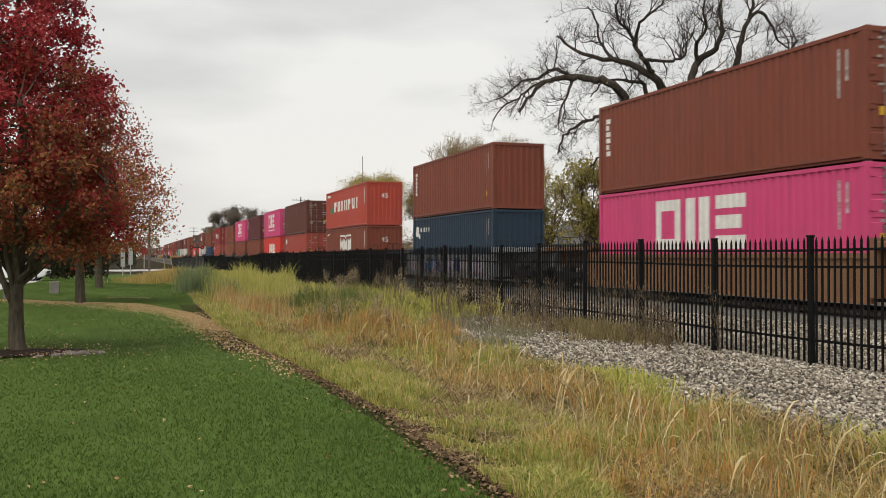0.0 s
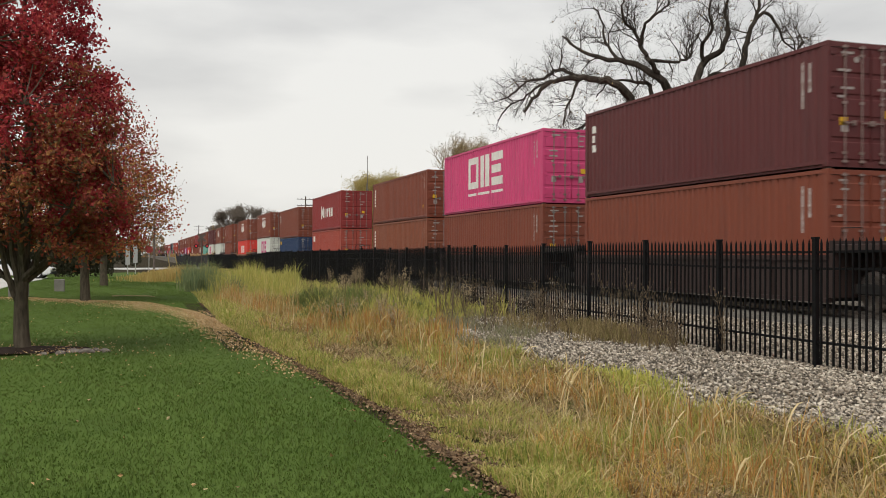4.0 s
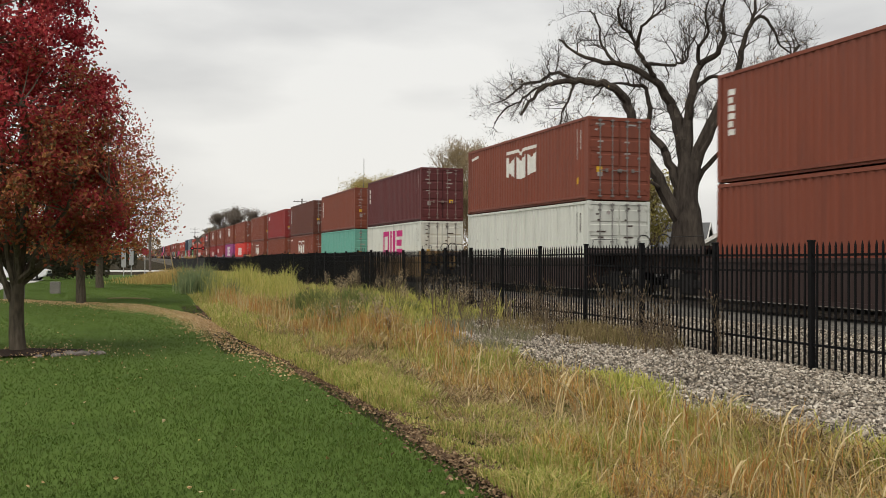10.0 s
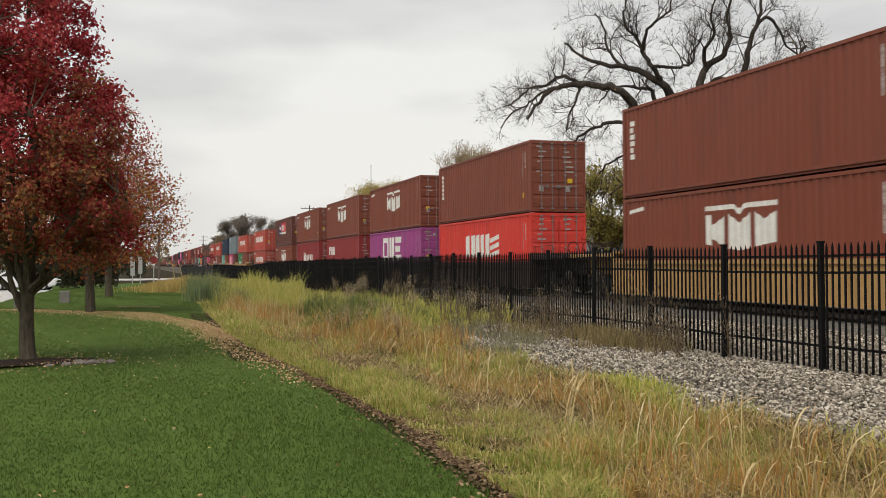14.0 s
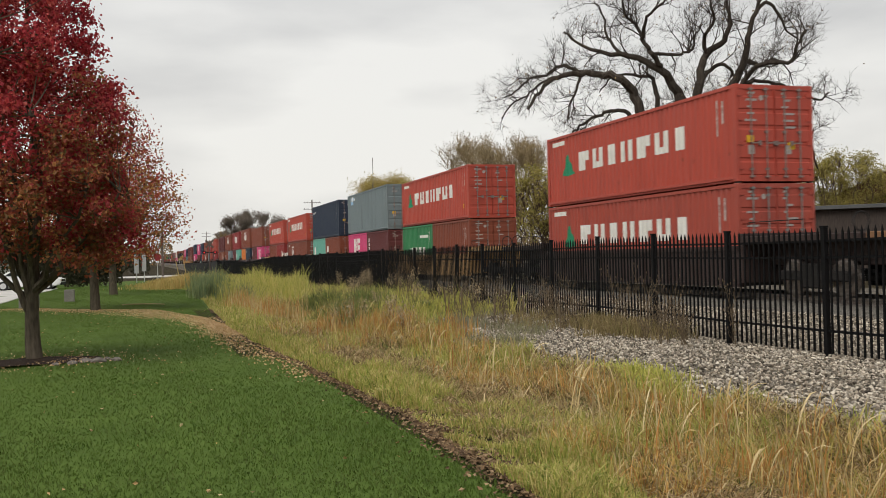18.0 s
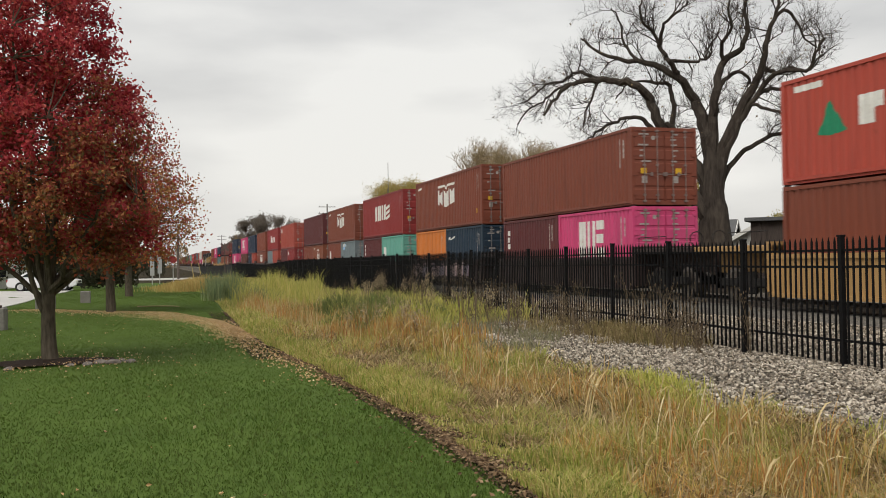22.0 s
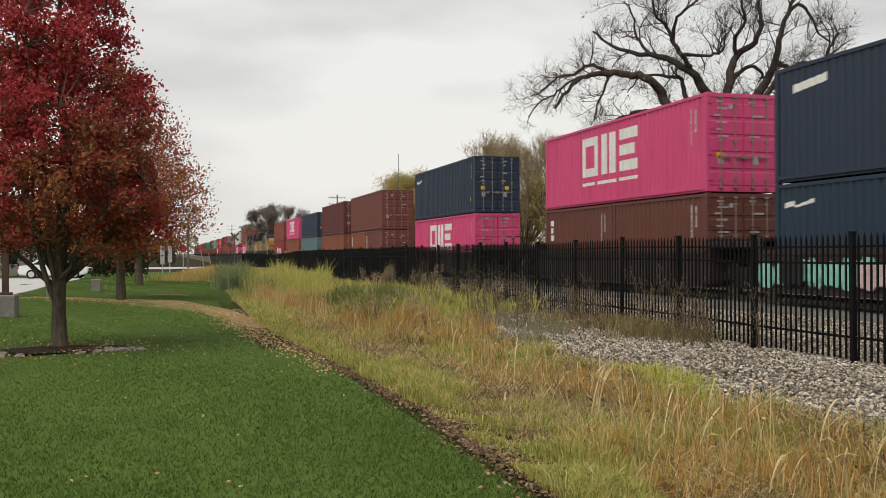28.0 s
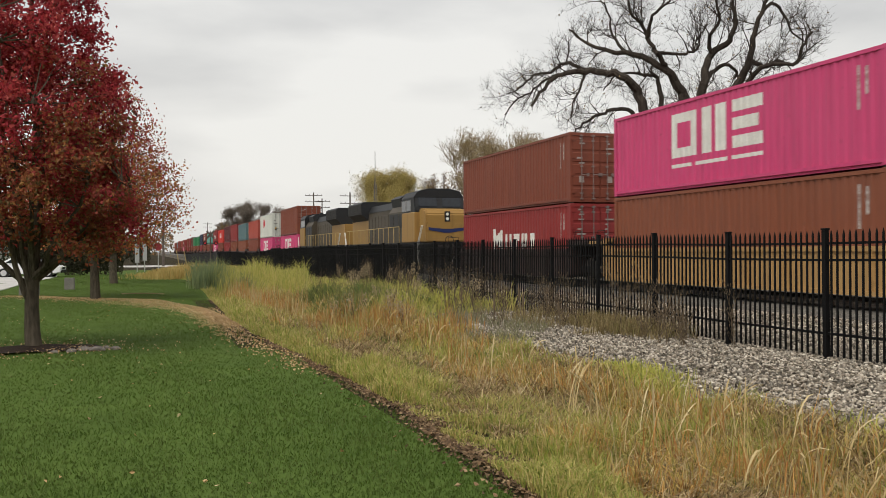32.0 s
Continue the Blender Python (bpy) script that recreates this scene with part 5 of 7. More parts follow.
def bare_bush_tree(name, x, y, height, width, mat, label, seed, leaves=0, leaf=0.2, bark=None, stems=7, level=1, kids=10, slim=0.018, loose=0.03):
    """A many-stemmed tree of upright fine twigs, with some leaves."""
    r = random.Random(seed)
    root = tagged(new(name), label, "tree")
    root.location = (x, y, float(ground_z(x, y)))
    bm, tips = bmesh.new(), []
    limb(bm, [(0, 0, -0.1), (0, 0, height * 0.12), (0.1, 0, height * 0.25)], height * 0.028, height * 0.02, 0.02, r, 7, 2)
    for k in range(stems):
        a = 2 * math.pi * (k + r.random() * 0.6) / stems
        w = width / 2 * r.uniform(0.35, 0.95)
        h = height * (1.02 - 0.45 * (w / (width / 2)) ** 2 * r.uniform(0.5, 1))
        p, rad = limb(bm, [(0, 0, height * r.uniform(0.1, 0.24)), (math.cos(a) * w * 0.5, math.sin(a) * w * 0.5, h * 0.5), (math.cos(a) * w, math.sin(a) * w, h)], height * 0.013, 0.02, 0.08, r, 5, 4)
        sprout(bm, p, rad, level, r, height * 0.24, kids, tips, -0.25, 0.75, slim)
    part("trunk", bm, bark or M_TWIG, root, "stems and fine twigs")
    if leaves:
        g = np.random.default_rng(seed)
        c = np.array([tuple(t) for t in tips])
        c = np.repeat(c, leaves, 0) + g.normal(size=(len(c) * leaves, 3)) * height * loose
        v, t = scraps(c, g.uniform(0.6, 1.3, len(c)) * leaf)
        part("crown", soup("crown", v, t, mat), mat, root)
    return root


def far(az, dist):
    return math.sin(radians(az)) * dist, math.cos(radians(az)) * dist


bare_bush_tree("tree", *far(21.1, 75), 9.4, 11.5, M_LEAF_TAN, "broad light brown tree of fine bare twigs", 21, 2, 0.10, M_TWIG_PALE, 19, 2, 11, 0.018, 0.012)
bare_bush_tree("tree", *far(18.0, 82), 7.4, 5.5, M_LEAF_TAN, "brown tree with a few ragged leaves behind the track", 23, 3, 0.15, M_TWIG, 10, 2, 7, 0.018, 0.016)
bare_bush_tree("tree", *far(14.4, 100), 8.7, 7.0, M_LEAF_YEL, "pale yellow-leaved tree behind the track", 22, 34, 0.14, M_TWIG_PALE, 20, 1, 12, 0.018, 0.03)
bare_bush_tree("tree", *far(23.9, 62), 6.4, 5.6, M_LEAF_OLIVE, "olive tree half bare behind the track", 24, 8, 0.17, None, 10)
bare_bush_tree("tree", *far(27.4, 58), 6.2, 6.0, M_LEAF_OLIVE, "olive shrubby tree behind the track", 25, 14, 0.16, None, 9)
bare_bush_tree("tree", *far(30.0, 56), 5.6, 5.0, M_LEAF_OLIVE, "olive shrubby tree behind the track", 26, 14, 0.16, None, 9)
bare_bush_tree("tree", *far(37.4, 60), 3.6, 4.6, M_LEAF_OLIVE, "olive and tan shrubby tree near the house", 27, 10, 0.12, M_TWIG, 10)
bare_bush_tree("tree", *far(40.6, 62), 6.0, 6.4, M_LEAF_OLIVE, "rounded olive tree with fine twigs behind a low shed", 28, 14, 0.11, M_TWIG, 12, 2, 7)
bare_bush_tree("tree", *far(45.5, 64), 4.6, 6.0, M_LEAF_OLIVE, "low olive tree beside the house", 29, 8, 0.12, M_TWIG, 10)
bare_bush_tree("tree", *far(6.5, 260), 13.0, 17.0, M_LEAF_HAZE, "distant grey-brown round tree", 30, 12, 0.3, M_TWIG, 18, 2, 7, 0.035, 0.03)
bare_bush_tree("tree", *far(5.2, 330), 10.5, 16.0, M_LEAF_HAZE, "distant grey-brown rounded tree", 31, 12, 0.32, M_TWIG, 16, 2, 6, 0.04, 0.03)


def hedge(name, x0, x1, y, depth, height, mat, label, seed, n, leaf):
    """A long mass of far foliage with an uneven top."""
    g = np.random.default_rng(seed)
    x = g.uniform(x0, x1, n)
    top = height * (0.55 + 0.45 * np.abs(np.sin(x * 0.33 + seed) * np.sin(x * 0.121 + 1.3 * seed)) + g.normal(0, 0.06, n))
    yy = y + g.uniform(-depth, depth, n)
    z = ground_z(x, yy) + top * np.sqrt(g.uniform(0, 1, n))
    v, t = scraps(np.stack([x, yy, z], 1), g.uniform(0.6, 1.4, n) * leaf)
    return tagged(part(name, soup(name, v, t, mat), mat), label, "far woods", kind="stuff")


hedge("far_woods", -140, 1, 162, 8, 5.0, M_LEAF_DARK, "dark belt of distant trees beyond the road", 3, 26000, 0.5)
hedge("far_woods", -260, 12, 420, 15, 12, M_LEAF_TAN, "hazy brown woods on the horizon", 5, 16000, 1.1)
hedge("far_woods", 24, 260, 330, 14, 11, M_LEAF_TAN, "brown woods behind the railway", 6, 16000, 1.0)
hedge("hedge", -34, -5.2, 80, 2.0, 6.5, M_LEAF_DARK, "dark overgrown hedge behind the driveway", 9, 16000, 0.26)
hedge("hedge", -5.7, -1.5, 76, 0.9, 2.7, M_LEAF_DARK, "dense dark low hedge beyond the lawn", 11, 7000, 0.2)
hedge("hedge", -44, -6.2, 116, 2.5, 5.5, M_LEAF_DARK, "dark overgrown hedge beside the road", 7, 22000, 0.32)


# ---------- grass, stones, leaves ----------
def stuff(name, v, t, mat, label, category):
    return tagged(part(name, soup(name, v, t, mat), mat), label, category, kind="stuff")


def field(n, y0, y1, power=1.7):
    """Distances that thin out away from the camera."""
    u = rng.random(n)
    return y0 * (y1 / y0) ** (u ** (1 / power) if power != 1 else u)


def plots(seed, n):
    """Soft patch values for points, from a few waves."""
    k = np.random.default_rng(seed)
    a, b, c = k.uniform(0.5, 1.6, (n, 1)), k.uniform(-1.6, 1.6, (n, 1)), k.uniform(0, 6.3, (n, 1))
    return lambda x, y: np.sin(a * x + b * y + c).mean(0) * 1.4


def on_ground(x, y, lift=0.0):
    return np.stack([x, y, ground_z(x, y) + lift], 1)


def edge_of(y):
    return np.interp(y, [p[1] for p in EDGE], [p[0] for p in EDGE])


def sow():
    patch, patch2 = plots(4, 7), plots(9, 7)
    # mown lawn
    n = 250000
    y = 4.2 * (75 / 4.2) ** rng.random(n)
    x = edge_of(y) - 0.05 - rng.random(n) * np.minimum(3 + 0.75 * y, 16)
    keep = (x > -0.45 * y - 2.5) & ~((x < -5.75) & (y > 33.9))
    x, y = x[keep], y[keep]
    h = rng.uniform(0.02, 0.05, len(x))
    v, t = blades(on_ground(x, y, -0.004), h, rng.uniform(0.004, 0.008, len(x)) * (1 + 0.06 * y), rng.uniform(0.3, 1.5, len(x)) + 1.0 * np.clip((y - 9) / 14, 0, 1))
    stuff("lawn_grass", v, t, M_GRASS_LAWN, "short mown green lawn grass", "grass")
    n = 26000
    x, y = rng.uniform(-6, 2.1, n), rng.uniform(-6, 4.6, n)
    v, t = blades(on_ground(x, y, -0.004), rng.uniform(0.025, 0.06, n), rng.uniform(0.006, 0.011, n), rng.uniform(0.3, 1.5, n))
    stuff("lawn_grass", v, t, M_GRASS_LAWN, "short mown green lawn grass", "grass")
    n = 20000
    x, y = rng.uniform(2.2, 5.6, n), rng.uniform(-6, 4.4, n)
    v, t = blades(on_ground(x, y), rng.uniform(0.08, 0.42, n), rng.uniform(0.007, 0.013, n), rng.uniform(0.2, 1.1, n))
    stuff("meadow_grass", v, t, M_GRASS_LOW, "rough grass of the swale", "grass")
    # low grass of the swale: bright and close along the lawn, thin and tufted further in
    n = 190000
    y = 4.0 * (75 / 4.0) ** rng.random(n)
    e = edge_of(y)
    lim = np.interp(y, [4, 12, 18, 24, 30, 36], [5.7, 5.7, 5.9, 6.6, 8.6, 9.2]) + 0.35 * patch(y * 0.9, y)
    x = e + 0.02 + rng.random(n) ** 1.15 * (lim - e)
    wet, knot = patch2(x * 1.1, y * 0.7), plots(15, 9)(x * 4.2, y * 3.6)
    d = x - e
    h = (0.07 + 0.13 * np.clip(d / 1.2, 0, 1) + 0.07 * wet + 0.15 * np.clip(knot, -0.5, 0.8)) * rng.uniform(0.4, 1.6, n)
    band = np.clip((1.15 + 0.5 * wet - d) / 0.5, 0, 1)
    keep = rng.random(n) < np.clip(0.9 * band + 0.22 + 1.5 * knot + 0.3 * wet + np.clip((y - 20) / 10, 0, 0.5), 0.03, 1)
    x, y, h = x[keep], y[keep], h[keep]
    n = len(x)
    v, t = blades(on_ground(x, y), np.maximum(h, 0.05), rng.uniform(0.005, 0.010, n) * (1 + 0.045 * y), rng.uniform(0.15, 1.0, n))
    stuff("meadow_grass", v, t, M_GRASS_LOW, "yellow-green rough grass of the swale", "grass")
    # tall autumn grass, in tufts
    tufts = 1500
    ty = 4.2 * (30 / 4.2) ** rng.random(tufts)
    te = edge_of(ty)
    reach = np.interp(ty, [4, 14, 20, 30, 40], [5.3, 5.3, 5.7, 8.0, 9.0])
    tx = te + 0.8 + rng.random(tufts) * np.maximum(reach - te - 0.8, 0.2)
    p = patch2(tx * 1.3, ty * 0.8) + 0.6 * plots(17, 9)(tx * 3.2, ty * 2.4) + 0.3 * np.clip((tx - te - 1.6) / 1.5, -0.8, 0.8) + 0.15 * rng.normal(size=tufts)
    keep = p > 0.22
    tx, ty, p = tx[keep], ty[keep], p[keep]
    per = 30
    x, y = (np.repeat(q, per) + rng.normal(0, 0.075, len(tx) * per) for q in (tx, ty))
    big = np.repeat(rng.uniform(0.6, 1.25, len(tx)), per)
    h = rng.uniform(0.16, 0.52, len(x)) * big
    v, t = blades(on_ground(x, y), h, rng.uniform(0.005, 0.010, len(x)) * (1 + 0.04 * y), rng.uniform(0.1, 1.3, len(x)), 0.55)
    stuff("tall_grass", v, t, M_GRASS_TALL, "tall orange and straw-coloured autumn grass", "grass")
    # orange cattail leaves standing in it, in tight stands
    m = 250
    cy = 4.3 * (24 / 4.3) ** rng.random(m)
    ce = edge_of(cy)
    cx = ce + 1.1 + rng.random(m) ** 0.8 * np.maximum(np.interp(cy, [4, 14, 20, 30], [5.3, 5.3, 5.9, 7.0]) - ce - 1.1, 0.3)
    keep = plots(21, 6)(cx * 1.6, cy * 1.2) > 0.02
    cx, cy = cx[keep], cy[keep]
    per = 11
    x, y = (np.repeat(q, per) + rng.normal(0, 0.055, len(cx) * per) for q in (cx, cy))
    h = np.repeat(rng.uniform(0.30, 0.70, len(cx)), per) * rng.uniform(0.5, 1.1, len(x))
    v, t = blades(on_ground(x, y), h, rng.uniform(0.008, 0.016, len(x)) * (1 + 0.02 * y), rng.uniform(0.02, 0.40, len(x)), 0.2)
    stuff("grass_stalks", v, t, M_STALK, "upright orange cattail leaves in the swale", "grass")
    # green blades among them
    m = 90
    cy = 4.6 * (18 / 4.6) ** rng.random(m)
    cx = edge_of(cy) + 1.2 + rng.random(m) * (5.4 - edge_of(cy) - 1.2)
    x, y = (np.repeat(q, 22) + rng.normal(0, 0.12, m * 22) for q in (cx, cy))
    v, t = blades(on_ground(x, y), rng.uniform(0.12, 0.42, len(x)), rng.uniform(0.008, 0.014, len(x)) * (1 + 0.02 * y), rng.uniform(0.1, 1.0, len(x)), 0.5)
    stuff("green_weeds", v, t, M_WEEDGREEN, "dark green leafy weeds in the swale", "weeds")
    # a green fringe where the swale meets the stone
    n = 6500
    y = rng.uniform(6.2, 13.5, n)
    x = 5.55 + 0.35 * np.sin(y * 1.3) + rng.normal(0, 0.24, n)
    keep = plots(51, 6)(x * 2, y * 1.6) > rng.normal(0.05, 0.2, n)
    x, y = x[keep], y[keep]
    v, t = blades(on_ground(x, y), rng.uniform(0.06, 0.30, len(x)), rng.uniform(0.007, 0.013, len(x)) * (1 + 0.03 * y), rng.uniform(0.2, 1.2, len(x)), 0.5)
    stuff("meadow_grass", v, t, M_BRIGHTGRASS, "bright green grass fringing the stone", "grass")
    # flattened dead grass between the tufts
    n = 70000
    y = 4.0 * (28 / 4.0) ** rng.random(n)
    e = edge_of(y)
    x = e + 0.5 + rng.random(n) ** 0.8 * np.maximum(5.7 - e - 0.5, 0.5)
    keep = plots(33, 7)(x * 1.6, y * 1.1) > rng.normal(-0.15, 0.12, n)
    x, y = x[keep], y[keep]
    v, t = blades(on_ground(x, y) + np.array([0, 0, 1.0]) * rng.uniform(0.01, 0.20, len(x))[:, None] * np.clip((x - edge_of(y) - 0.3) / 0.9, 0.1, 1)[:, None], rng.uniform(0.04, 0.15, len(x)), rng.uniform(0.006, 0.013, len(x)) * (1 + 0.03 * y), rng.uniform(1.2, 3.2, len(x)), 0.2)
    stuff("matted_grass", v, t, M_THATCH, "flattened dead brown grass", "grass")
    # broken stalks lying over the tufts
    n = 700
    y = 4.4 * (20 / 4.4) ** rng.random(n)
    x = edge_of(y) + 1.2 + rng.random(n) * (5.5 - edge_of(y) - 1.2)
    v, t = blades(on_ground(x, y) + np.array([0, 0, 1.0]) * rng.uniform(0.04, 0.3, n)[:, None], rng.uniform(0.08, 0.2, n), rng.uniform(0.006, 0.012, n), rng.uniform(1.6, 3.4, n), 0.1)
    stuff("broken_stalks", v, t, M_STRAW, "pale broken stalks lying in the grass", "grass")
    # pale stems arching over
    n = 260
    y = 4.4 * (24 / 4.4) ** rng.random(n)
    e = edge_of(y)
    x = e + 1.2 + rng.random(n) ** 0.7 * np.maximum(5.2 - e - 1.2, 0.3)
    h, a, w = rng.uniform(0.45, 0.9, n), rng.uniform(0, 6.3, n), rng.uniform(0.0022, 0.0046, n) * (1 + 0.03 * y)
    out = np.stack([np.cos(a), np.sin(a), 0 * a], 1)
    side = np.stack([-np.sin(a), np.cos(a), 0.6 + 0 * a], 1) * w[:, None]
    reach, fall = rng.uniform(0.12, 0.5, n), rng.uniform(0.0, 0.32, n)
    base, rows_ = on_ground(x, y), []
    for k in range(9):
        q = k / 8
        c = base + out * (h * reach * q ** 2.2)[:, None] + np.array([0, 0, 1.0]) * (h * (q - fall * q ** 5))[:, None]
        s_ = side * (1.0 if k < 6 else 1.35 if k < 8 else 0.3)
        rows_ += [c - s_, c + s_]
    v = np.stack(rows_, 1).reshape(-1, 3)
    f = np.array([q for k in range(8) for q in ((2 * k, 2 * k + 1, 2 * k + 3), (2 * k, 2 * k + 3, 2 * k + 2))])
    t = (f[None] + (np.arange(n) * 18)[:, None, None]).reshape(-1, 3)
    stuff("dry_stems", v, t, M_STRAW, "pale arching dry grass stems", "grass")
    # reeds: a green block, a straw-coloured front, a yellow-green mass and dark low growth behind
    def foot(y):
        return np.interp(y, [18, 20, 22, 25, 29.5, 34, 39.6, 48, 56], [4.6, 4.3, 4.0, 3.7, 3.3, 2.9, 2.4, 2.6, 3.4])

    def stand(n, y0, y1, d0, d1, h0, h1, w, mat, label, bent=0.5):
        y = rng.uniform(y0, y1, n)
        d = d0 + (d1 - d0) * rng.random(n)
        x = foot(y) + d + rng.normal(0, 0.18, n) + 0.25 * np.sin(y * 1.9)
        keep = (x < 9.2) & ((h1 < 0.98) | (x < 0.166 * y)) & (plots(int(n % 97), 6)(x * 2.0, y * 1.3) > rng.normal(-0.12, 0.18, n))
        x, y = x[keep], y[keep]
        v, t = blades(on_ground(x, y), rng.uniform(h0, h1, len(x)) * np.clip(0.82 + 0.8 * patch2(x * 1.5, y * 1.0), 0.35, 1.4), rng.uniform(0.7, 1.3, len(x)) * w, rng.uniform(0.05, bent, len(x)), 0.4)
        stuff("reeds", v, t, mat, label, "reeds")

    stand(4200, 37, 49, -0.1, 1.3, 0.8, 1.4, 0.026, M_REED_BLUE, "stand of blue-green reeds")
    stand(1300, 17, 23, 0.2, 1.3, 0.35, 0.7, 0.014, M_STALK, "straw and rust coloured cattail stalks", 0.35)
    stand(4000, 15, 25, -0.2, 1.1, 0.12, 0.34, 0.014, M_BRIGHTGRASS, "bright yellow-green grass of the bank", 0.9)
    stand(5200, 24, 34, -0.1, 1.4, 0.40, 0.9, 0.017, M_STALK, "straw and rust coloured cattail stalks", 0.35)
    stand(2600, 20, 38, 0.0, 1.9, 0.5, 1.0, 0.014, M_STRAW, "dry straw-coloured reeds", 0.4)
    stand(17000, 33, 56, 0.7, 5.6, 0.5, 1.25, 0.022, M_REED, "yellow-green reeds of the swale")
    stand(14000, 23.5, 34, 1.0, 3.3, 0.25, 0.7, 0.026, M_WEEDGREEN, "dark green weeds behind the reeds", 1.0)
    stand(12000, 22, 36, 2.6, 5.8, 0.18, 0.5, 0.02, M_BRIGHTGRASS, "bright green grass of the bank", 0.9)
    stand(9000, 22, 40, 1.0, 5.6, 0.25, 0.75, 0.02, M_REED, "rough yellow-green growth of the bank", 0.9)
    stand(4000, 25, 36, 1.6, 5.0, 0.25, 0.7, 0.012, M_DRYGRASS, "dry grass among the reeds", 0.8)
    n = 5000
    y = rng.uniform(15.2, 25, n)
    x = 5.5 + 0.10 * (y - 15) + rng.random(n) * np.interp(y, [14.8, 18, 25], [0.9, 2.2, 2.6])
    keep = plots(61, 7)(x * 2.2, y * 1.7) > rng.normal(0.0, 0.2, n)
    x, y = x[keep], y[keep]
    v, t = blades(on_ground(x, y), rng.uniform(0.08, 0.32, len(x)), rng.uniform(0.008, 0.018, len(x)), rng.uniform(0.3, 1.3, len(x)), 0.5)
    stuff("low_weeds", v, t, M_GREYWEED, "grey-green low weeds creeping over the stone", "weeds")
    n = 5000
    y = rng.uniform(58, 75, n)
    x = rng.normal(2.2, 1.15, n) + (66 - y) * 0.05
    h = rng.uniform(0.35, 1.05, n) * np.clip(0.35 + 0.25 * x, 0.3, 1.15)
    v, t = blades(on_ground(x, y), h, rng.uniform(0.03, 0.05, n), rng.uniform(0.1, 0.5, n), 0.4)
    stuff("tall_grass", v, t, M_GOLDGRASS, "golden grass beside the reeds", "grass")
    n = 12000
    y = rng.uniform(54, 98, n)
    x = rng.uniform(3.0, 9.2, n)
    v, t = blades(on_ground(x, y), rng.uniform(0.2, 0.6, n), rng.uniform(0.03, 0.06, n), rng.uniform(0.1, 0.6, n), 0.4)
    stuff("meadow_grass", v, t, M_GRASS_LOW, "rough grass towards the crossing", "grass")
    # crushed stone
    n = 100000
    y = 5.0 * (42 / 5.0) ** rng.random(n)
    x = rng.uniform(4.8, 13.6, n)
    keep = x > np.interp(y, [5, 12, 18, 24, 30], [5.5, 5.6, 5.8, 6.5, 8.4]) + 0.45 * patch(y * 0.9, y) + rng.normal(0, 0.2, n)
    x, y = x[keep], y[keep]
    n = len(x)
    s = rng.uniform(0.009, 0.026, n) * (1 + 0.012 * y)
    octa = np.array([[1, 0, 0], [-1, 0, 0], [0, 1, 0], [0, -1, 0], [0, 0, 1], [0, 0, -1]], float)
    v = octa[None] * rng.uniform(0.65, 1.25, (n, 6, 1)) + rng.normal(0, 0.15, (n, 6, 3))
    a, b = rng.uniform(0, 6.3, n), rng.uniform(0, 6.3, n)
    ca, sa, cb, sb = np.cos(a), np.sin(a), np.cos(b), np.sin(b)
    one, nil = np.ones(n), np.zeros(n)
    R = np.stack([np.stack([ca, -sa * cb, sa * sb], 1), np.stack([sa, ca * cb, -ca * sb], 1), np.stack([nil, sb, cb], 1)], 1)
    v = np.einsum("nij,nkj->nki", R, v) * s[:, None, None] * np.array([1.1, 1.1, 0.95]) + (on_ground(x, y) + np.array([0, 0, 1.0]) * rng.uniform(-0.008, 0.04, n)[:, None])[:, None]
    f = np.array([[0, 2, 4], [2, 1, 4], [1, 3, 4], [3, 0, 4], [2, 0, 5], [1, 2, 5], [3, 1, 5], [0, 3, 5]])
    t = (f[None] + (np.arange(n) * 6)[:, None, None]).reshape(-1, 3)
    stuff("gravel", v.reshape(-1, 3), t, M_STONE, "pale grey crushed stone", "gravel")
    # brown dry growth at the fence's foot
    n = 9000
    y = rng.uniform(14.5, 36, n)
    x = 9.3 - 1.7 * rng.random(n) ** 1.6 - np.clip(y - 22, 0, 14) * rng.uniform(0, 0.12, n)
    keep = plots(71, 6)(x * 1.5, y * 2.2) + 0.025 * (y - 24) > rng.normal(0.2, 0.1, n)
    x, y = x[keep], y[keep]
    v, t = blades(on_ground(x, y), rng.uniform(0.12, 0.5, len(x)), rng.uniform(0.008, 0.016, len(x)), rng.uniform(0.15, 1.1, len(x)), 0.5)
    stuff("dry_grass", v, t, M_DRYGRASS, "dry brown grass at the fence's foot", "grass")
    n = 2600
    y, x = rng.uniform(15.2, 18.4, n), 9.25 - 0.85 * rng.random(n) ** 1.3
    v, t = blades(on_ground(x, y), rng.uniform(0.15, 0.46, n), rng.uniform(0.008, 0.014, n), rng.uniform(0.15, 0.9, n), 0.5)
    stuff("dry_grass", v, t, M_DRYGRASS, "tan tuft of dry grass under the fence", "grass")
    # fallen leaves: along the lawn's edge, in the drift by the second tree, and strewn
    n = 7500
    y = 4.2 * (27 / 4.2) ** rng.random(n)
    x = edge_of(y) + 0.04 * np.sin(y * 2.3) + rng.normal(0.05, 0.11, n) * rng.uniform(0.3, 1.7, n) + np.clip(y - 12, 0, 20) * rng.normal(-0.02, 0.02, n)
    far_ = y > 11 + 10 * rng.random(len(y))
    tan_x, tan_y = x[far_] + rng.normal(-0.12, 0.14, far_.sum()), y[far_]
    x, y = x[y < 16], y[y < 16]
    v, t = scraps(on_ground(x, y, 0.03), rng.uniform(0.02, 0.052, len(x)), 0.35)
    stuff("leaf_litter", v, t, M_FALLEN_DARK, "dark brown leaf litter along the lawn's edge", "leaves")
    m = 6800
    y2 = 37 - 17 * rng.random(m) ** 1.2
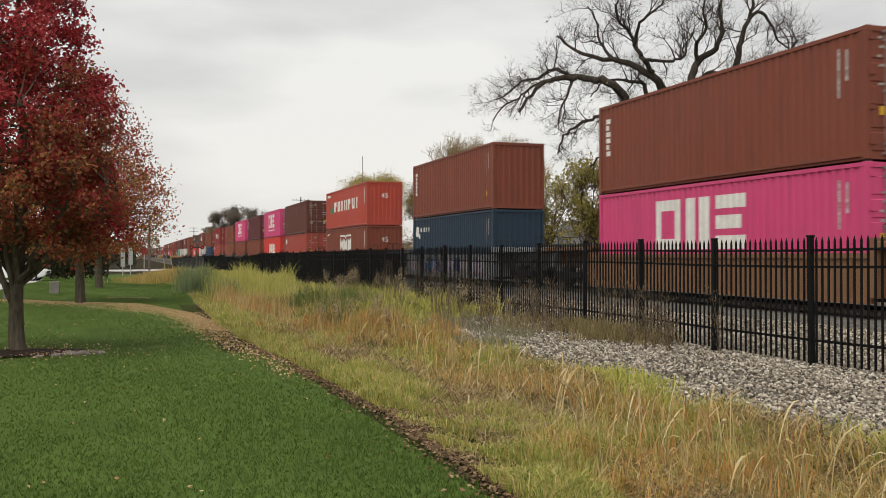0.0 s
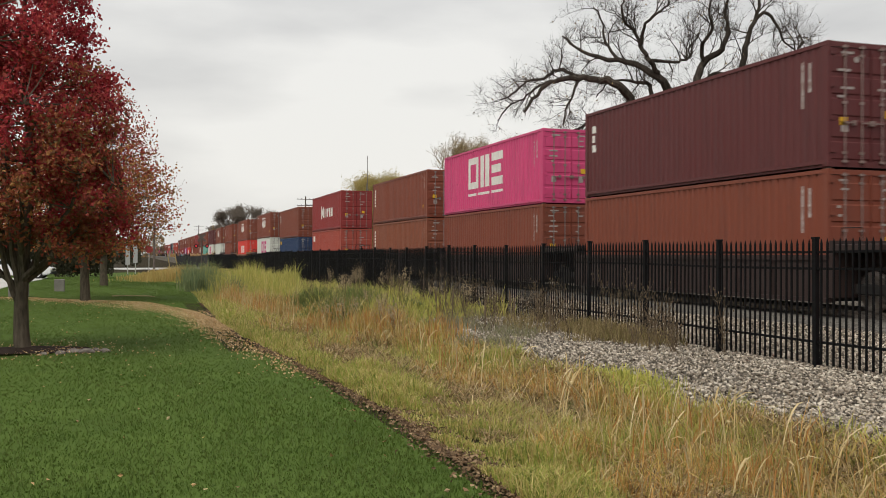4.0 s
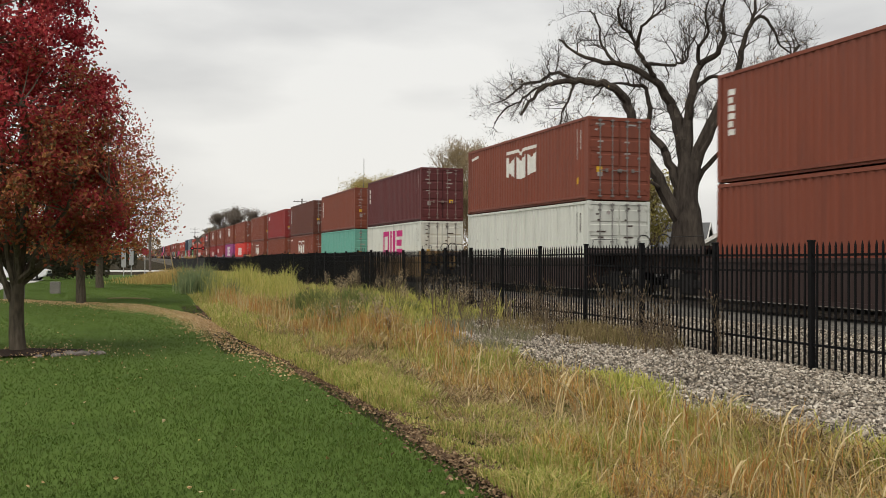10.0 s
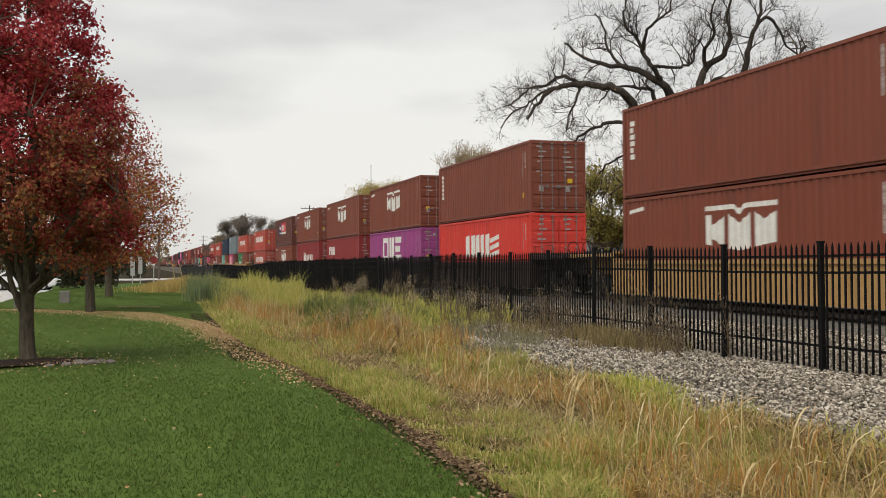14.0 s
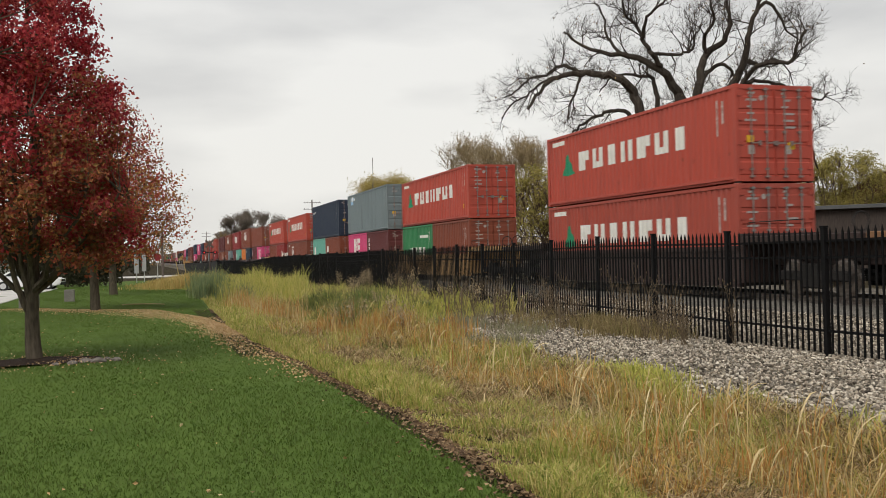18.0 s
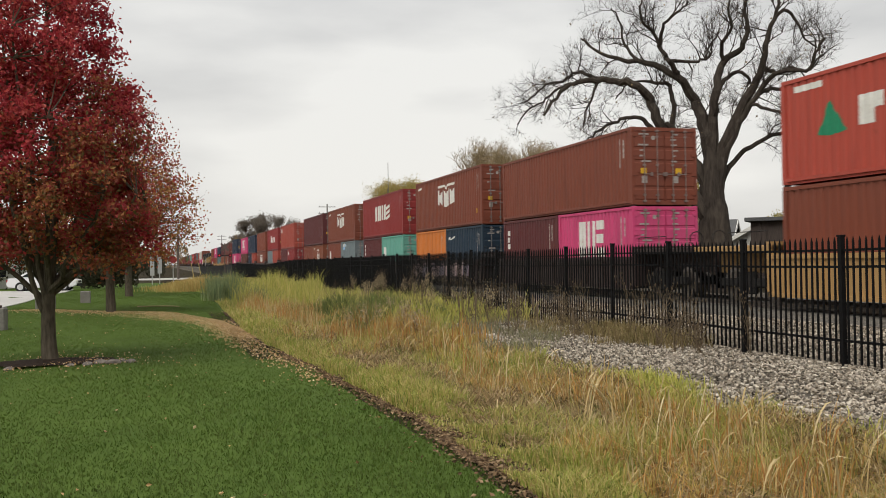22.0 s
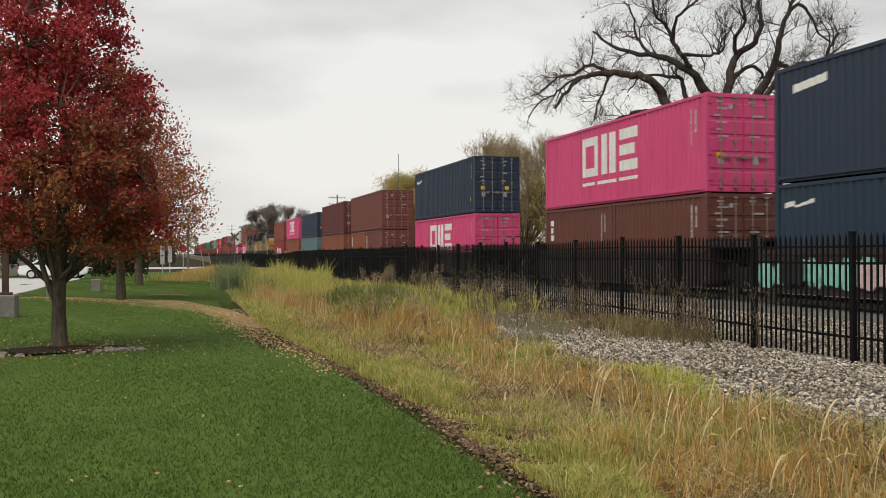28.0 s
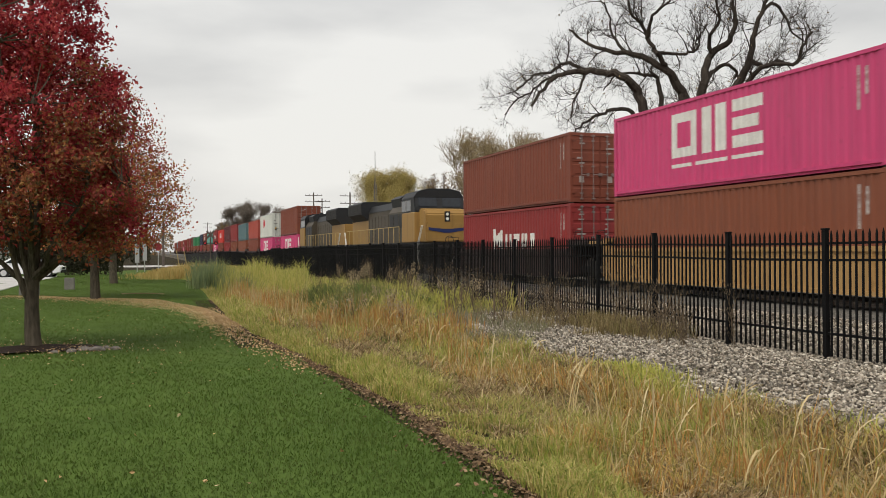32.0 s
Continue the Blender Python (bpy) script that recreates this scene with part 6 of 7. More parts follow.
    x2 = np.interp(y2, [20, 24, 27, 32.2, 34.8, 37], [1.95, 1.9, 1.6, 0.4, -1.6, -3.4]) - np.abs(rng.normal(0, 0.6, m)) * np.clip((y2 - 22) / 6, 0.7, 2.0) * np.clip((y2 - 16) / 12, 0.2, 1)
    k = 300
    y3, x3 = rng.uniform(6, 32, k), rng.uniform(-6, 2.2, k)
    w = 700
    q, d = rng.uniform(0, 6.3, w), np.abs(rng.normal(0, 1.3, w))
    x, y = np.concatenate([x2, x3, -1.7 + d * np.cos(q), tan_x - 0.1]), np.concatenate([y2, y3, 16.6 + d * np.sin(q) * 0.8, tan_y])
    keep = ~((np.arange(len(x)) >= m) & (x > edge_of(y)))
    x, y = x[keep], y[keep]
    v, t = scraps(on_ground(x, y, 0.035), rng.uniform(0.03, 0.052, len(x)), 0.35)
    stuff("fallen_leaves", v, t, M_FALLEN, "tan and yellow fallen leaves on the lawn", "leaves")


sow()


def leaf_strip():
    """The bare soil line between lawn and rough grass."""
    bm = bmesh.new()
    prev = None
    for k in range(90):
        y = 3.5 + k * 0.32
        c, w = edge_x(y) + 0.05 * math.sin(y * 2.3) + 0.02 * math.sin(y * 9.1), 0.055 + 0.025 * math.sin(y * 1.7) + 0.02 * math.sin(y * 7.3)
        cur = [bm.verts.new((c + d, y, float(ground_z(c + d, y)) + (0.03 if abs(d) < 0.05 else 0.008))) for d in (-w, 0, w)]
        if prev:
            bm.faces.new((prev[0], cur[0], cur[1], prev[1])), bm.faces.new((prev[1], cur[1], cur[2], prev[2]))
        prev = cur
    bmesh.ops.recalc_face_normals(bm, faces=bm.faces)
    tagged(part("soil_edge", bm, M_SOIL), "narrow strip of bare soil and litter", "soil edge", kind="structure")


leaf_strip()


def rock(name, x, y, s, seed, mat):
    r = random.Random(seed)
    bm = bmesh.new()
    bmesh.ops.create_icosphere(bm, subdivisions=2, radius=1)
    for v in bm.verts:
        k = 1 + 0.25 * noise.noise(v.co * 1.3 + Vector((seed, 0, 0)))
        v.co = Vector((v.co.x * s[0], v.co.y * s[1], v.co.z * s[2])) * k
    ob = part(name, bm, mat)
    ob.matrix_basis = pose(x, y, float(ground_z(x, y)) + s[2] * 0.25, 0, 0, r.uniform(0, 180))
    return tagged(ob, "rounded pale fieldstone lying in mulch by a tree", "stone", "stones round the tree")


M_ROCK = surface("fieldstone", (0.33, 0.29, 0.25), (0.11, 0.09, 0.08), 18, 3, 0.9, 0.5)
for i, (x, y, s) in enumerate(((-0.92, 16.25, 0.11), (-0.72, 16.15, 0.13), (-0.45, 16.3, 0.1), (-1.1, 16.05, 0.09), (-2.55, 16.2, 0.13), (-2.25, 16.05, 0.09), (-0.6, 16.5, 0.08), (-1.35, 16.0, 0.07))):
    rock("stone", x, y, (s * 1.0, s * 0.8, s * 0.5), i + 1, M_ROCK)
mulch = bmesh.new()
ring = [mulch.verts.new((-1.7 + 0.92 * (1 + 0.10 * math.sin(3 * a) + 0.07 * math.sin(7 * a)) * math.cos(a), 16.7 + 0.68 * (1 + 0.1 * math.sin(5 * a)) * math.sin(a), float(ground_z(-1.6, 16.7)) + 0.02)) for a in (k * math.pi / 16 for k in range(32))]
hub = mulch.verts.new((-1.7, 16.8, float(ground_z(-1.6, 16.7)) + 0.07))
for k in range(32):
    mulch.faces.new((ring[k], ring[(k + 1) % 32], hub))
tagged(part("mulch_bed", mulch, M_MULCH), "ring of dark mulch round the tree trunk", "mulch", kind="structure")


def weed(x, y, h, seed):
    """A dry upright weed with forked side stems."""
    r = random.Random(seed)
    bm = bmesh.new()
    for _ in range(r.randint(3, 5)):
        a, w = r.uniform(0, 6.3), r.uniform(0.02, 0.28)
        hh = h * r.uniform(0.6, 1.1)
        p, rad = limb(bm, [(r.gauss(0, 0.06), r.gauss(0, 0.06), -0.02), (math.cos(a) * w * 0.4, math.sin(a) * w * 0.4, hh * 0.55), (math.cos(a) * w, math.sin(a) * w, hh)], 0.006, 0.003, 0.01, r, 4, 3)
        ends = [p[-1]]
        sprout(bm, p, rad, 0, r, h * 0.26, 7, ends, -0.2, 1.0, 0.003)
        for e in ends:
            tube(bm, [e, e + Vector((0, 0, 0.022)), e + Vector((0, 0, 0.045))], [0.003, 0.009, 0.002], 4)
    ob = part("dry_weed", bm, M_WEED)
    ob.location = (x, y, float(ground_z(x, y)))
    return tagged(ob, "dry brown branching weed by the fence", "weed", "dry weeds along the fence")


for i, (x, y, h) in enumerate(((8.9, 14.7, 1.1), (8.6, 15.0, 0.9), (8.9, 15.6, 1.2), (8.5, 15.9, 1.0), (8.9, 16.7, 1.15), (8.3, 17.3, 0.9), (8.7, 18.2, 1.0), (8.4, 19.0, 0.8), (8.8, 19.8, 0.9), (8.1, 20.6, 0.9),
                               (7.6, 21.5, 1.0), (8.2, 22.6, 1.2), (7.5, 23.3, 1.1), (8.3, 24.6, 1.0), (7.9, 26.0, 1.1), (8.6, 27.5, 0.9), (8.2, 13.9, 0.6), (7.8, 29.0, 1.2), (8.4, 31.5, 1.2), (7.9, 34.0, 1.3), (8.5, 36.0, 1.2), (7.0, 25.0, 0.8), (6.6, 20.0, 0.7), (7.2, 18.6, 0.6))):
    weed(x, y, h, 40 + i)
_r = random.Random(77)
for i in range(34):
    y = _r.uniform(13.2, 25)
    weed(9.25 - _r.random() ** 1.5 * (0.9 + 0.05 * (y - 13)), y, _r.uniform(0.4, 0.95), 90 + i)
for i in range(7):
    weed(_r.uniform(5.4, 7.8), _r.uniform(21.5, 33), _r.uniform(0.8, 1.3), 150 + i)


def seed_stalk(x, y, h, seed):
    """A stiff dark stalk that ends in a thick spike."""
    r = random.Random(seed)
    lean = r.uniform(-0.06, 0.06)
    bm = tube(bmesh.new(), [(0, 0, -0.03), (lean * 0.3, 0, h * 0.45), (lean * 0.5, 0.01, h * 0.55), (lean * 0.8, 0.01, h * 0.85), (lean, 0, h)], [0.012, 0.011, 0.024, 0.022, 0.006], 7)
    for k in range(5):
        a, z = r.uniform(0, 6.3), h * r.uniform(0.05, 0.4)
        tube(bm, [(0, 0, z), (0.06 * math.cos(a), 0.06 * math.sin(a), z + 0.03), (0.13 * math.cos(a), 0.13 * math.sin(a), z - 0.04)], [0.006, 0.012, 0.003], 4)
    ob = part("seed_stalk", bm, M_WEED)
    ob.location = (x, y, float(ground_z(x, y)))
    return tagged(ob, "stiff dark brown seed stalk standing in the stones", "weed", "seed stalks by the fence")


for i, (x, y, h) in enumerate(((7.3, 21.6, 0.8), (7.1, 18.8, 0.7), (8.1, 19.6, 0.65), (7.9, 17.2, 0.6), (7.6, 23.8, 0.7), (8.6, 21.0, 0.75))):
    seed_stalk(x, y, h, 500 + i)


def seed_weed(x, y, h, seed):
    """A dry weed gone to seed: thin stems, each with a pale fluffy head."""
    r, g = random.Random(seed), np.random.default_rng(seed)
    root = tagged(new("seed_weed"), "dry weed with pale fluffy seed heads", "weed", "seed weeds on the bank")
    root.location = (x, y, float(ground_z(x, y)))
    bm, heads = bmesh.new(), []
    for _ in range(r.randint(5, 9)):
        a, w = r.uniform(0, 6.3), r.uniform(0.05, 0.32)
        hh = h * r.uniform(0.6, 1.05)
        p, rad = limb(bm, [(math.cos(a) * w * 0.2, math.sin(a) * w * 0.2, -0.02), (math.cos(a) * w * 0.6, math.sin(a) * w * 0.6, hh * 0.6), (math.cos(a) * w, math.sin(a) * w, hh)], 0.006, 0.003, 0.01, r, 4, 2)
        heads += [tuple(p[-1]), tuple(p[-2])]
    part("stems", bm, M_WEED, root)
    c = np.repeat(np.array(heads), 11, 0)
    c = c + g.normal(size=c.shape) * np.array([0.045, 0.045, 0.07])
    v, t = scraps(c, g.uniform(0.03, 0.06, len(c)))
    tagged(part("seed_fluff", soup("seed_fluff", v, t, M_FLUFF), M_FLUFF, root, "pale fluffy seed heads"), kind="stuff")


for i, (x, y, h) in enumerate(((4.9, 22.3, 0.75), (5.3, 19.4, 0.7), (5.2, 20.3, 0.65), (4.6, 23.6, 0.8), (5.6, 21.6, 0.7), (8.6, 30.0, 1.2), (8.8, 33.5, 0.9), (8.3, 36.5, 1.0), (8.7, 27.0, 0.75), (8.2, 41.0, 0.9),
                               (7.4, 26.0, 0.8), (6.3, 29.0, 0.9), (5.9, 24.5, 0.7), (8.9, 38.5, 1.1), (7.0, 32.5, 0.9), (8.8, 25.0, 0.9))):
    seed_weed(x, y, h, 300 + i)


# ---------- the two locomotives ----------
M_LOCO = steel_paint("armour yellow paint", (0.33, 0.188, 0.050))
M_LOCODIRT = steel_paint("sooty yellow paint", (0.070, 0.055, 0.036))
M_LOCOGREY = steel_paint("dark grey locomotive paint", (0.017, 0.0175, 0.019))
M_GLASS = surface("dark window glass", (0.02, 0.024, 0.03), (0.012, 0.014, 0.018), 4, 1, 0.08, 0.0, 0.0, (1, 1, 1), 0.5, 0.6)
M_LAMP = bpy.data.materials.new("headlamp lens")
M_LAMP.use_nodes = True
M_LAMP.node_tree.nodes["Principled BSDF"].inputs["Base Color"].default_value = (0.8, 0.78, 0.7, 1)
M_LAMP.node_tree.nodes["Principled BSDF"].inputs["Roughness"].default_value = 0.15


def locomotive():
    """A six-axle diesel with cab and nose towards -y; its middle at the origin, heights from the rail."""
    root = tagged(new("locomotive"), "dirty yellow and grey six-axle diesel locomotive", "locomotive", "locomotives in the train")
    k, R = 11.3, RAIL

    def add(name, bm, mat, label="", parent=None):
        for v in bm.verts:
            v.co.z += R
        return part(name, bm, mat, parent or root, label)

    add("underframe", boxes((-1.5, 1.5, -k + 0.5, k - 0.5, 1.32, 1.62), (-1.2, 1.2, -k + 0.2, k - 0.2, 1.0, 1.34), bevel=0.03), M_IRON)
    add("walkway", boxes((-1.56, 1.56, -k + 0.9, k - 0.9, 1.62, 1.67)), M_LOCOGREY)
    add("fuel_tank", prism([(-1.35, 0.95), (-1.45, 1.3), (1.45, 1.3), (1.35, 0.95), (1.0, 0.45), (-1.0, 0.45)], -3.2, 3.2, "y"), M_IRON)
    nose = prism([(-k + 0.75, 1.67), (-k + 0.75, 3.25), (-k + 0.95, 3.5), (-k + 2.1, 3.62), (-k + 2.1, 1.67)], -1.25, 1.25)
    bmesh.ops.bevel(nose, geom=list(nose.edges), offset=0.07, segments=2, affect="EDGES")
    nz = add("nose", nose, M_LOCO, "blunt yellow nose")
    for z in (2.98, 3.24):
        part("headlight", rod([(0, -k + 0.72, R + z), (0, -k + 0.80, R + z)], 0.09, 12), M_LAMP, nz, "round headlamp lens")
    part("light_panel", boxes((-0.16, 0.16, -k + 0.735, -k + 0.76, R + 2.82, R + 3.40)), M_IRON, nz, "black headlamp surround")
    part("nose_door", boxes((0.35, 0.9, -k + 0.735, -k + 0.76, R + 1.75, R + 2.7), bevel=0.01), M_LOCO, nz)
    part("stripe", prism([(-1.1, R + 2.35), (-0.2, R + 2.2), (0.2, R + 2.2), (1.1, R + 2.35), (1.1, R + 2.5), (0.25, R + 2.42), (-0.25, R + 2.42), (-1.1, R + 2.5)], -k + 0.725, -k + 0.735, "y"), M_NAVYM, nz, "blue painted panel")
    cab = prism([(-k + 2.1, 1.67), (-k + 2.1, 3.6), (-k + 2.35, 4.35), (-k + 4.9, 4.35), (-k + 4.9, 1.67)], -1.5, 1.5)
    bmesh.ops.bevel(cab, geom=list(cab.edges), offset=0.06, segments=2, affect="EDGES")
    cb = add("cab", cab, M_LOCOGREY, "dark grey upper cab")
    add("cab_side", boxes((-1.53, 1.53, -k + 2.08, -k + 4.88, 1.68, 3.42), bevel=0.04), M_LOCO, "yellow lower cab")
    roof = prism([(-1.52, 4.25), (-1.25, 4.62), (-0.6, 4.78), (0.6, 4.78), (1.25, 4.62), (1.52, 4.25)], -k + 2.3, -k + 5.0, "y")
    add("cab_roof", roof, M_LOCOGREY, "dark grey curved cab roof")
    for x in (-0.72, 0.72):
        ws = boxes((x - 0.55, x + 0.55, -0.012, 0.012, -0.27, 0.27))
        ob = part("windshield", ws, M_GLASS, cb, "dark windscreen")
        ob.matrix_basis = pose(x * 0.0, -k + 2.20, R + 3.98, -18.4, 0, 0)
    for s in (-1, 1):
        for y in (3.0, 4.05):
            x0, x1 = sorted((s * 1.495, s * 1.515))
            wnd = part("side_window", boxes((x0, x1, -k + y, -k + y + 0.85, R + 3.5, R + 4.12)), M_GLASS, cb, "dark cab window")
            part("window_frame", boxes((x0, x1, -k + y - 0.05, -k + y - 0.005, R + 3.47, R + 4.15), (x0, x1, -k + y + 0.855, -k + y + 0.9, R + 3.47, R + 4.15)), M_GALV, wnd)
        part("number_board", boxes((s * 0.75 - 0.3, s * 0.75 + 0.3, -k + 2.4, -k + 2.5, R + 4.3, R + 4.5)), M_IRON, cb, "black board with a plain bar")
        part("number_bar", boxes((s * 0.75 - 0.22, s * 0.75 + 0.22, -k + 2.385, -k + 2.395, R + 4.36, R + 4.44)), M_WHITE, cb, "plain white bar")
    # long hood
    add("equipment_hood", prism([(-1.4, 1.67), (-1.4, 3.55), (-1.15, 3.95), (1.15, 3.95), (1.4, 3.55), (1.4, 1.67)], -k + 4.9, -k + 8.4, "y"), M_LOCODIRT, "sooty yellow equipment hood")
    add("engine_hood", prism([(-0.95, 1.67), (-0.95, 3.9), (-0.7, 4.25), (0.7, 4.25), (0.95, 3.9), (0.95, 1.67)], -k + 8.4, k - 6.6, "y"), M_LOCODIRT, "sooty yellow engine hood")
    add("hood_roof", prism([(-0.98, 3.85), (-0.72, 4.32), (0.72, 4.32), (0.98, 3.85), (0.9, 3.85), (0.68, 4.22), (-0.68, 4.22), (-0.9, 3.85)], -k + 8.45, k - 6.65, "y"), M_LOCOGREY)
    add("radiator_hood", prism([(-0.98, 1.67), (-0.98, 3.35), (0.98, 3.35), (0.98, 1.67)], k - 6.6, k - 1.3, "y"), M_LOCO)
    add("radiator_housing", prism([(-0.98, 3.35), (-1.5, 3.8), (-1.5, 4.55), (-1.3, 4.68), (1.3, 4.68), (1.5, 4.55), (1.5, 3.8), (0.98, 3.35)], k - 6.6, k - 2.2, "y"), M_LOCOGREY, "dark flared radiator housing")
    for s in (-1, 1):
        for j in range(9):
            x0, x1 = sorted((s * 0.95, s * 0.975))
            part("hood_door", kept(("hood_door", s), lambda: boxes((x0, x1, 0.02, 0.82, R + 1.85, R + 3.55), bevel=0.008)), M_LOCODIRT, root, at=(0, -k + 8.5 + j * 0.9, 0))
        for j in range(3):
            x0, x1 = sorted((s * 1.395, s * 1.42))
            part("intake_grille", kept(("intake_grille", s), lambda: boxes((x0, x1, 0.05, 1.0, R + 2.6, R + 3.45), bevel=0.01)), M_LOCOGREY, root, at=(0, -k + 5.0 + j * 1.12, 0))
        for j in range(4):
            x0, x1 = sorted((s * 1.495, s * 1.51))
            part("radiator_grille", kept(("radiator_grille", s), lambda: boxes((x0, x1, 0.04, 1.0, R + 3.85, R + 4.5), bevel=0.005)), M_IRON, root, at=(0, k - 6.55 + j * 1.07, 0))
        # handrails and steps
        top = [(s * 1.5, y, R + 2.65) for y in (-k + 5.6, k - 1.2)]
        part("handrail", rod(top, 0.022, 5), M_RAILPAINT, root, "yellow painted handrail")
        for j in range(13):
            part("stanchion", kept(("stanchion",), lambda: rod([(0, 0, R + 1.6), (0, 0, R + 2.65)], 0.02, 5)), M_RAILPAINT, root, at=(s * 1.5, -k + 5.6 + j * (2 * k - 6.8) / 12, 0))
        for e in (-1, 1):
            y = e * (k - 0.95)
            for j in range(4):
                part("step", kept(("step",), lambda: boxes((-0.22, 0.22, -0.3, 0.3, 0, 0.04))), M_LOCOGREY, root, at=(s * 1.3, y, R + 0.45 + j * 0.3))
            for o in (0.0, 0.26):
                foot_y, head_y = y - e * (0.62 - o), y + e * (0.05 + o)
                part("step_rail", rod([(s * 1.52, foot_y, R + 0.6), (s * 1.52, foot_y, R + 1.55), (s * 1.47, head_y, R + 2.6)], 0.026, 5), M_WHITE, root, "white step handrail")
    add("exhaust_stack", boxes((-0.3, 0.3, -0.6, 0.6, 4.25, 4.6), bevel=0.03), M_IRON)
    add("dynamic_brake", prism([(-1.2, 3.9), (-1.3, 4.4), (-1.0, 4.6), (1.0, 4.6), (1.3, 4.4), (1.2, 3.9)], -k + 6.0, -k + 8.3, "y"), M_LOCOGREY)
    add("air_horn", boxes((-0.15, 0.15, -k + 5.3, -k + 5.8, 4.0, 4.85)), M_LOCOGREY)
    add("plough", prism([(-k + 0.25, 0.2), (-k + 0.1, 0.25), (-k + 0.55, 1.05), (-k + 0.75, 1.05)], -1.4, 1.4), M_IRON)
    add("rear_end", boxes((-0.9, 0.9, k - 1.3, k - 1.22, 1.7, 3.3), bevel=0.02), M_LOCO)
    for e in (-1, 1):
        add("coupler", boxes((-0.16, 0.16, *sorted((e * (k - 0.2), e * (k + 0.15))), 0.75, 1.05), bevel=0.03), M_IRON)
        y = e * (k - 4.3)
        b = part("bogie", boxes((-1.2, -1.0, y - 2.6, y + 2.6, R + 0.55, R + 0.85), (1.0, 1.2, y - 2.6, y + 2.6, R + 0.55, R + 0.85), (-1.0, 1.0, y - 0.3, y + 0.3, R + 0.5, R + 0.9), (-1.22, -1.0, y - 1.2, y - 0.6, R + 0.3, R + 1.1), (-1.22, -1.0, y + 0.6, y + 1.2, R + 0.3, R + 1.1), bevel=0.03), M_IRON, root, "three-axle cast bogie")
        for dy in (-1.85, 0, 1.85):
            for s in (-1, 1):
                part("wheel", kept(("wheel",), wheel_mesh), M_RAIL, b, at=(s * 0.76, y + dy, R + 0.45))
    return root


loco = locomotive()
loco.matrix_basis = Matrix()
MOVING.append((loco, 831.6 + 11.4, 0.0, 0))
MOVING.append((copy_thing(loco, Matrix()), 831.6 + 11.4 + 22.95, 0.0, 180))


# ---------- beyond the track and beside the lawn ----------
M_SIDING = surface("pale siding", (0.55, 0.54, 0.50), (0.44, 0.43, 0.40), 20, 1, 0.8, 0.1)
M_BRICK = surface("brown brick wall", (0.16, 0.065, 0.045), (0.09, 0.04, 0.03), 25, 1, 0.9, 0.3)
M_ROOF = surface("grey shingles", (0.13, 0.13, 0.13), (0.07, 0.07, 0.07), 14, 1, 0.9, 0.4)
M_POLE = surface("weathered pole timber", (0.15, 0.12, 0.10), (0.08, 0.065, 0.055), 15, 2, 0.95, 0.3)
M_PRIMER = surface("rust brown post paint", (0.10, 0.055, 0.04), (0.06, 0.035, 0.028), 20, 2, 0.7, 0.1)
M_CAR = surface("white car paint", (0.80, 0.80, 0.80), (0.72, 0.72, 0.73), 4, 1, 0.25, 0.0, 0, (1, 1, 1), 0.5, 0.5)
M_TYRE = surface("black rubber", (0.025, 0.025, 0.025), (0.015, 0.015, 0.015), 20, 3, 0.8, 0.2)
M_ALU = surface("bare aluminium", (0.62, 0.62, 0.62), (0.5, 0.5, 0.5), 20, 3, 0.45, 0.05, 0.5)
M_SIGNRED = surface("red sign face", (0.34, 0.05, 0.05), (0.26, 0.04, 0.04), 20, 3, 0.5, 0.05)
M_RED_LIGHT = bpy.data.materials.new("lit red lens")
M_RED_LIGHT.use_nodes = True
_b = M_RED_LIGHT.node_tree.nodes["Principled BSDF"]
_b.inputs["Base Color"].default_value, _b.inputs["Emission Color"].default_value, _b.inputs["Emission Strength"].default_value = (0.5, 0.02, 0.02, 1), (1, 0.03, 0.06, 1), 0.7


def house(x, y, turn, w, d, eaves, ridge, wall, label, windows):
    """A gabled house: walls, two roof slopes, trim and windows, gable towards -y."""
    root = tagged(new("house"), label, "house")
    root.matrix_basis = pose(x, y, float(ground_z(x, y)) - 0.05, 0, 0, turn)
    part("wall", prism([(-w / 2, 0), (w / 2, 0), (w / 2, eaves), (0, ridge), (-w / 2, eaves)], 0, d, "y"), wall, root)
    for s in (-1, 1):
        o = 0.35
        sl = (ridge - eaves) / (w / 2)
        part("roof", prism([(0, ridge + 0.02), (0, ridge + 0.18), (s * (w / 2 + o), eaves - sl * o + 0.16), (s * (w / 2 + o), eaves - sl * o)], -0.4, d + 0.4, "y"), M_ROOF, root, "grey shingled roof slope")
        part("barge_board", prism([(0, ridge - 0.12), (0, ridge + 0.2), (s * (w / 2 + o + 0.03), eaves - sl * o + 0.18), (s * (w / 2 + o + 0.03), eaves - sl * o - 0.14)], -0.46, -0.405, "y"), M_WHITE, root, "white gable trim")
    for wx, wz, ww, wh in windows:
        wn_ = part("window", boxes((wx - ww / 2, wx + ww / 2, -0.05, -0.01, wz, wz + wh)), M_WHITE, root, "white framed window")
        part("pane", boxes((wx - ww / 2 + 0.08, wx + ww / 2 - 0.08, -0.06, -0.052, wz + 0.08, wz + wh - 0.08)), M_GLASS, wn_)
    return root


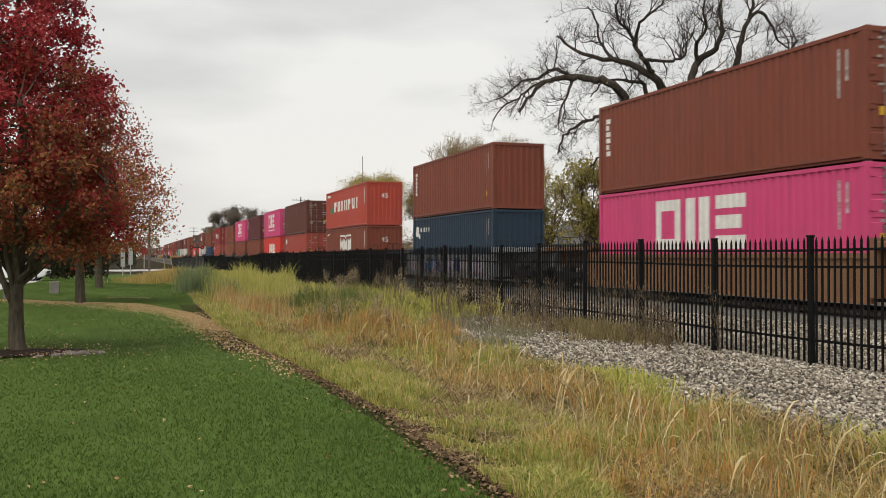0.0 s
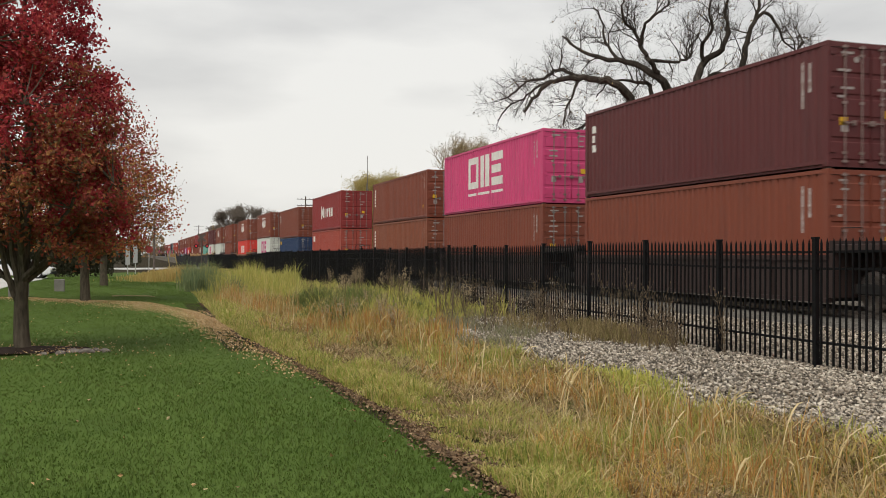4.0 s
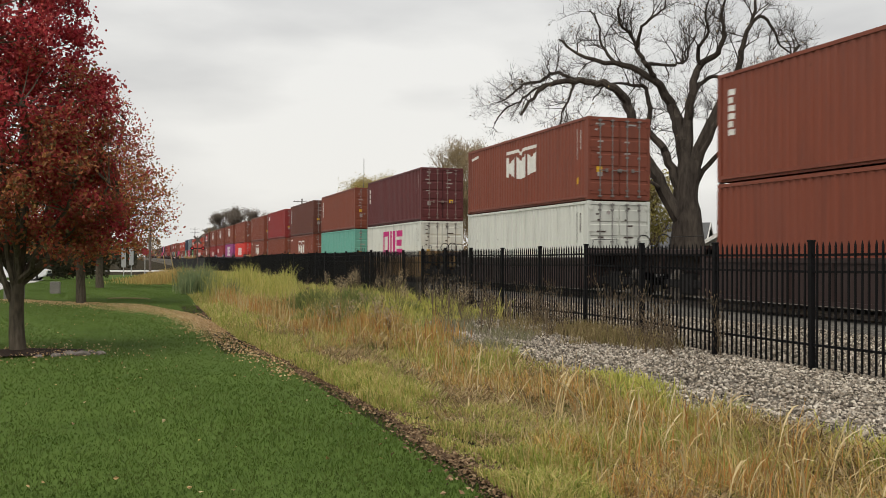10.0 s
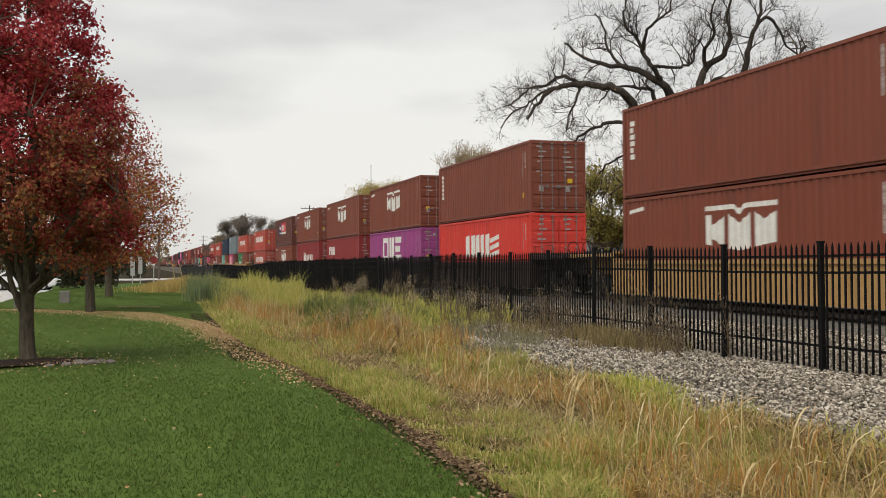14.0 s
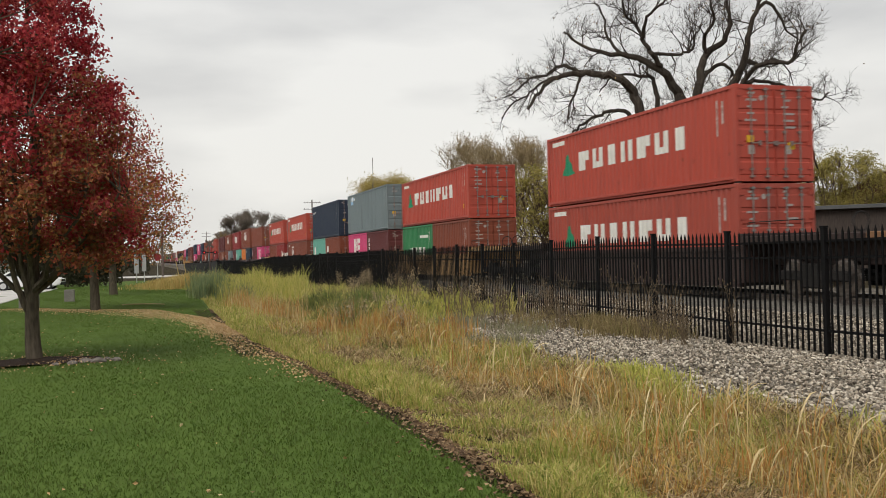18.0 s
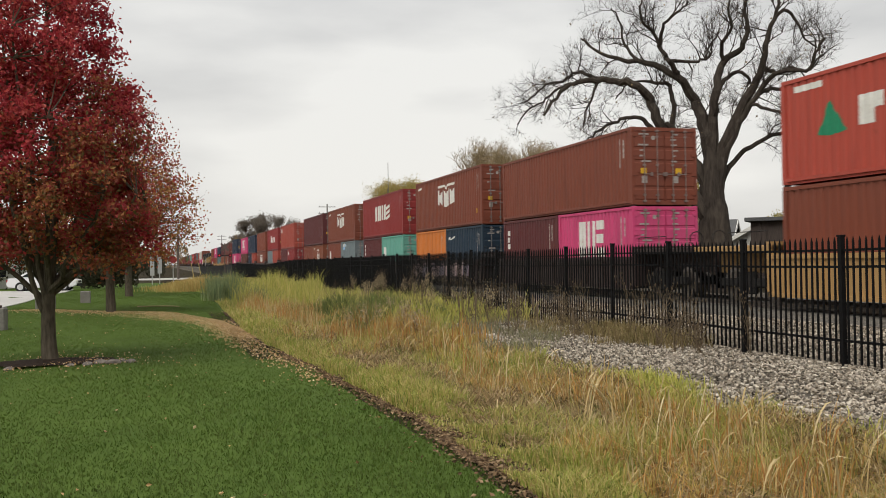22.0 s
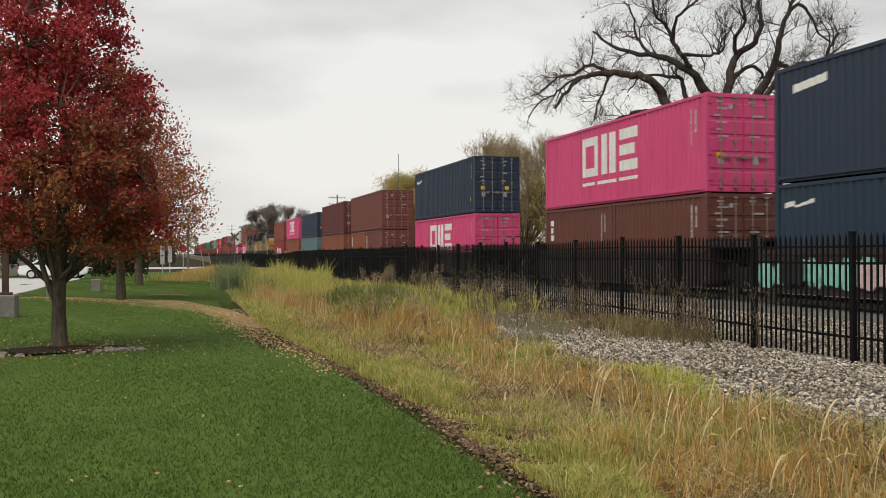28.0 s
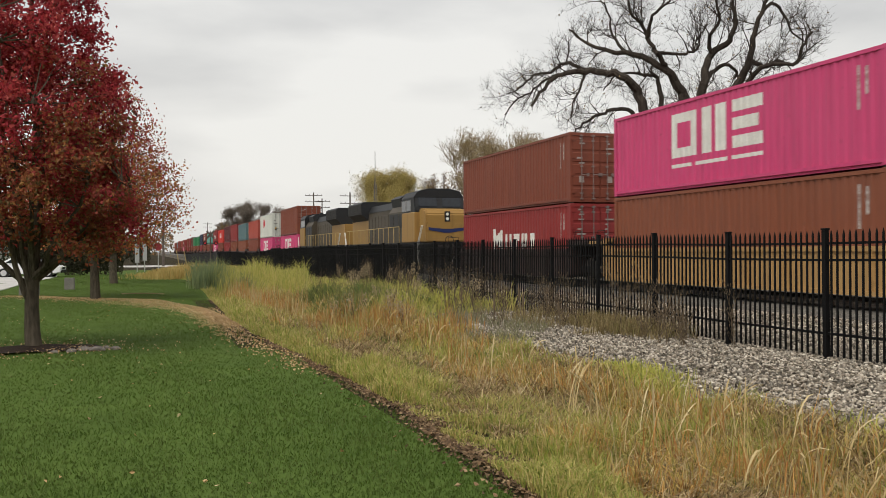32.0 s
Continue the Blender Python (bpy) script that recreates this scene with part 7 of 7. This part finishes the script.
house(*far(35.3, 72), -38, 5.2, 9.0, 2.5, 4.0, M_SIDING, "low pale house with a white-trimmed gable", [(0, 1.0, 1.2, 1.2)])
house(*far(33.9, 84), 50, 8.0, 12.0, 2.7, 4.7, M_SIDING, "pale house with a grey shingled roof", [(-2, 1.0, 1.1, 1.2), (2, 1.0, 1.1, 1.2)])
house(*far(43.6, 64), -40, 8.5, 9.0, 4.6, 6.6, M_BRICK, "brown brick house behind the railway", [(-2.4, 2.6, 1.0, 1.5), (0.6, 2.6, 1.0, 1.5), (-2.4, 0.6, 1.0, 1.4), (0.6, 0.6, 1.0, 1.4)])
house(-14.5, 84, 20, 9.0, 12.0, 2.8, 4.4, M_SIDING, "pale low building beyond the driveway", [(-2.2, 0.9, 1.4, 1.2), (2.0, 0.9, 1.4, 1.2)])


def mast(x, y, h):
    root = tagged(new("radio_mast"), "slim grey lattice radio mast with whip aerial", "mast")
    root.location = (x, y, float(ground_z(x, y)))
    for a in (0, 2.1, 4.2):
        part("leg", rod([(0.35 * math.cos(a), 0.35 * math.sin(a), 0), (0.12 * math.cos(a), 0.12 * math.sin(a), h * 0.72)], 0.028, 5), M_GALV, root)
    part("whip", rod([(0, 0, h * 0.7), (0, 0, h)], 0.03, 5), M_GALV, root)
    for k in range(14):
        z = h * 0.72 * k / 14
        q = 0.35 - 0.23 * k / 14
        part("brace", rod([(q, 0, z), (-q * 0.5, q * 0.87, z + 0.6), (-q * 0.5, -q * 0.87, z + 1.2)], 0.03, 4), M_GALV, root)


mast(*far(13.52, 88), 10.9)


def utility_pole(x, y, h, arms, turn):
    root = tagged(new("utility_pole"), "weathered timber utility pole with crossarms", "utility pole", "poles along the railway")
    root.matrix_basis = pose(x, y, float(ground_z(x, y)), 0, 0, turn)
    part("pole", tube(bmesh.new(), [(0, 0, -0.2), (0, 0, h)], [0.17, 0.10], 8), M_POLE, root)
    for k in range(arms):
        z = h - 0.6 - 1.1 * k
        part("crossarm", boxes((-1.5, 1.5, -0.045, 0.045, z + 0.03, z + 0.13)), M_POLE, root)
        for u in (-1.35, -0.7, 0.7, 1.35):
            part("insulator", kept(("insulator",), lambda: rod([(0, 0, 0), (0, 0, 0.14)], 0.035, 6)), M_CASTING, root, at=(u, 0, z + 0.14))


utility_pole(*far(9.82, 165), 12.2, 3, 0)
utility_pole(*far(10.32, 172), 11.6, 2, 10)
utility_pole(*far(12.0, 140), 10.6, 2, 0)
utility_pole(*far(3.6, 330), 12.0, 2, 0)
utility_pole(*far(1.1, 130), 6.5, 1, 30)


def crossing_signal(x, y, turn):
    root = tagged(new("crossing_signal"), "railway crossing signal with lit red lamps", "crossing signal", "signals at the level crossing")
    root.matrix_basis = pose(x, y, float(ground_z(x, y)), 0, 0, turn)
    part("post", rod([(0, 0, 0), (0, 0, 4.2)], 0.06, 8), M_POLE, root)
    for a in (45, -45):
        cb = part("crossbuck", boxes((-0.6, 0.6, -0.09 - 0.0001 * a, -0.07 - 0.0001 * a, -0.11, 0.11)), M_POLE, root, "dark back of a crossing board")
        cb.matrix_basis = pose(0, 0, 3.75, 0, a, 0)
    part("lamp_bar", boxes((-0.75, 0.75, -0.04, 0.04, 2.75, 2.85)), M_IRON, root)
    for s in (-1, 1):
        hood = part("lamp_backing", rod([(s * 0.6, -0.06, 2.8), (s * 0.6, -0.02, 2.8)], 0.22, 14), M_IRON, root, "round black backing")
        part("lens", rod([(s * 0.6, -0.09, 2.8), (s * 0.6, -0.062, 2.8)], 0.085, 12), M_RED_LIGHT, hood, "lit red lens")


crossing_signal(7.2, 109.5, 0)


def road_sign(x, y, h, shape, mat, label):
    root = tagged(new("road_sign"), label, "road sign")
    root.matrix_basis = pose(x, y, float(ground_z(x, y)), 0, 0, 8)
    part("post", boxes((-0.03, 0.03, -0.03, 0.03, 0, h)), M_ALU, root)
    if shape == "octagon":
        face = prism([(0.38 * math.cos(a), h - 0.35 + 0.38 * math.sin(a)) for a in (math.pi / 8 + k * math.pi / 4 for k in range(8))], -0.05, -0.035, "y")
    else:
        face = boxes((-0.19, 0.19, -0.05, -0.035, h - 1.7, h), bevel=0.01)
    part("sign_face", face, mat, root)


road_sign(*far(0.81, 92), 2.6, "octagon", M_SIGNRED, "red octagonal stop sign on a thin post")
road_sign(*far(-0.36, 88), 2.5, "board", M_ALU, "tall bare metal sign board seen from behind")
road_sign(*far(0.06, 90), 2.7, "board", M_ALU, "tall bare metal sign board seen from behind")


def lamp_post(x, y):
    root = tagged(new("street_lamp"), "rust-brown lamp post on a square concrete base", "street lamp")
    root.location = (x, y, float(ground_z(x, y)))
    part("base", boxes((-0.28, 0.28, -0.28, 0.28, -0.1, 0.56), bevel=0.03), M_CONCRETE, root, "square cast concrete base")
    part("base_plate", boxes((-0.16, 0.16, -0.16, 0.16, 0.56, 0.62), bevel=0.01), M_PRIMER, root)
    part("pole", boxes((-0.075, 0.075, -0.075, 0.075, 0.6, 6.2), bevel=0.012), M_PRIMER, root)
    part("lamp_head", boxes((-0.2, 0.9, -0.2, 0.2, 6.1, 6.3), bevel=0.04), M_PRIMER, root)


lamp_post(-4.0, 26.2)


def post_block(x, y, h, s, label):
    ob = part("bollard", boxes((-s, s, -s, s, -0.05, h), bevel=0.02), M_CONCRETE)
    ob.location = (x, y, float(ground_z(x, y)))
    tagged(ob, label, "bollard")


post_block(-4.1, 38.5, 0.6, 0.33, "low square concrete bollard on the lawn")
post_block(-3.0, 43.0, 0.5, 0.2, "low square concrete bollard on the lawn")


def wheel_part(root, x, y, r):
    w = part("wheel", rod([(x - 0.1, y, r), (x + 0.1, y, r)], r, 18), M_TYRE, root, "black tyre")
    part("rim", rod([(x - 0.105, y, r), (x + 0.105, y, r)], r * 0.62, 14), M_ALU, w, "silver rim")


def white_car(x, y, turn, label):
    """A white saloon, its nose towards -y in its own space."""
    root = tagged(new("car"), label, "car")
    root.matrix_basis = pose(x, y, float(ground_z(x, y)) + 0.03, 0, 0, turn)
    body = prism([(-2.25, 0.35), (-2.28, 0.62), (-2.1, 0.78), (-1.1, 0.92), (1.5, 0.95), (2.2, 0.9), (2.28, 0.6), (2.22, 0.32), (1.75, 0.24), (-1.8, 0.24)], -0.88, 0.88)
    bmesh.ops.bevel(body, geom=list(body.edges), offset=0.06, segments=2, affect="EDGES")
    part("body", body, M_CAR, root, "white body")
    cab = prism([(-1.15, 0.9), (-0.35, 1.4), (0.75, 1.44), (1.75, 0.93)], -0.74, 0.74)
    bmesh.ops.bevel(cab, geom=list(cab.edges), offset=0.05, segments=2, affect="EDGES")
    part("roof", cab, M_CAR, root)
    for s in (-1, 1):
        x0, x1 = sorted((s * 0.735, s * 0.755))
        part("side_window", prism([(-0.85, 0.98), (-0.28, 1.33), (0.2, 1.35), (0.2, 0.98)], x0, x1), M_GLASS, root, "dark side window")
        part("side_window", prism([(0.27, 0.98), (0.27, 1.35), (0.7, 1.36), (1.35, 0.98)], x0, x1), M_GLASS, root, "dark side window")
        part("headlight", boxes((*sorted((s * 0.5, s * 0.82)), -2.29, -2.15, 0.6, 0.74), bevel=0.02), M_LAMP, root)
        part("tail_light", boxes((*sorted((s * 0.55, s * 0.84)), 2.18, 2.29, 0.65, 0.82), bevel=0.02), M_SIGNRED, root)
        for yy in (-1.4, 1.38):
            wheel_part(root, s * 0.8, yy, 0.32)
    part("windshield", prism([(-1.12, 0.95), (-1.08, 0.95), (-0.34, 1.38), (-0.38, 1.38)], -0.66, 0.66), M_GLASS, root, "windscreen")
    part("bumper", boxes((-0.8, 0.8, -2.32, -2.2, 0.3, 0.5), bevel=0.03), M_TYRE, root)
    part("grille", boxes((-0.4, 0.4, -2.31, -2.24, 0.55, 0.7), bevel=0.01), M_IRON, root)
    return root


white_car(-7.5, 70.0, 84, "white saloon car parked on the pale driveway")
TURNING_CAR = white_car(-14.0, 138.0, 90, "white car turning on the road at the crossing")


def guy_stake(x, y, lean):
    ob = part("marker_stake", rod([(0, 0, -0.1), (lean, 0, 1.9)], 0.035, 6), M_RAILPAINT)
    ob.location = (x, y, float(ground_z(x, y)))
    tagged(ob, "leaning faded yellow marker stake in the grass", "stake", "marker stakes by the crossing")


guy_stake(*far(2.05, 90), -0.35)
guy_stake(*far(2.5, 90), -0.4)


def fallen_branch(x, y, length):
    """A pale stripped branch lying on the lawn."""
    bm = rod([(-length / 2, 0.25, 0.02), (-length * 0.2, 0.1, 0.035), (length * 0.1, 0.0, 0.03), (length * 0.35, -0.25, 0.03), (length / 2, -0.6, 0.02)], 0.022, 6)
    ob = part("fallen_branch", bm, M_TWIG_PALE)
    ob.location = (x, y, float(ground_z(x, y)) + 0.02)
    tagged(ob, "pale thin branch lying on the lawn", "branch")


fallen_branch(-0.04, 37.00, 1.5)


def low_building(x, y, turn, w, d, h):
    """A long low brown shed with a flat overhanging roof and upright boards."""
    root = tagged(new("shed"), "long low dark brown timber shed behind the railway", "shed")
    root.matrix_basis = pose(x, y, float(ground_z(x, y)) - 0.05, 0, 0, turn)
    part("wall", boxes((-w / 2, w / 2, 0, d, 0, h)), M_SHED, root)
    part("roof", boxes((-w / 2 - 0.3, w / 2 + 0.3, -0.35, d + 0.3, h, h + 0.22), bevel=0.02), M_ROOF, root, "flat grey roof edge")
    for k in range(9):
        u = -w / 2 + 0.5 + k * (w - 1.0) / 8
        part("batten", kept(("batten", h), lambda: boxes((-0.07, 0.07, -0.06, -0.002, 0.1, h - 0.05))), M_SHED, root, at=(u, 0, 0))


low_building(*far(41.5, 56), -41, 13.0, 4.0, 3.6)


# ---------- motion of the train and the car ----------
def motions():
    ways = [(0.0, -14.0, 139.5, 90), (20.5, -14.0, 139.5, 90), (21.4, -8.4, 139.5, 90), (22.2, -4.4, 139.5, 82), (23.0, -2.7, 139.3, 52), (23.9, -1.7, 138.6, 8),
            (24.5, -1.75, 138.2, -22), (25.1, -2.3, 137.9, -55), (25.6, -3.6, 137.8, -80), (26.4, -7.5, 137.8, -90), (28.0, -16.0, 137.8, -90), (32.0, -26.0, 137.8, -90)]
    walk(TURNING_CAR, [(t, pose(x, y, float(ground_z(x, y)) + 0.03, 0, 0, a)) for t, x, y, a in ways])
    for ob, y, z, *turn in MOVING:
        a = turn[0] if turn else 0
        walk(ob, [(0.0, pose(TRACK_X, y, z, 0, 0, a)), (32.0, pose(TRACK_X, y - SPEED * 32.0, z, 0, 0, a))])


motions()
